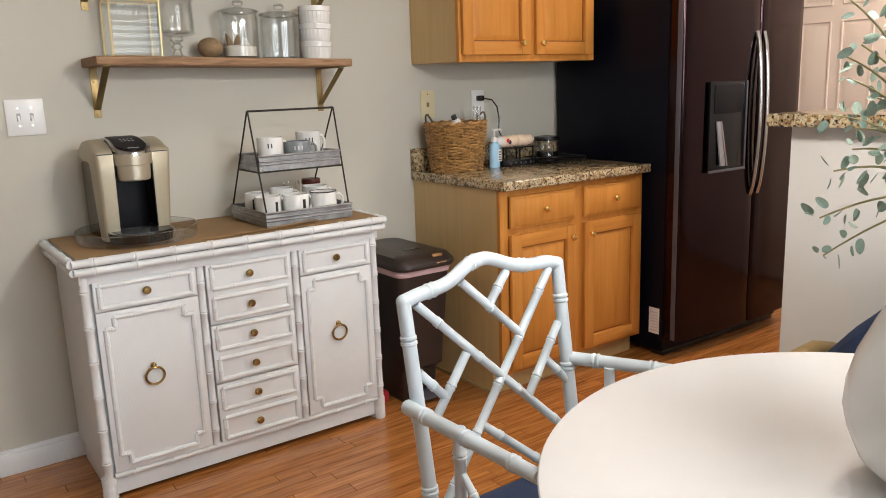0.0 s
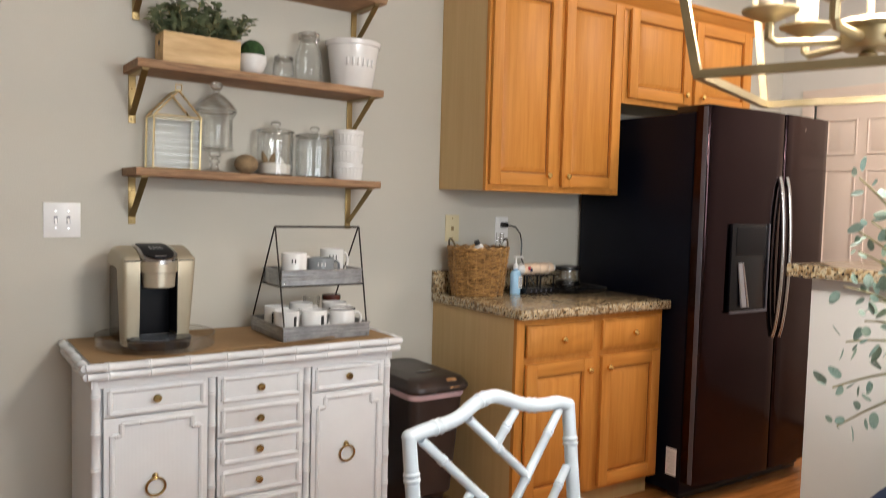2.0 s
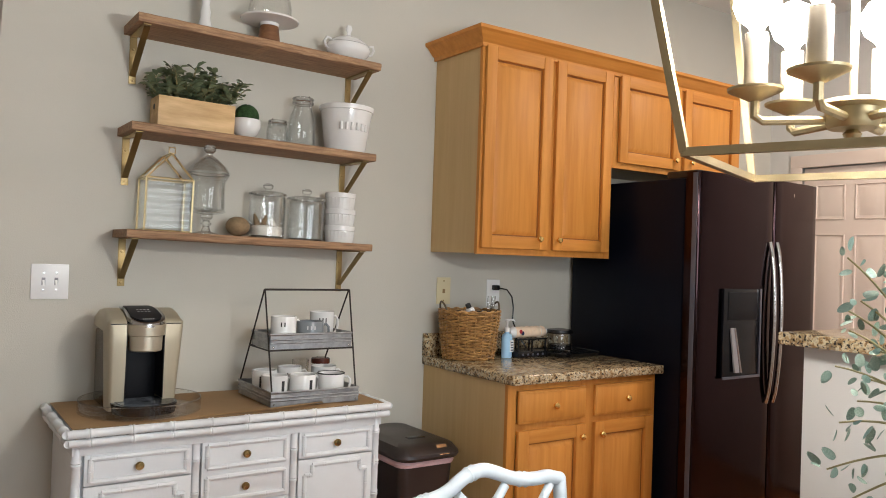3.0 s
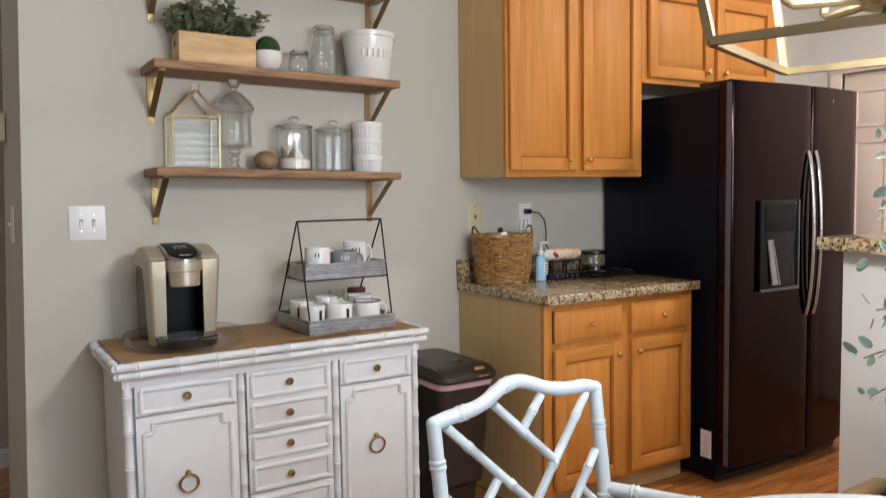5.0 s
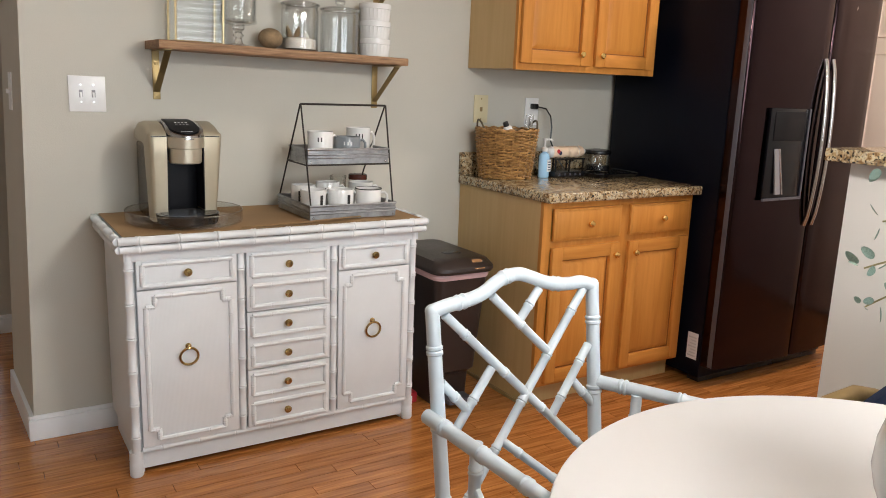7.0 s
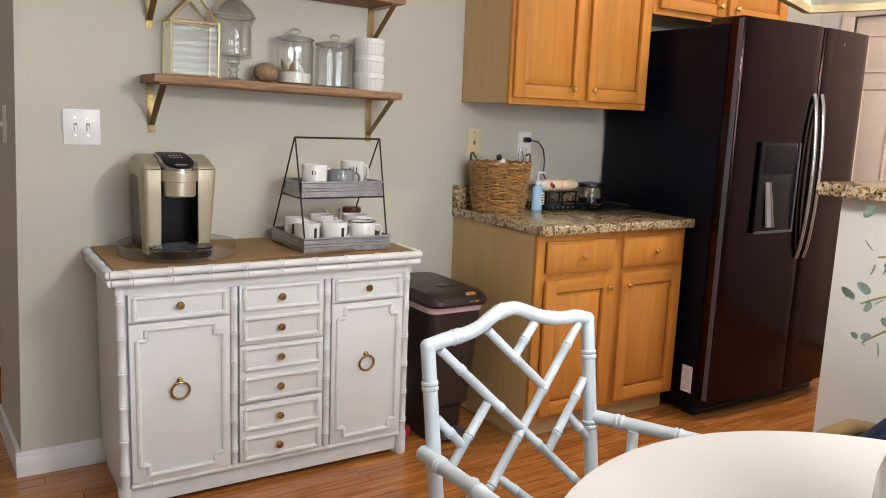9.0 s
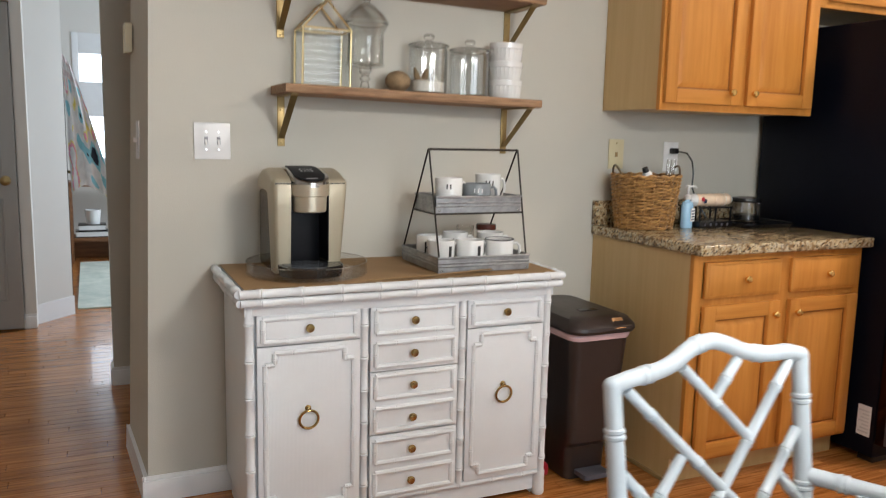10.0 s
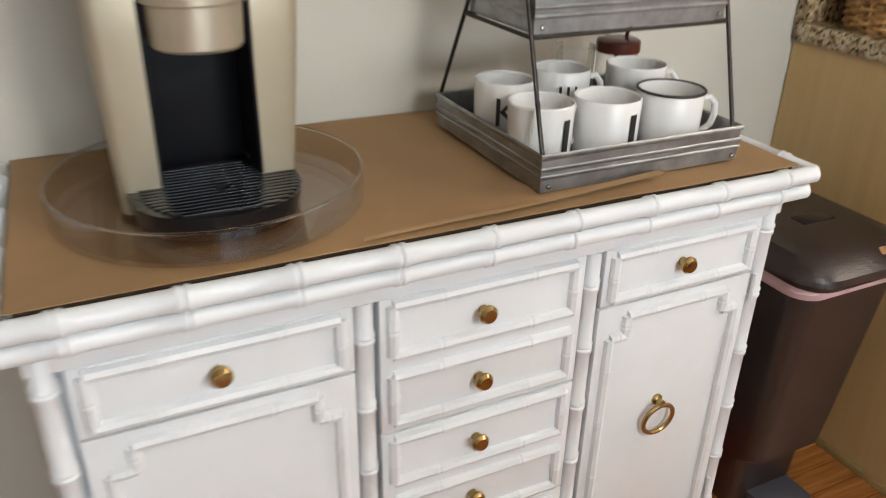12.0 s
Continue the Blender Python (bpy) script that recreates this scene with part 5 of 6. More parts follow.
rad = [0.0262 - 0.010 * max(0, abs(k / n - 0.5) - 0.42) / 0.08 + rs.uniform(-0.0014, 0.0014) for k in range(n + 1)]
sweep(b, pts, rad, 14)
for v in b.verts:
    v.co.z += 0.0014 * noise.noise(v.co * 120)
pk = solo("snack_sleeve", b, M_PEACH, "peach and white plastic-wrapped sleeve lying on the caddy", "package", (2.66, 2.950, CT + 0.09))
for x0, x1, r0, r1 in ((2.548, 2.572, 0.012, 0.0272), (2.728, 2.778, 0.0272, 0.012)):
    b = B()
    pts = [(x0 + (x1 - x0) * k / 8, 2.950, CT + 0.1175) for k in range(9)]
    sweep(b, pts, [r0 + (r1 - r0) * k / 8 + rs.uniform(-0.0015, 0.0015) for k in range(9)], 14)
    part("end_patch", b, M_PLATE, pk, "crumpled clear and white wrapper end")
for k in range(2):
    b = B()
    turned(b, [(0, 0), (0.010, 0), (0.009, 0.001), (0, 0.0012)], (2.598 + 0.012 * k, 2.9228 + 0.0004 * k, CT + 0.122 - 0.008 * k), (0, -1, 0.1), 14)
    part("mark", b, (M_RED, M_NAVY)[k], pk)
tr = thing("griddle_tray", "flat black tray with a raised rim on the worktop", "tray", (2.88, 2.93, CT))
b = B()
stack(b, [loop(b, 2.775, 3.040, 2.835, 3.045, CT + 0.001, 0.04), loop(b, 2.760, 3.055, 2.820, 3.06, CT + 0.018, 0.05)])
part("pan", b, M_BLACK, tr)
b = B()
vs = loop(b, 2.760, 3.055, 2.820, 3.06, CT + 0.0185, 0.05)
pts = [v.co.copy() for v in vs]
b.clear()
sweep(b, pts, 0.004, 6, True)
part("rim", b, M_GLOSSBLACK, tr)
gp = thing("glass_canister", "black-lidded glass pot standing on the black tray", "pot", (2.875, 2.955, CT + 0.019))
b = B()
lathe(b, [(0, 0.0), (0.060, 0), (0.064, 0.006), (0.060, 0.085), (0.056, 0.085), (0.060, 0.008), (0, 0.004)], (2.875, 2.955, CT + 0.0195), 30)
part("bowl", b, M_GLASS, gp)
b = B()
lathe(b, [(0, 0.086), (0.064, 0.086), (0.066, 0.092), (0.062, 0.104), (0.02, 0.110), (0, 0.110)], (2.875, 2.955, CT + 0.0195), 30)
part("lid", b, M_BLACK, gp, "black lid")
b = B()
lathe(b, [(0, 0.004), (0.058, 0.006), (0.058, 0.03), (0, 0.03)], (2.875, 2.955, CT + 0.0195), 24)
part("coffee", b, M_BLACK, gp)

# ---- things on the lowest shelf ----
S1, S2, S3 = SHELF[0][1] + 0.0008, SHELF[1][1] + 0.0008, SHELF[2][1] + 0.0008
te = thing("glass_house_terrarium", "brass-edged glass house lantern", "terrarium", (0.97, 3.06, S1))
HX0, HX1, HY0, HY1, HE, HT = 0.882, 1.050, 3.005, 3.118, S1 + 0.195, S1 + 0.288
HM = (HX0 + HX1) / 2
c = [(HX0, HY0), (HX1, HY0), (HX1, HY1), (HX0, HY1)]
edges = [((x, y, S1 + 0.003), (x, y, HE)) for x, y in c] + [((c[i][0], c[i][1], z), (c[(i + 1) % 4][0], c[(i + 1) % 4][1], z)) for i in range(4) for z in (S1 + 0.003, HE)]
edges += [((HX0, y, HE), (HM, y, HT)) for y in (HY0, HY1)] + [((HX1, y, HE), (HM, y, HT)) for y in (HY0, HY1)] + [((HM, HY0, HT), (HM, HY1, HT))]
for p0, p1 in edges:
    b = B()
    sweep(b, [p0, p1], 0.0040, 6)
    part("brass_edge", b, M_PALEGOLD, te)
b = B()
sweep(b, [(HM - 0.011, HY0, HT + 0.001), (HM - 0.011, HY0, HT + 0.022), (HM + 0.011, HY0, HT + 0.022), (HM + 0.011, HY0, HT + 0.001)], 0.003, 6, True)
part("loop", b, M_PALEGOLD, te)
panes = [(HX0 + 0.003, HY0, HX1 - 0.003, HY0 + 0.0015), (HX0, HY0 + 0.003, HX0 + 0.0015, HY1 - 0.003), (HX1 - 0.0015, HY0 + 0.003, HX1, HY1 - 0.003)]
for x0, y0, x1, y1 in panes:
    b = B()
    lean = 0.0095 if y0 == HY0 else 0.0
    frustum(b, [(x0, y0 + lean, S1 + 0.006), (x1, y0 + lean, S1 + 0.006), (x1, y1 + lean, S1 + 0.006), (x0, y1 + lean, S1 + 0.006)], [(x0, y0, HE - 0.003), (x1, y0, HE - 0.003), (x1, y1, HE - 0.003), (x0, y1, HE - 0.003)])
    part("pane", b, M_THINPANE, te)


def glass_jar(name, label, cat, prof, x, y, z, lid=None, solid=(), ribs=0):
    """A thin blown jar and lid; solid: the thick pressed pieces (foot, rims, knob) with their names."""
    j = thing(name, label, cat, (x, y, z))
    b = B()
    lathe(b, prof, (x, y, z), 120 if ribs else 36)
    for v in b.verts if ribs else ():
        if 0.02 < v.co.z - z < 0.15:
            k = 1 + 0.010 * math.cos(ribs * math.atan2(v.co.y - y, v.co.x - x))
            v.co.x, v.co.y = x + (v.co.x - x) * k, y + (v.co.y - y) * k
    part("jar", b, M_GLASS, j)
    if lid:
        b = B()
        lathe(b, lid, (x, y, z), 36)
        part("lid", b, M_GLASS, j, "clear glass lid")
    for nm, pr in solid:
        b = B()
        lathe(b, pr, (x, y, z), 36)
        part(nm, b, M_CRYSTAL, j, "thick clear glass " + nm)
    return j


def ring_prof(r, z, t):
    return [(r - t, z - t), (r, z - t * 1.2), (r + t, z), (r, z + t * 1.2), (r - t, z + t), (r - t, z - t)]


glass_jar("apothecary_jar", "tall footed clear glass apothecary jar with a pointed lid", "jar",
          [(0, 0.076), (0.0234, 0.077), (0.06084, 0.085), (0.0702, 0.090), (0.06552, 0.097), (0.06318, 0.20), (0.07722, 0.228), (0.07371, 0.230), (0.05967, 0.20), (0.06201, 0.099), (0.0234, 0.088), (0, 0.087)], 1.122, 3.06, S1,
          [(0.07839, 0.236), (0.08073, 0.239), (0.06435, 0.263), (0.03276, 0.291), (0.01404, 0.303), (0, 0.304), (0, 0.301), (0.03, 0.287), (0.06084, 0.260), (0.0745, 0.239)],
          [("foot", [(0, 0), (0.04914, 0), (0.05031, 0.005), (0.01872, 0.013), (0.01287, 0.030), (0.02106, 0.042), (0.01287, 0.054), (0.0234, 0.066), (0.0234, 0.075), (0, 0.075)]),
           ("knob", [(0, 0.305), (0.012, 0.305), (0.0117, 0.312), (0.02223, 0.322), (0.0234, 0.334), (0.01404, 0.345), (0, 0.347)]),
           ("rim", ring_prof(0.0765, 0.2325, 0.0028))])
b = B()
bmesh.ops.create_uvsphere(b, u_segments=32, v_segments=20, radius=0.046)
for v in b.verts:
    a = math.atan2(v.co.y, v.co.z)
    v.co *= 1 + 0.018 * math.sin(26 * a + 5 * v.co.x / 0.046)
    v.co.z *= 0.82
bmesh.ops.translate(b, verts=b.verts, vec=(1.240, 3.042, S1 + 0.0395))
solo("twine_ball", b, M_TWINE, "ball of brown jute twine on the shelf", "twine", (1.238, 3.045, S1))


def canister(x, y, r, h):
    return ([(0, 0), (r * 0.93, 0), (r, 0.006), (r, 0.03), (r, 0.14), (r, h * 0.90), (r * 0.95, h * 0.95), (r * 0.98, h), (r * 0.94, h), (r * 0.91, h * 0.95), (r * 0.955, h * 0.89), (r * 0.955, 0.138), (r * 0.95, 0.028), (r * 0.95, 0.009), (0, 0.006)],
            [(0, h + 0.006), (r * 1.0, h + 0.0055), (r * 1.0, h + 0.0085), (r * 0.85, h + 0.014), (0.014, h + 0.0175), (0, h + 0.018)],
            [("knob", [(0, h + 0.0185), (0.013, h + 0.0185), (0.012, h + 0.024), (0.020, h + 0.030), (0.021, h + 0.040), (0.012, h + 0.048), (0, h + 0.049)]),
             ("rim", ring_prof(r * 1.04, h + 0.0045, 0.0032)), ("base", [(0, 0.0005), (r * 0.90, 0.0005), (r * 0.93, 0.004), (r * 0.90, 0.0085), (0, 0.0085)])])


p1, l1, k1 = canister(0, 0, 0.071, 0.172)
j1 = glass_jar("glass_canister", "lidded glass canister half filled with white sand and shells", "canister", p1, 1.362, 3.055, S1, l1, k1, 20)
b = B()
lathe(b, [(0, 0.009), (0.062, 0.010), (0.063, 0.045), (0.04, 0.052), (0.015, 0.048), (0, 0.055)], (1.362, 3.055, S1), 28)
part("sand", b, M_SAND, j1, "white sand")
for i, (dx, dy, hh) in enumerate(((-0.018, -0.01, 0.045), (0.02, -0.02, 0.03), (0.03, 0.02, 0.026), (-0.03, 0.02, 0.05))):
    b = B()
    turned(b, [(0, -0.01), (0.012, 0.0), (0.010, hh * 0.5), (0.004, hh * 0.9), (0, hh)], (1.362 + dx, 3.055 + dy, S1 + 0.052), (0.3 * (-1) ** i, 0.1, 1), 10)
    part("shell", b, M_TWINE if i in (0, 3) else M_SAND, j1)
p2, l2, k2 = canister(0, 0, 0.075, 0.166)
glass_jar("glass_canister", "empty ribbed glass canister with a lid", "canister", p2, 1.530, 3.055, S1, l2, k2, 20)


def ramekin(z, i):
    b = B()
    n = 48
    prof = [(0, 0), (0.056, 0), (0.058, 0.004), (0.0615, 0.050), (0.0645, 0.052), (0.0655, 0.071), (0.0625, 0.072), (0.0585, 0.052), (0.053, 0.006), (0, 0.005)]
    lathe(b, prof, (1.688, 3.055, z), n)
    for v in b.verts:
        if 0.003 < v.co.z - z < 0.0505:
            a = math.atan2(v.co.y - 3.055, v.co.x - 1.688)
            k = 1 + 0.02 * math.cos(24 * a)
            v.co.x, v.co.y = 1.688 + (v.co.x - 1.688) * k, 3.055 + (v.co.y - 3.055) * k
    solo("ramekin", b, M_CERAMIC, "white fluted ceramic bowl in a stack on the shelf", "bowl", (1.688, 3.055, z), "stacked bowls")


for i in range(3):
    ramekin(S1 + 0.0685 * i + 0.0006 * i, i)

# ---- things on the middle shelf ----
pb = thing("planter_box", "pale wooden box planter filled with green foliage", "planter", (1.06, 3.06, S2))
PX0, PX1, PY0, PY1, PH = 0.910, 1.195, 3.000, 3.120, 0.122
for nm, args in (("front_board", (PX0, PY0, S2, PX1, PY0 + 0.010, S2 + PH)), ("back_board", (PX0, PY1 - 0.010, S2, PX1, PY1, S2 + PH)), ("end_board", (PX0, PY0 + 0.0102, S2, PX0 + 0.010, PY1 - 0.0102, S2 + PH)), ("end_board", (PX1 - 0.010, PY0 + 0.0102, S2, PX1, PY1 - 0.0102, S2 + PH)), ("base_board", (PX0 + 0.0102, PY0 + 0.0102, S2, PX1 - 0.0102, PY1 - 0.0102, S2 + 0.01))):
    b = B()
    box(b, *args, 0.0015)
    part(nm, b, M_PINE, pb)
b = B()
turned(b, [(0, 0), (0.011, 0), (0.011, 0.001), (0, 0.001)], (PX0 - 0.0002, 3.06, S2 + 0.085), (-1, 0, 0), 16)
part("finger_hole", b, M_PRINT, pb)
b = B()
box(b, PX0 + 0.012, PY0 + 0.012, S2 + 0.011, PX1 - 0.012, PY1 - 0.012, S2 + PH - 0.012)
part("soil", b, M_MOSS, pb)


def leaf_into(bm, p, d, ln, wd, up):
    d = d.normalized()
    s = d.cross(up).normalized()
    nrm = s.cross(d)
    a = bm.verts.new(p)
    l1, r1 = bm.verts.new(p + d * ln * 0.35 + s * wd + nrm * wd * 0.35), bm.verts.new(p + d * ln * 0.35 - s * wd + nrm * wd * 0.35)
    m1 = bm.verts.new(p + d * ln * 0.4)
    l2, r2 = bm.verts.new(p + d * ln * 0.75 + s * wd * 0.75 + nrm * wd * 0.2), bm.verts.new(p + d * ln * 0.75 - s * wd * 0.75 + nrm * wd * 0.2)
    tip = bm.verts.new(p + d * ln - nrm * wd * 0.3)
    for f in ((a, m1, l1), (a, r1, m1), (m1, tip, l2), (m1, l2, l1), (m1, r2, tip), (m1, r1, r2)):
        bm.faces.new(f)


rg = random.Random(11)
b, bs = B(), B()
for k in range(60):
    base = Vector((rg.uniform(PX0 + 0.02, PX1 - 0.02), rg.uniform(PY0 + 0.02, PY1 - 0.02), S2 + PH - 0.02))
    u = (base.x - (PX0 + PX1) / 2) / 0.14
    tipv = base + Vector((u * 0.055 + rg.uniform(-0.03, 0.03), rg.uniform(-0.085, 0.015), rg.uniform(0.045, 0.140) * (1 - 0.28 * u * u)))
    sweep(bs, [base, (base + tipv) / 2 + Vector((0, 0, 0.008)), tipv], 0.0016, 5)
    for q in range(11):
        t = 0.25 + 0.75 * q / 10
        p = base.lerp(tipv, t)
        a = rg.uniform(0, 6.28)
        d = Vector((math.cos(a), math.sin(a) - 0.2, rg.uniform(-0.15, 0.9)))
        if p.y > WY - 0.03:
            d.y = -abs(d.y)
        leaf_into(b, p, d, rg.uniform(0.028, 0.046), rg.uniform(0.009, 0.0145), Vector((0.1, 0.1, 1)))
for v in list(b.verts) + list(bs.verts):
    v.co.y = min(v.co.y, WY - 0.003)
tagged(part("foliage", b, M_LEAF, pb, "dense small green leaves", smooth=60), kind="stuff")
part("stems", bs, M_STEM, pb)
mb = thing("moss_bowl", "small white footed bowl holding a green moss ball", "bowl", (1.270, 3.055, S2))
b = B()
lathe(b, [(0, 0), (0.026, 0), (0.028, 0.004), (0.022, 0.012), (0.045, 0.030), (0.056, 0.058), (0.055, 0.086), (0.051, 0.087), (0.051, 0.060), (0.03, 0.03), (0, 0.025)], (1.270, 3.055, S2), 32)
part("bowl", b, M_CERAMIC, mb)
b = B()
bmesh.ops.create_icosphere(b, subdivisions=4, radius=0.047)
for v in b.verts:
    v.co *= 1 + 0.05 * noise.noise(v.co * 160) + 0.03 * noise.noise(v.co * 60)
bmesh.ops.translate(b, verts=b.verts, vec=(1.270, 3.055, S2 + 0.100))
part("moss_ball", b, M_MOSS, mb, "green moss ball")
j = glass_jar("clip_jar", "small clear glass clip-top jar", "jar", [(0, 0), (0.040, 0), (0.043, 0.005), (0.043, 0.070), (0.036, 0.082), (0.036, 0.092), (0.033, 0.092), (0.033, 0.082), (0.040, 0.068), (0.040, 0.007), (0, 0.005)], 1.402, 3.055, S2, [(0, 0.094), (0.030, 0.0935), (0.030, 0.101), (0, 0.105)], [("rim", ring_prof(0.036, 0.0965, 0.004))])
b = B()
sweep(b, [(1.402 + 0.038 * math.cos(2 * math.pi * i / 24), 3.055 + 0.038 * math.sin(2 * math.pi * i / 24), S2 + 0.088) for i in range(24)], 0.0015, 6, True)
sweep(b, [(1.370, 3.035, S2 + 0.075), (1.366, 3.03, S2 + 0.095), (1.372, 3.035, S2 + 0.106)], 0.0016, 6)
part("clip_wire", b, M_CHROME, j)
j = glass_jar("clip_jar", "tall shouldered clear glass clip-top jar", "jar", [(0, 0), (0.052, 0), (0.056, 0.006), (0.056, 0.105), (0.050, 0.135), (0.038, 0.160), (0.036, 0.180), (0.042, 0.188), (0.042, 0.198), (0.038, 0.198), (0.033, 0.178), (0.046, 0.132), (0.052, 0.105), (0.052, 0.008), (0, 0.006)], 1.507, 3.055, S2, [(0, 0.201), (0.036, 0.2005), (0.034, 0.212), (0, 0.216)], [("rim", ring_prof(0.0415, 0.2045, 0.0042)), ("collar", ring_prof(0.0405, 0.186, 0.0035))])
b = B()
sweep(b, [(1.507 + 0.043 * math.cos(2 * math.pi * i / 24), 3.055 + 0.043 * math.sin(2 * math.pi * i / 24), S2 + 0.192) for i in range(24)], 0.0017, 6, True)
sweep(b, [(1.520, 3.012, S2 + 0.165), (1.522, 3.008, S2 + 0.195), (1.516, 3.016, S2 + 0.214)], 0.0018, 6)
part("clip_wire", b, M_CHROME, j)
pt = thing("white_pot", "large tapered white ceramic pot with raised lettering bars", "pot", (1.700, 3.03, S2))
b = B()
lathe(b, [(0, 0), (0.080, 0), (0.084, 0.004), (0.107, 0.172), (0.113, 0.174), (0.115, 0.192), (0.111, 0.194), (0.103, 0.172), (0.078, 0.008), (0, 0.006)], (1.700, 3.020, S2), 40)
part("body", b, M_CERAMIC, pt)
for i in range(6):
    a = radians(-128 + 13 * i)
    b = B()
    rr = 0.0985
    x, y = 1.700 + rr * math.cos(a), 3.020 + rr * math.sin(a)
    turned(b, [(0, 0), (0.0065, 0), (0.006, 0.030), (0, 0.030)], (x, y, S2 + 0.088), (0.1 * math.cos(a), 0.1 * math.sin(a), 1), 10)
    part("relief_bar", b, M_CERAMIC, pt)

# ---- things on the top shelf ----
cs = thing("cake_stand", "white pedestal cake stand with a turned stem", "cake stand", (1.072, 3.05, S3))
b = B()
lathe(b, [(0, 0), (0.058, 0), (0.059, 0.006), (0.046, 0.016), (0.028, 0.034), (0.019, 0.065), (0.020, 0.09), (0.014, 0.12), (0.018, 0.16), (0.03, 0.166), (0, 0.166)], (1.072, 3.045, S3), 32)
part("stem", b, M_CERAMIC, cs)
b = B()
lathe(b, [(0, 0.166), (0.085, 0.168), (0.092, 0.172), (0.092, 0.184), (0.088, 0.184), (0.085, 0.176), (0, 0.174)], (1.072, 3.045, S3), 40)
part("plate", b, M_CERAMIC, cs)
ck = thing("dome_cake_stand", "white cake plate on a wooden pedestal under a glass dome", "cake stand", (1.320, 3.03, S3))
b = B()
lathe(b, [(0, 0), (0.048, 0), (0.047, 0.005), (0.036, 0.082), (0, 0.082)], (1.320, 3.025, S3), 32)
part("pedestal", b, M_FARWOOD, ck, "turned brown wooden pedestal")
b = B()
lathe(b, [(0, 0.083), (0.036, 0.083), (0.038, 0.094), (0.090, 0.100), (0.112, 0.103), (0.114, 0.109), (0.10, 0.109), (0, 0.106)], (1.320, 3.025, S3), 48)
part("plate", b, M_CERAMIC, ck, "white marble-like plate")
b = B()
lathe(b, [(0.084, 0.1105), (0.084, 0.155), (0.076, 0.195), (0.05, 0.222), (0.015, 0.232), (0.010, 0.238), (0.016, 0.25), (0, 0.256), (0, 0.229), (0.048, 0.219), (0.073, 0.194), (0.081, 0.155), (0.081, 0.1105)], (1.320, 3.025, S3), 40)
part("dome", b, M_GLASS, ck, "clear glass dome")
tu = thing("tureen", "white lidded ceramic tureen with scrolled handles", "tureen", (1.695, 3.045, S3))
TX, TY = 1.700, 3.045
b = B()
lathe(b, [(0, 0), (0.040, 0), (0.042, 0.004), (0.034, 0.013), (0.060, 0.024), (0.086, 0.050), (0.092, 0.068), (0.086, 0.084), (0.078, 0.088), (0, 0.086)], (TX, TY, S3), 36, 1.08, 0.84)
part("bowl", b, M_CERAMIC, tu)
b = B()
lathe(b, [(0.082, 0.0882), (0.080, 0.093), (0.056, 0.110), (0.022, 0.121), (0.009, 0.126), (0.008, 0.138), (0.014, 0.152), (0.010, 0.168), (0, 0.171)], (TX, TY, S3), 36, 1.06, 0.82)
part("lid", b, M_CERAMIC, tu)
for s in (-1, 1):
    b = B()
    sweep(b, [(TX + s * 0.088, TY - 0.02, S3 + 0.092), (TX + s * 0.108, TY - 0.018, S3 + 0.096), (TX + s * 0.116, TY - 0.012, S3 + 0.080), (TX + s * 0.108, TY - 0.01, S3 + 0.060), (TX + s * 0.094, TY - 0.01, S3 + 0.055)], [0.005, 0.006, 0.006, 0.005, 0.004], 8)
    part("handle", b, M_CERAMIC, tu)

# the shelves hang a little out of level, and all that stands on them with them
TILT = 0.0185
for ob in list(scene.objects):
    kind = ob.name.split(".")[0]
    if ob.parent is None and kind in ("wall_shelf", "shelf_bracket", "glass_house_terrarium", "apothecary_jar", "twine_ball", "glass_canister", "ramekin", "planter_box", "moss_bowl", "clip_jar", "white_pot", "cake_stand", "dome_cake_stand", "tureen") and ob.location.z > 1.2:
        ob.location.x += 0.013 if ob.location.z > 2.05 else 0.004 if ob.location.z > 1.7 else 0.0
        ob.location.x += {"white_pot": -0.022, "clip_jar": -0.012, "moss_bowl": -0.010, "tureen": -0.020}.get(kind, 0.0)
        ob.location.z += TILT * (1.768 - ob.location.x)
        if kind != "shelf_bracket":
            ob.rotation_euler.y = TILT


# ---- dining table, chair, vase ----
TC = (1.33, 0.505)
TZ = 0.742
tb = thing("dining_table", "round white pedestal dining table", "table", (TC[0], TC[1], 0))
b = B()
lathe(b, [(0, TZ - 0.022), (0.544, TZ - 0.022), (0.571, TZ - 0.012), (0.577, TZ - 0.004), (0.575, TZ - 0.001), (0.570, TZ), (0, TZ)], (TC[0], TC[1], 0), 128)
part("tabletop", b, M_TABLE, tb)
b = B()
lathe(b, [(0, 0), (0.27, 0), (0.27, 0.012), (0.20, 0.03), (0.07, 0.09), (0.042, 0.2), (0.040, 0.5), (0.06, 0.66), (0.16, TZ - 0.023), (0, TZ - 0.023)], (TC[0], TC[1], 0), 48)
part("pedestal", b, M_TABLE, tb)

ch = thing("dining_chair", "white faux-bamboo armchair with a lattice back and navy seat pad", "chair", (1.21, 1.12, 0))
R1, R2 = 0.0150, 0.0098
LT, RT = Vector((0.975, 1.358, 0.906)), Vector((1.398, 1.360, 0.917))
LB, RB = Vector((0.985, 1.292, 0.44)), Vector((1.396, 1.292, 0.44))
for a, c in ((LT, LB), (RT, RB)):
    b = B()
    bamboo(b, a, c, R1, 3, 12, R1 * 1.06)
    part("back_post", b, M_CHAIR, ch)
    b = B()
    bamboo(b, c, (c.x + (0.012 if c is RB else -0.012), c.y + 0.035, 0.0), R1 * 1.06, 3, 12, R1 * 0.85)
    part("back_leg", b, M_CHAIR, ch)
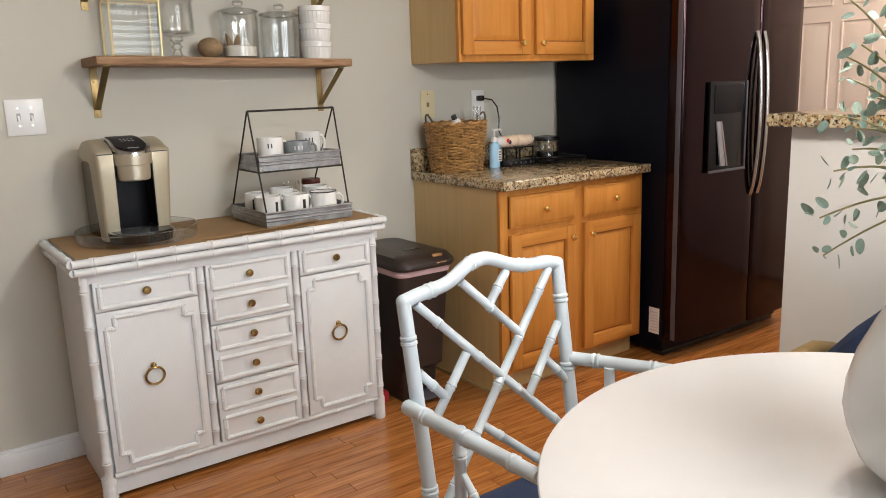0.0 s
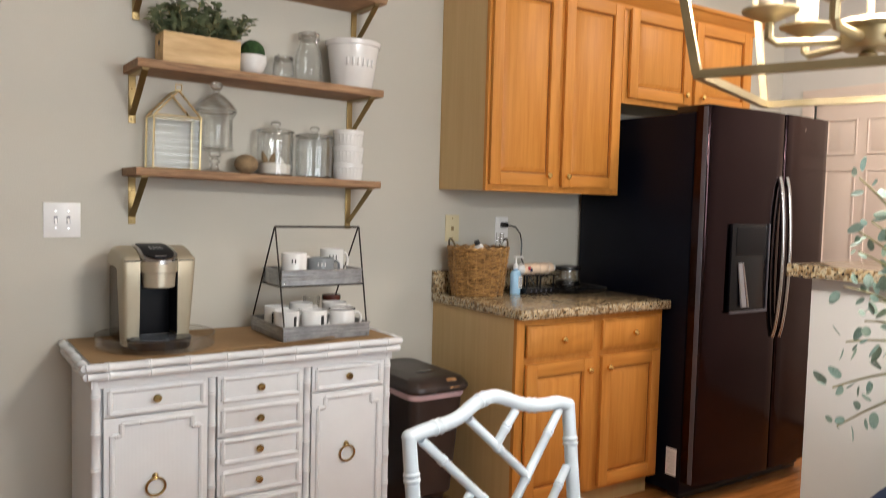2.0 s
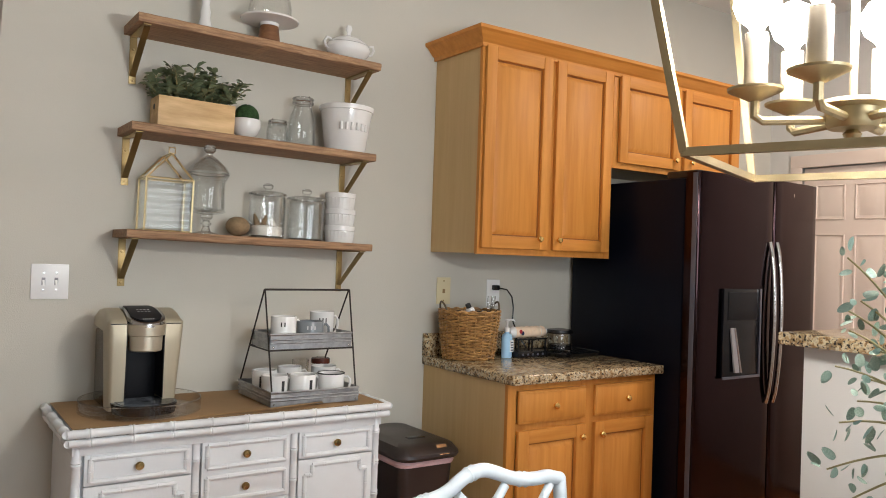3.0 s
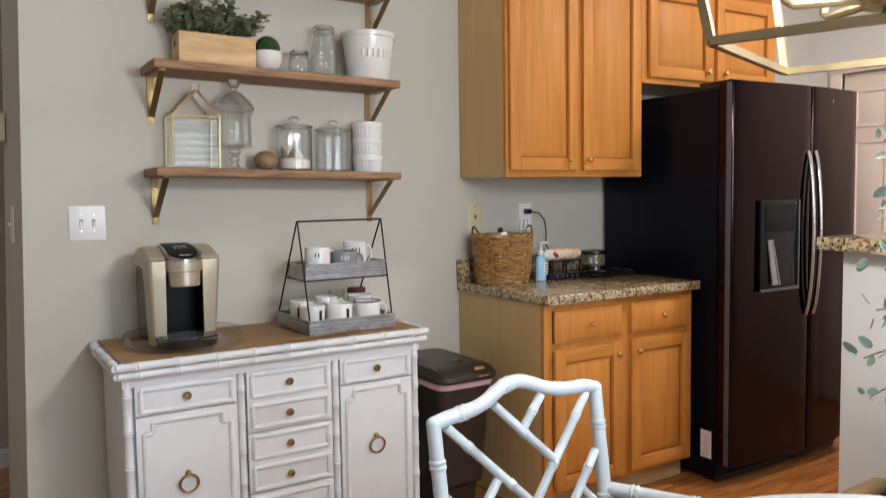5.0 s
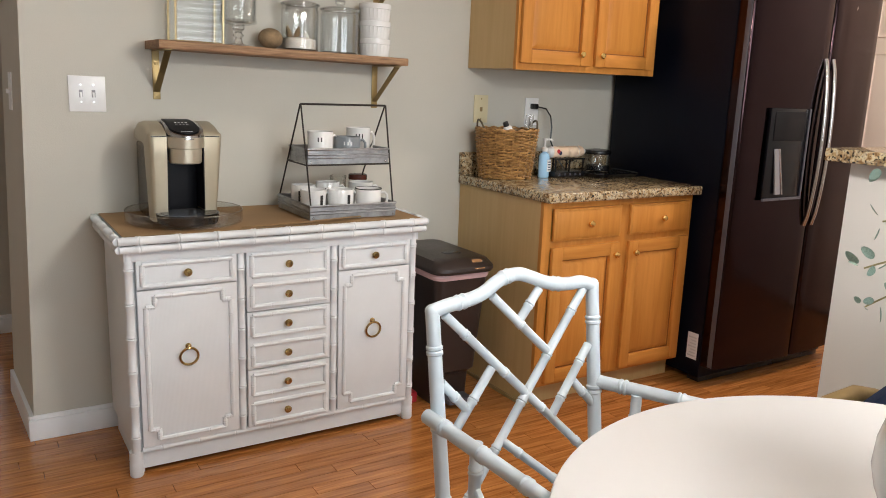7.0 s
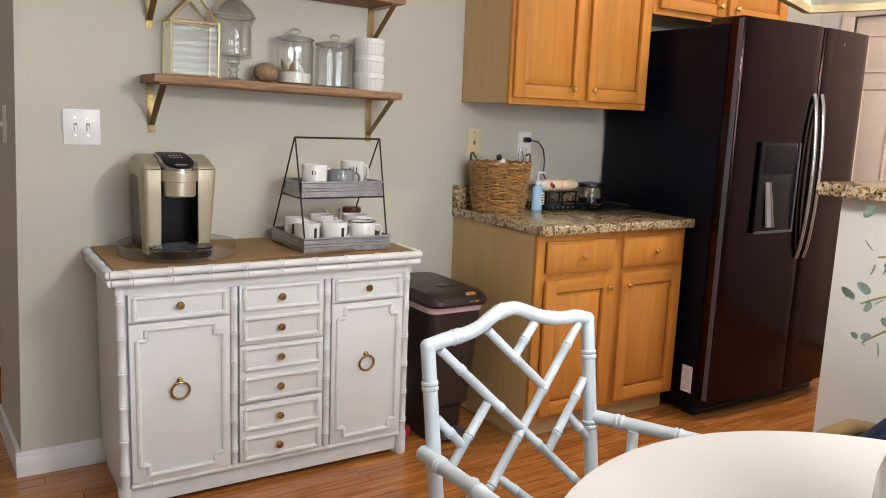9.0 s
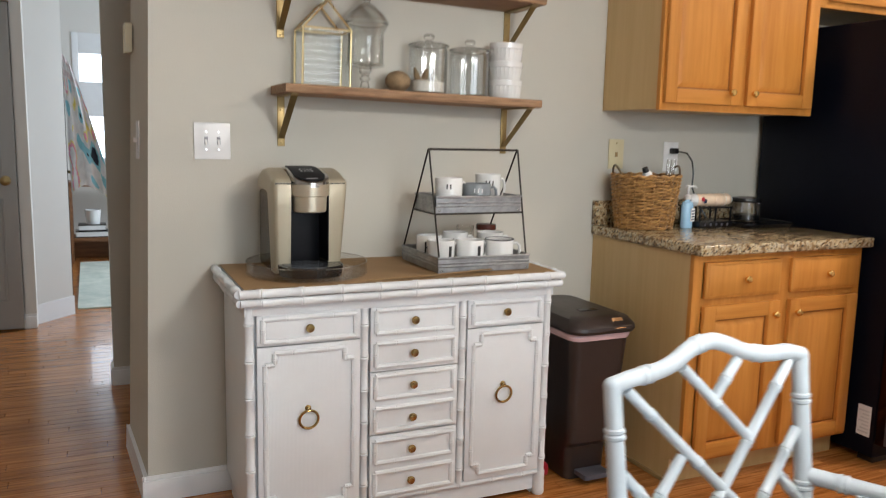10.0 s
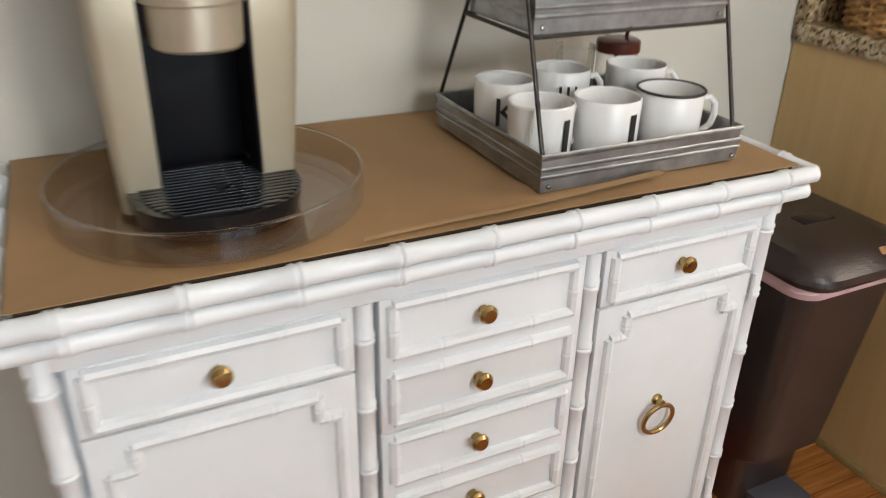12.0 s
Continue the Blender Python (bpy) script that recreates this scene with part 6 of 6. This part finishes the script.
crest = [LT, (1.010, 1.360, 0.913), (1.042, 1.36, 0.917), (1.075, 1.361, 0.922), (1.104, 1.362, 0.932), (1.130, 1.364, 0.947), (1.155, 1.365, 0.957), (1.190, 1.366, 0.960), (1.222, 1.365, 0.951), (1.255, 1.364, 0.938), (1.292, 1.362, 0.929), (1.33, 1.361, 0.926), (1.365, 1.361, 0.926), RT]
b = B()
pts = [Vector(p) for p in crest]
fine = []
for i in range(len(pts) - 1):
    p0, p1, p2, p3 = pts[max(i - 1, 0)], pts[i], pts[i + 1], pts[min(i + 2, len(pts) - 1)]
    for k in range(5):
        t = k / 5
        fine.append(0.5 * ((2 * p1) + (p2 - p0) * t + (2 * p0 - 5 * p1 + 4 * p2 - p3) * t * t + (3 * p1 - p0 - 3 * p2 + p3) * t ** 3))
fine.append(pts[-1])
rad = [R1 * (1.16 if i % 20 in (9, 11) and i > 5 else 1.0) for i in range(len(fine))]
sweep(b, fine, rad, 12)
part("crest_rail", b, M_CHAIR, ch)
for p in (LT, RT):
    b = B()
    bmesh.ops.create_uvsphere(b, u_segments=14, v_segments=10, radius=R1 * 1.02)
    bmesh.ops.translate(b, verts=b.verts, vec=p)
    part("corner_joint", b, M_CHAIR, ch)
by = lambda z: 1.36 - 0.143 * (0.92 - z)


def lattice(x0, z0, x1, z1, n):
    b = B()
    bamboo(b, (x0, by(z0), z0), (x1, by(z1), z1), R2, n, 10)
    part("lattice_bar", b, M_CHAIR, ch)


for x0, z0, x1, z1, n in ((1.003, 0.896, 1.385, 0.524, 4), (1.37, 0.91, 1.008, 0.464, 5), (1.121, 0.921, 1.262, 0.786, 1), (1.245, 0.924, 1.188, 0.86, 1), (0.99, 0.76, 1.051, 0.692, 1), (1.114, 0.772, 1.016, 0.654, 1), (1.382, 0.784, 1.271, 0.641, 2), (1.332, 0.71, 1.389, 0.647, 1), (1.129, 0.616, 1.318, 0.460, 2)):
    lattice(x0, z0, x1, z1, n)
# arms, their posts, front legs and seat
for sx, tip, post in ((0.958, (0.974, 0.965, 0.690), (0.990, 1.205)), (1.402, (1.585, 0.985, 0.695), (1.440, 1.235))):
    b = B()
    a0 = (sx, by(0.69) + (0.008 if sx < 1.2 else 0.0), 0.696)
    bamboo(b, a0, tip, 0.0155, 3, 12, 0.0135)
    part("arm", b, M_CHAIR, ch)
    b = B()
    bamboo(b, (post[0], post[1], 0.688), (post[0], post[1], 0.46), 0.0125, 2, 10)
    part("arm_post", b, M_CHAIR, ch)
    b = B()
    bamboo(b, (post[0], post[1], 0.60), (post[0] + (0.01 if sx < 1.2 else -0.01), post[1] - 0.14, 0.455), 0.008, 2, 8)
    part("arm_brace", b, M_CHAIR, ch)
    b = B()
    fx = 0.988 if sx < 1.2 else 1.470
    bamboo(b, (fx, 0.895, 0.688), (fx, 0.895, 0.0), 0.0155, 5, 12, 0.013)
    part("front_leg", b, M_CHAIR, ch)
    b = B()
    bamboo(b, (fx, 0.895, 0.18), (fx, 1.29, 0.18), 0.010, 3, 10)
    part("stretcher", b, M_CHAIR, ch)
b = B()
for p0, p1 in (((0.985, 1.288, 0.437), (1.396, 1.288, 0.437)), ((0.995, 0.895, 0.437), (1.455, 0.895, 0.437)), ((0.99, 0.895, 0.437), (0.985, 1.288, 0.437)), ((1.455, 0.895, 0.437), (1.396, 1.288, 0.437))):
    bamboo(b, p0, p1, 0.0145, 4, 12)
part("seat_frame", b, M_CHAIR, ch)
b = B()
frustum(b, [(1.0, 0.905, 0.432), (1.445, 0.905, 0.432), (1.395, 1.280, 0.432), (0.995, 1.280, 0.432)], [(1.0, 0.905, 0.442), (1.445, 0.905, 0.442), (1.395, 1.280, 0.442), (0.995, 1.280, 0.442)])
part("seat", b, M_CHAIR, ch)
b = B()
stack(b, [loop(b, 1.012, 1.405, 0.915, 1.268, 0.4425, 0.04), loop(b, 1.004, 1.412, 0.907, 1.276, 0.458, 0.045), loop(b, 1.006, 1.410, 0.909, 1.274, 0.480, 0.045), loop(b, 1.035, 1.38, 0.94, 1.245, 0.492, 0.04)])
part("seat_pad", b, M_NAVY, ch, "navy fabric seat pad")

VX, VY = 1.335, 0.505
VZ = TZ + 0.0005
b = B()
lathe(b, [(0, 0), (0.080, 0), (0.086, 0.003), (0.118, 0.035), (0.135, 0.075), (0.142, 0.105), (0.140, 0.14), (0.129, 0.185), (0.107, 0.235), (0.083, 0.28), (0.060, 0.325), (0.047, 0.36), (0.046, 0.385), (0.055, 0.405), (0.051, 0.405), (0.042, 0.385), (0.042, 0.36), (0.08, 0.28), (0.123, 0.185), (0.135, 0.105), (0.08, 0.01), (0, 0.008)], (VX, VY, VZ), 64)
solo("vase", b, M_CERAMIC, "large rounded white ceramic vase on the table", "vase", (VX, VY, VZ))
eu = thing("eucalyptus", "loose grey-green eucalyptus branches in the vase", "eucalyptus branches", (VX, VY, VZ + 0.02))
leaf = B()
ring = [leaf.verts.new((0.5 + 0.5 * math.cos(2 * math.pi * i / 12), 0.29 * math.sin(2 * math.pi * i / 12) * (1 - 0.15 * math.cos(2 * math.pi * i / 12)), 0.06 * abs(math.sin(2 * math.pi * i / 12)))) for i in range(12)]
mid = [leaf.verts.new((x, 0, 0.0)) for x in (0.3, 0.7)]
for i in range(12):
    jn = (i + 1) % 12
    m = mid[1] if math.cos(2 * math.pi * (i + 0.5) / 12) > 0 else mid[0]
    leaf.faces.new((ring[i], ring[jn], m))
leaf.faces.new((mid[0], mid[1], ring[3]))
leaf.faces.new((mid[1], mid[0], ring[9]))
leaf_mesh = finish(leaf, "leaf", M_EUCA, 60)
rg = random.Random(23)
view = Vector((0.94, 0.34, 0)).normalized()
left = Vector((-0.34, 0.94, 0))
stems = [(0.95, 0.0, 0.06), (1.04, 0.10, -0.04), (1.0, 0.15, -0.12), (0.90, 0.0, 0.24), (0.80, -0.2, 0.30), (0.85, 0.15, 0.10), (0.62, 0.1, 0.34), (0.40, -0.1, 0.52), (0.85, 0.35, 0.14), (0.9, -0.1, 0.28), (0.15, -0.3, 0.56), (-0.4, 0.2, 0.50), (-0.8, 0.0, 0.34), (-0.6, -0.4, 0.42), (0.3, 0.7, 0.30), (-0.1, -0.7, 0.30), (0.55, -0.5, 0.06), (0.98, -0.05, 0.17), (0.72, 0.25, 0.20), (0.88, -0.3, 0.38)]
for a, f, h in stems:
    reach = 0.185
    b = B()
    p0 = Vector((VX + left.x * a * 0.02, VY + left.y * a * 0.02, VZ + 0.05))
    p1 = Vector((VX, VY, VZ + 0.40)) + (left * a + view * f) * 0.030
    p3 = Vector((VX, VY, VZ + 0.40)) + (left * a + view * f) * reach + Vector((0, 0, h * 0.72))
    p2 = (p1 + p3) / 2 + Vector((0, 0, 0.05)) - (left * a + view * f) * 0.03
    line = []
    for k in range(13):
        t = k / 12
        line.append(p1 * (1 - t) ** 2 + p2 * 2 * t * (1 - t) + p3 * t * t)
    sweep(b, [p0, *line], [0.0028] * 2 + [0.0026 - 0.0014 * k / 12 for k in range(12)], 6)
    part("stem", b, M_STEM, eu)
    for k in range(3, 13):
        if rg.random() < 0.22:
            continue
        for s in (-1, 1):
            size = rg.uniform(0.018, 0.033) * (1.15 - 0.035 * k)
            d = (line[k] - line[k - 1]).normalized()
            side = (d.cross(Vector((rg.uniform(-1, 1), rg.uniform(-1, 1), rg.uniform(-0.3, 0.6)))).normalized() * s + d * 0.45).normalized()
            zax = side.cross(Vector((rg.uniform(-1, 1), rg.uniform(-1, 1), rg.uniform(-1, 1)))).normalized()
            yax = zax.cross(side)
            lf = new("leaf", leaf_mesh)
            lf.parent = eu
            m = Matrix((side, yax, zax)).transposed().to_4x4()
            off = side * 0.010
            lf.matrix_local = Matrix.Translation(line[k] + off - ORIGIN[eu.name]) @ m @ Matrix.Diagonal((size, size, size, 1))

# ---- lantern over the table ----
LC = Vector((1.39, 0.724, 0))
U, V = Vector((0.94, 0.342, 0)), Vector((0.342, -0.94, 0))
ln = thing("lantern_chandelier", "open brass lantern chandelier with six lit candle bulbs", "chandelier", (LC.x, LC.y, 2.98))


def square_bar(p0, p1, w):
    b = B()
    p0, p1 = Vector(p0), Vector(p1)
    d = (p1 - p0).normalized()
    s = d.cross(Vector((0, 0, 1)) if abs(d.z) < 0.9 else U).normalized()
    n = s.cross(d)
    q = [(s * i + n * j) * w / 2 for i, j in ((-1, -1), (1, -1), (1, 1), (-1, 1))]
    frustum(b, [p0 + o for o in q], [p1 + o for o in q])
    return b


LZ0, LZ1 = 1.567, 2.02
half = lambda z: 0.195 * (1 + 0.85 * (z - LZ0))
cor = lambda z, i: LC + U * half(z) * (-1, 1, 1, -1)[i] + V * half(z) * (-1, -1, 1, 1)[i] + Vector((0, 0, z))
for i in range(4):
    part("frame_bar", square_bar(cor(LZ0, i), cor(LZ1, i), 0.0125), M_GOLD, ln)
    for z in (LZ0, LZ1):
        part("frame_bar", square_bar(cor(z, i), cor(z, (i + 1) % 4), 0.0125), M_GOLD, ln)
    part("frame_bar", square_bar(cor(LZ1, i), LC + Vector((0, 0, 2.27)), 0.010), M_GOLD, ln)
b = B()
sweep(b, [LC + Vector((0, 0, 1.60)), LC + Vector((0, 0, 2.975))], 0.006, 8)
part("rod", b, M_GOLD, ln)
b = B()
lathe(b, [(0, 1.602), (0.010, 1.602), (0.014, 1.610), (0.008, 1.616), (0.034, 1.618), (0.040, 1.628), (0.040, 1.648), (0.052, 1.654), (0.050, 1.660), (0.010, 1.664), (0, 1.664)], (LC.x, LC.y, 0), 28)
part("hub", b, M_GOLD, ln)
b = B()
lathe(b, [(0, 2.96), (0.065, 2.96), (0.065, 2.985), (0, 2.985)], (LC.x, LC.y, 0), 28)
part("canopy", b, M_GOLD, ln)
tow = math.atan2(0.088 - LC.y, 0.194 - LC.x)
for k in range(6):
    a = tow - radians(18) + radians(60) * k
    d = Vector((math.cos(a), math.sin(a), 0))
    q = LC + d * 0.142
    b = B()
    sweep(b, [LC + d * 0.03 + Vector((0, 0, 1.632)), LC + d * 0.130 + Vector((0, 0, 1.632)), q + Vector((0, 0, 1.640)), q + Vector((0, 0, 1.668))], 0.0072, 8)
    arm = part("arm", b, M_GOLD, ln)
    b = B()
    lathe(b, [(0, 1.664), (0.010, 1.664), (0.042, 1.680), (0.043, 1.684), (0.012, 1.682), (0, 1.682)], (q.x, q.y, 0), 24)
    part("drip_pan", b, M_GOLD, arm)
    b = B()
    lathe(b, [(0, 1.682), (0.0180, 1.682), (0.0180, 1.772), (0.009, 1.774), (0, 1.774)], (q.x, q.y, 0), 20)
    part("candle_sleeve", b, M_SLEEVE, arm, "beige candle sleeve")
    b = B()
    lathe(b, [(0, 1.7745), (0.010, 1.776), (0.014, 1.784), (0.030, 1.798), (0.037, 1.816), (0.036, 1.832), (0.026, 1.850), (0.012, 1.858), (0, 1.860)], (q.x, q.y, 0), 20)
    part("bulb", b, M_BULB, arm, "glowing round bulb")

# ---- bench by the half wall ----
be = thing("bench", "low tan wooden bench against the half wall", "bench", (2.24, 0.75, 0))
b = B()
box(b, 2.04, 0.25, 0.41, 2.46, 1.30, 0.445, 0.008)
part("seat", b, M_TAN, be)
for x in (2.07, 2.43):
    for y in (0.29, 1.25):
        b = B()
        sweep(b, [(x, y, 0), (x, y, 0.411)], [0.016, 0.022], 10)
        part("leg", b, M_TAN, be)
b = B()
sweep(b, [(2.10, 1.22, 0.44), (2.12, 1.222, 0.50), (2.18, 1.222, 0.530), (2.30, 1.222, 0.536), (2.40, 1.222, 0.51), (2.43, 1.22, 0.44)], 0.026, 10)
part("arm", b, M_TAN, be, "curved tan wooden arm")
b = B()
rows = []
sec = [(1.165, 0.4465), (1.172, 0.475), (1.168, 0.505), (1.145, 0.560), (1.06, 0.665), (0.99, 0.735), (0.93, 0.775), (0.85, 0.79), (0.70, 0.785), (0.63, 0.74), (0.60, 0.60), (0.60, 0.4465)]
for x, k in ((2.13, 0.90), (2.15, 0.97), (2.20, 1.0), (2.34, 1.0), (2.40, 0.97), (2.42, 0.9)):
    rows.append([b.verts.new((x, 0.90 + (y - 0.90) * k, 0.4465 + (z - 0.4465) * k)) for y, z in sec])
stack(b, rows)
solo("cushion", b, M_NAVY, "plump navy fabric cushion on the bench", "cushion", (2.27, 0.9, 0.4465))

# ---- hall and far room ----
dr = thing("hall_door", "grey panelled hall door with a brass knob, closed", "door", (-0.6, 5.93, 0))
b = B()
box(b, -0.985, 5.93, 0.012, -0.205, 5.965, 2.05, 0.003)
part("leaf", b, M_GREYDOOR, dr)
for xa, xb in ((-0.90, -0.635), (-0.555, -0.29)):
    for za, zb in ((0.2, 0.85), (1.0, 1.9)):
        b = B()
        sweep(b, [(xa, 5.929, za), (xb, 5.929, za), (xb, 5.929, zb), (xa, 5.929, zb)], 0.008, 6, True)
        part("panel", b, M_GREYDOOR, dr)
b = B()
turned(b, [(0, 0), (0.030, 0), (0.030, 0.004), (0.012, 0.010), (0.012, 0.030), (0.028, 0.042), (0.028, 0.058), (0.015, 0.068), (0, 0.069)], (-0.265, 5.930, 0.965), (0, -1, 0), 18)
part("knob", b, M_BRASS, dr, "round brass door knob")
rug = B()
stack(rug, [loop(rug, 0.10, 1.9, 6.45, 8.60, 0.0005, 0.01), loop(rug, 0.10, 1.9, 6.45, 8.60, 0.010, 0.01)])
solo("rug", rug, M_RUG, "pale green and cream patterned rug in the far room", "rug", (1.0, 7.5, 0))
fd = thing("open_door", "dark open door with a brass knob, seen nearly edge-on", "door", (0.03, 6.9, 0))
b = B()
frustum(b, [(0.035, 6.72, 0.012), (0.070, 6.72, 0.012), (0.030, 7.50, 0.012), (-0.005, 7.50, 0.012)], [(0.035, 6.72, 1.80), (0.070, 6.72, 1.80), (0.030, 7.50, 1.80), (-0.005, 7.50, 1.80)])
part("leaf", b, M_BLACK, fd)
b = B()
turned(b, [(0, 0), (0.012, 0), (0.012, 0.02), (0.028, 0.03), (0.028, 0.045), (0, 0.055)], (0.071, 6.80, 0.975), (1, -0.4, 0), 16)
part("knob", b, M_BRASS, fd, "round brass door knob")
cols = [(0.82, 0.81, 0.82), (0.30, 0.62, 0.72), (0.84, 0.74, 0.22), (0.80, 0.34, 0.48), (0.03, 0.03, 0.05), (0.74, 0.64, 0.66)]
gm = thing("robe", "bright patterned robe hanging from the open door", "robe", (0.18, 6.75, 0.85))
cm_ = [mat("robe_cloth", c, 0.9, 0, 0.15, 12, 0.6, 200) for c in cols]
b = B()
n, mrow = 60, 84
g = {}
for i in range(n + 1):
    for jn in range(mrow + 1):
        u, v = i / n, jn / mrow
        wdt = 0.06 + 0.24 * v ** 0.9
        z = 1.83 - 1.0 * v - 0.10 * u * (1 - v) + 0.05 * math.sin(5 * u) * v
        x = 0.065 + wdt * u + 0.05 * v * 0.5
        g[i, jn] = b.verts.new((x, 6.70 + 0.03 * math.sin(u * 15 + v * 3) * (0.3 + v) , z))
for i in range(n):
    for jn in range(mrow):
        f = b.faces.new((g[i, jn], g[i + 1, jn], g[i + 1, jn + 1], g[i, jn + 1]))
        q = noise.noise(Vector((i * 0.075, jn * 0.060, 4.0)))
        f.material_index = 4 if q < -0.42 else 1 if q < -0.20 else 0 if q < 0.20 else 2 if q < 0.27 else 3 if q < 0.42 else 0
        if jn < 14:
            f.material_index = 5 if jn % 9 < 4 else 0
r = bmesh.ops.extrude_face_region(b, geom=list(b.faces))
bmesh.ops.translate(b, verts=[v for v in r["geom"] if isinstance(v, bmesh.types.BMVert)], vec=(0, 0.006, 0))
part("cloth", b, cm_, gm)
co = thing("console_table", "dark brown wooden console with an open lower shelf", "console", (0.35, 8.75, 0))
for nm, args in (("top", (0.0, 8.62, 0.74, 1.1, 9.0, 0.78)), ("shelf", (0.03, 8.64, 0.20, 1.07, 8.98, 0.24)), ("leg", (0.0, 8.62, 0, 0.05, 8.67, 0.74)), ("leg", (1.05, 8.62, 0, 1.1, 8.67, 0.74)), ("leg", (0.0, 8.95, 0, 0.05, 9.0, 0.74)), ("leg", (1.05, 8.95, 0, 1.1, 9.0, 0.74)), ("back_panel", (0.05, 8.96, 0.0, 1.05, 8.98, 0.19))):
    b = B()
    box(b, *args, 0.004)
    part(nm, b, M_FARWOOD, co)
for z, w in ((0.241, 0.15), (0.305, 0.125)):
    bk2 = thing("book", "thick dark book lying on the console shelf", "book", (0.22, 8.75, z), "stacked books")
    b = B()
    box(b, 0.22 - w, 8.66, z, 0.22 + w, 8.86, z + 0.008, 0.002)
    box(b, 0.22 - w, 8.66, z + 0.052, 0.22 + w, 8.86, z + 0.060, 0.002)
    part("cover", b, M_BLACK, bk2)
    b = B()
    box(b, 0.22 - w + 0.006, 8.664, z + 0.0082, 0.22 + w - 0.006, 8.855, z + 0.0518)
    part("pages", b, M_PLATE, bk2)
b = B()
lathe(b, [(0, 0), (0.06, 0), (0.075, 0.14), (0.07, 0.14), (0.055, 0.01), (0, 0.01)], (0.23, 8.75, 0.3655), 24)
solo("planter", b, M_CERAMIC, "small white ceramic planter on the books", "planter", (0.23, 8.75, 0.3655))
wd = thing("window_1", "white framed window in the far room", "window", (0.9, 9.2, 0.95), kind="structure")
for args in ((0.1, 9.19, 0.95, 0.16, 9.26, 2.25), (1.64, 9.19, 0.95, 1.7, 9.26, 2.25), (0.16, 9.19, 0.95, 1.64, 9.26, 1.0), (0.16, 9.19, 2.045, 1.64, 9.26, 2.25), (0.16, 9.2, 1.57, 1.64, 9.25, 1.62), (0.87, 9.2, 1.0, 0.93, 9.25, 2.2)):
    b = B()
    box(b, *args, 0.003)
    part("window_frame", b, M_TRIM, wd)
w = B()
box(w, 0.10, 9.165, 1.42, 1.70, 9.175, 1.765, 0.002)
part("shade", w, M_TRIM, wd, "white shade drawn half-way")
# fixture out of view, added where the hall fill hangs
solo("ceiling_light", lathe(B(), [(0, 2.942), (0.17, 2.945), (0.19, 2.955), (0.20, 2.99), (0, 2.995)], (-0.75, 4.6, 0), 32), M_PLATE, "unseen round white ceiling light added for the hall fill lamp", "ceiling light", (-0.75, 4.6, 2.935))
# unseen fixture, added to go with the kitchen fill
cl = solo("ceiling_light", lathe(B(), [(0, 2.942), (0.17, 2.945), (0.19, 2.955), (0.20, 2.99), (0, 2.995)], (3.95, 1.4, 0), 32), M_PLATE, "unseen round white ceiling light added for the kitchen fill lamp", "ceiling light", (3.95, 1.4, 2.935))


# ---- floor ----
w = B()
box(w, -2.6, -2.94, -0.12, 5.04, 9.34, -0.012)
floor = structure("floor", w, M_FLOORGAP, "glossy reddish-brown oak strip floor", "floor")
rnd = random.Random(5)
PW = 0.0572
near, rest = [], []
y = -2.8
row = 0
while y < 9.2:
    x = -2.5 - rnd.random() * 0.9
    while x < 4.9:
        ln = rnd.choice((0.45, 0.6, 0.75, 0.9, 1.05))
        x1 = min(x + ln, 4.9)
        keep = x1 > -2.45
        if keep:
            xs = max(x, -2.46)
            (near if (0.0 < xs < 2.9 and 1.05 < y < 2.72 and ln > 0.44) else rest).append((xs, y, x1))
        x += ln
    y += PW
    row += 1
extra = near[300:]
near = near[:300]


def plank_verts(x0, y0, x1):
    c = 0.0012
    zt, zs = -0.0002, -0.011
    return [(x0 + 0.0006, y0 + 0.0006, zs), (x1 - 0.0006, y0 + 0.0006, zs), (x1 - 0.0006, y0 + PW - 0.0006, zs), (x0 + 0.0006, y0 + PW - 0.0006, zs),
            (x0 + c, y0 + c, zt), (x1 - c, y0 + c, zt), (x1 - c, y0 + PW - c, zt), (x0 + c, y0 + PW - c, zt)]


PF = [(4, 5, 6, 7), (0, 1, 5, 4), (1, 2, 6, 5), (2, 3, 7, 6), (3, 0, 4, 7)]
meshes = {}
for xs, y0, x1 in near:
    key = round(x1 - xs, 3)
    if key not in meshes:
        me = bpy.data.meshes.new("floor_plank")
        me.from_pydata(plank_verts(0, 0, x1 - xs), [], PF)
        me.materials.append(M_FLOOR)
        meshes[key] = me
    ob = new("floor_plank", meshes[key])
    ob.location = (xs, y0, 0)
    ob.parent = floor
vs, fs = [], []
for xs, y0, x1 in rest + extra:
    o = len(vs)
    vs += plank_verts(xs, y0, x1)
    fs += [tuple(o + i for i in f) for f in PF]
me = bpy.data.meshes.new("floor_planks")
me.from_pydata(vs, [], fs)
me.materials.append(M_FLOOR)
ob = new("floor_planks", me)
ob.parent = floor
tagged(ob, kind="stuff")
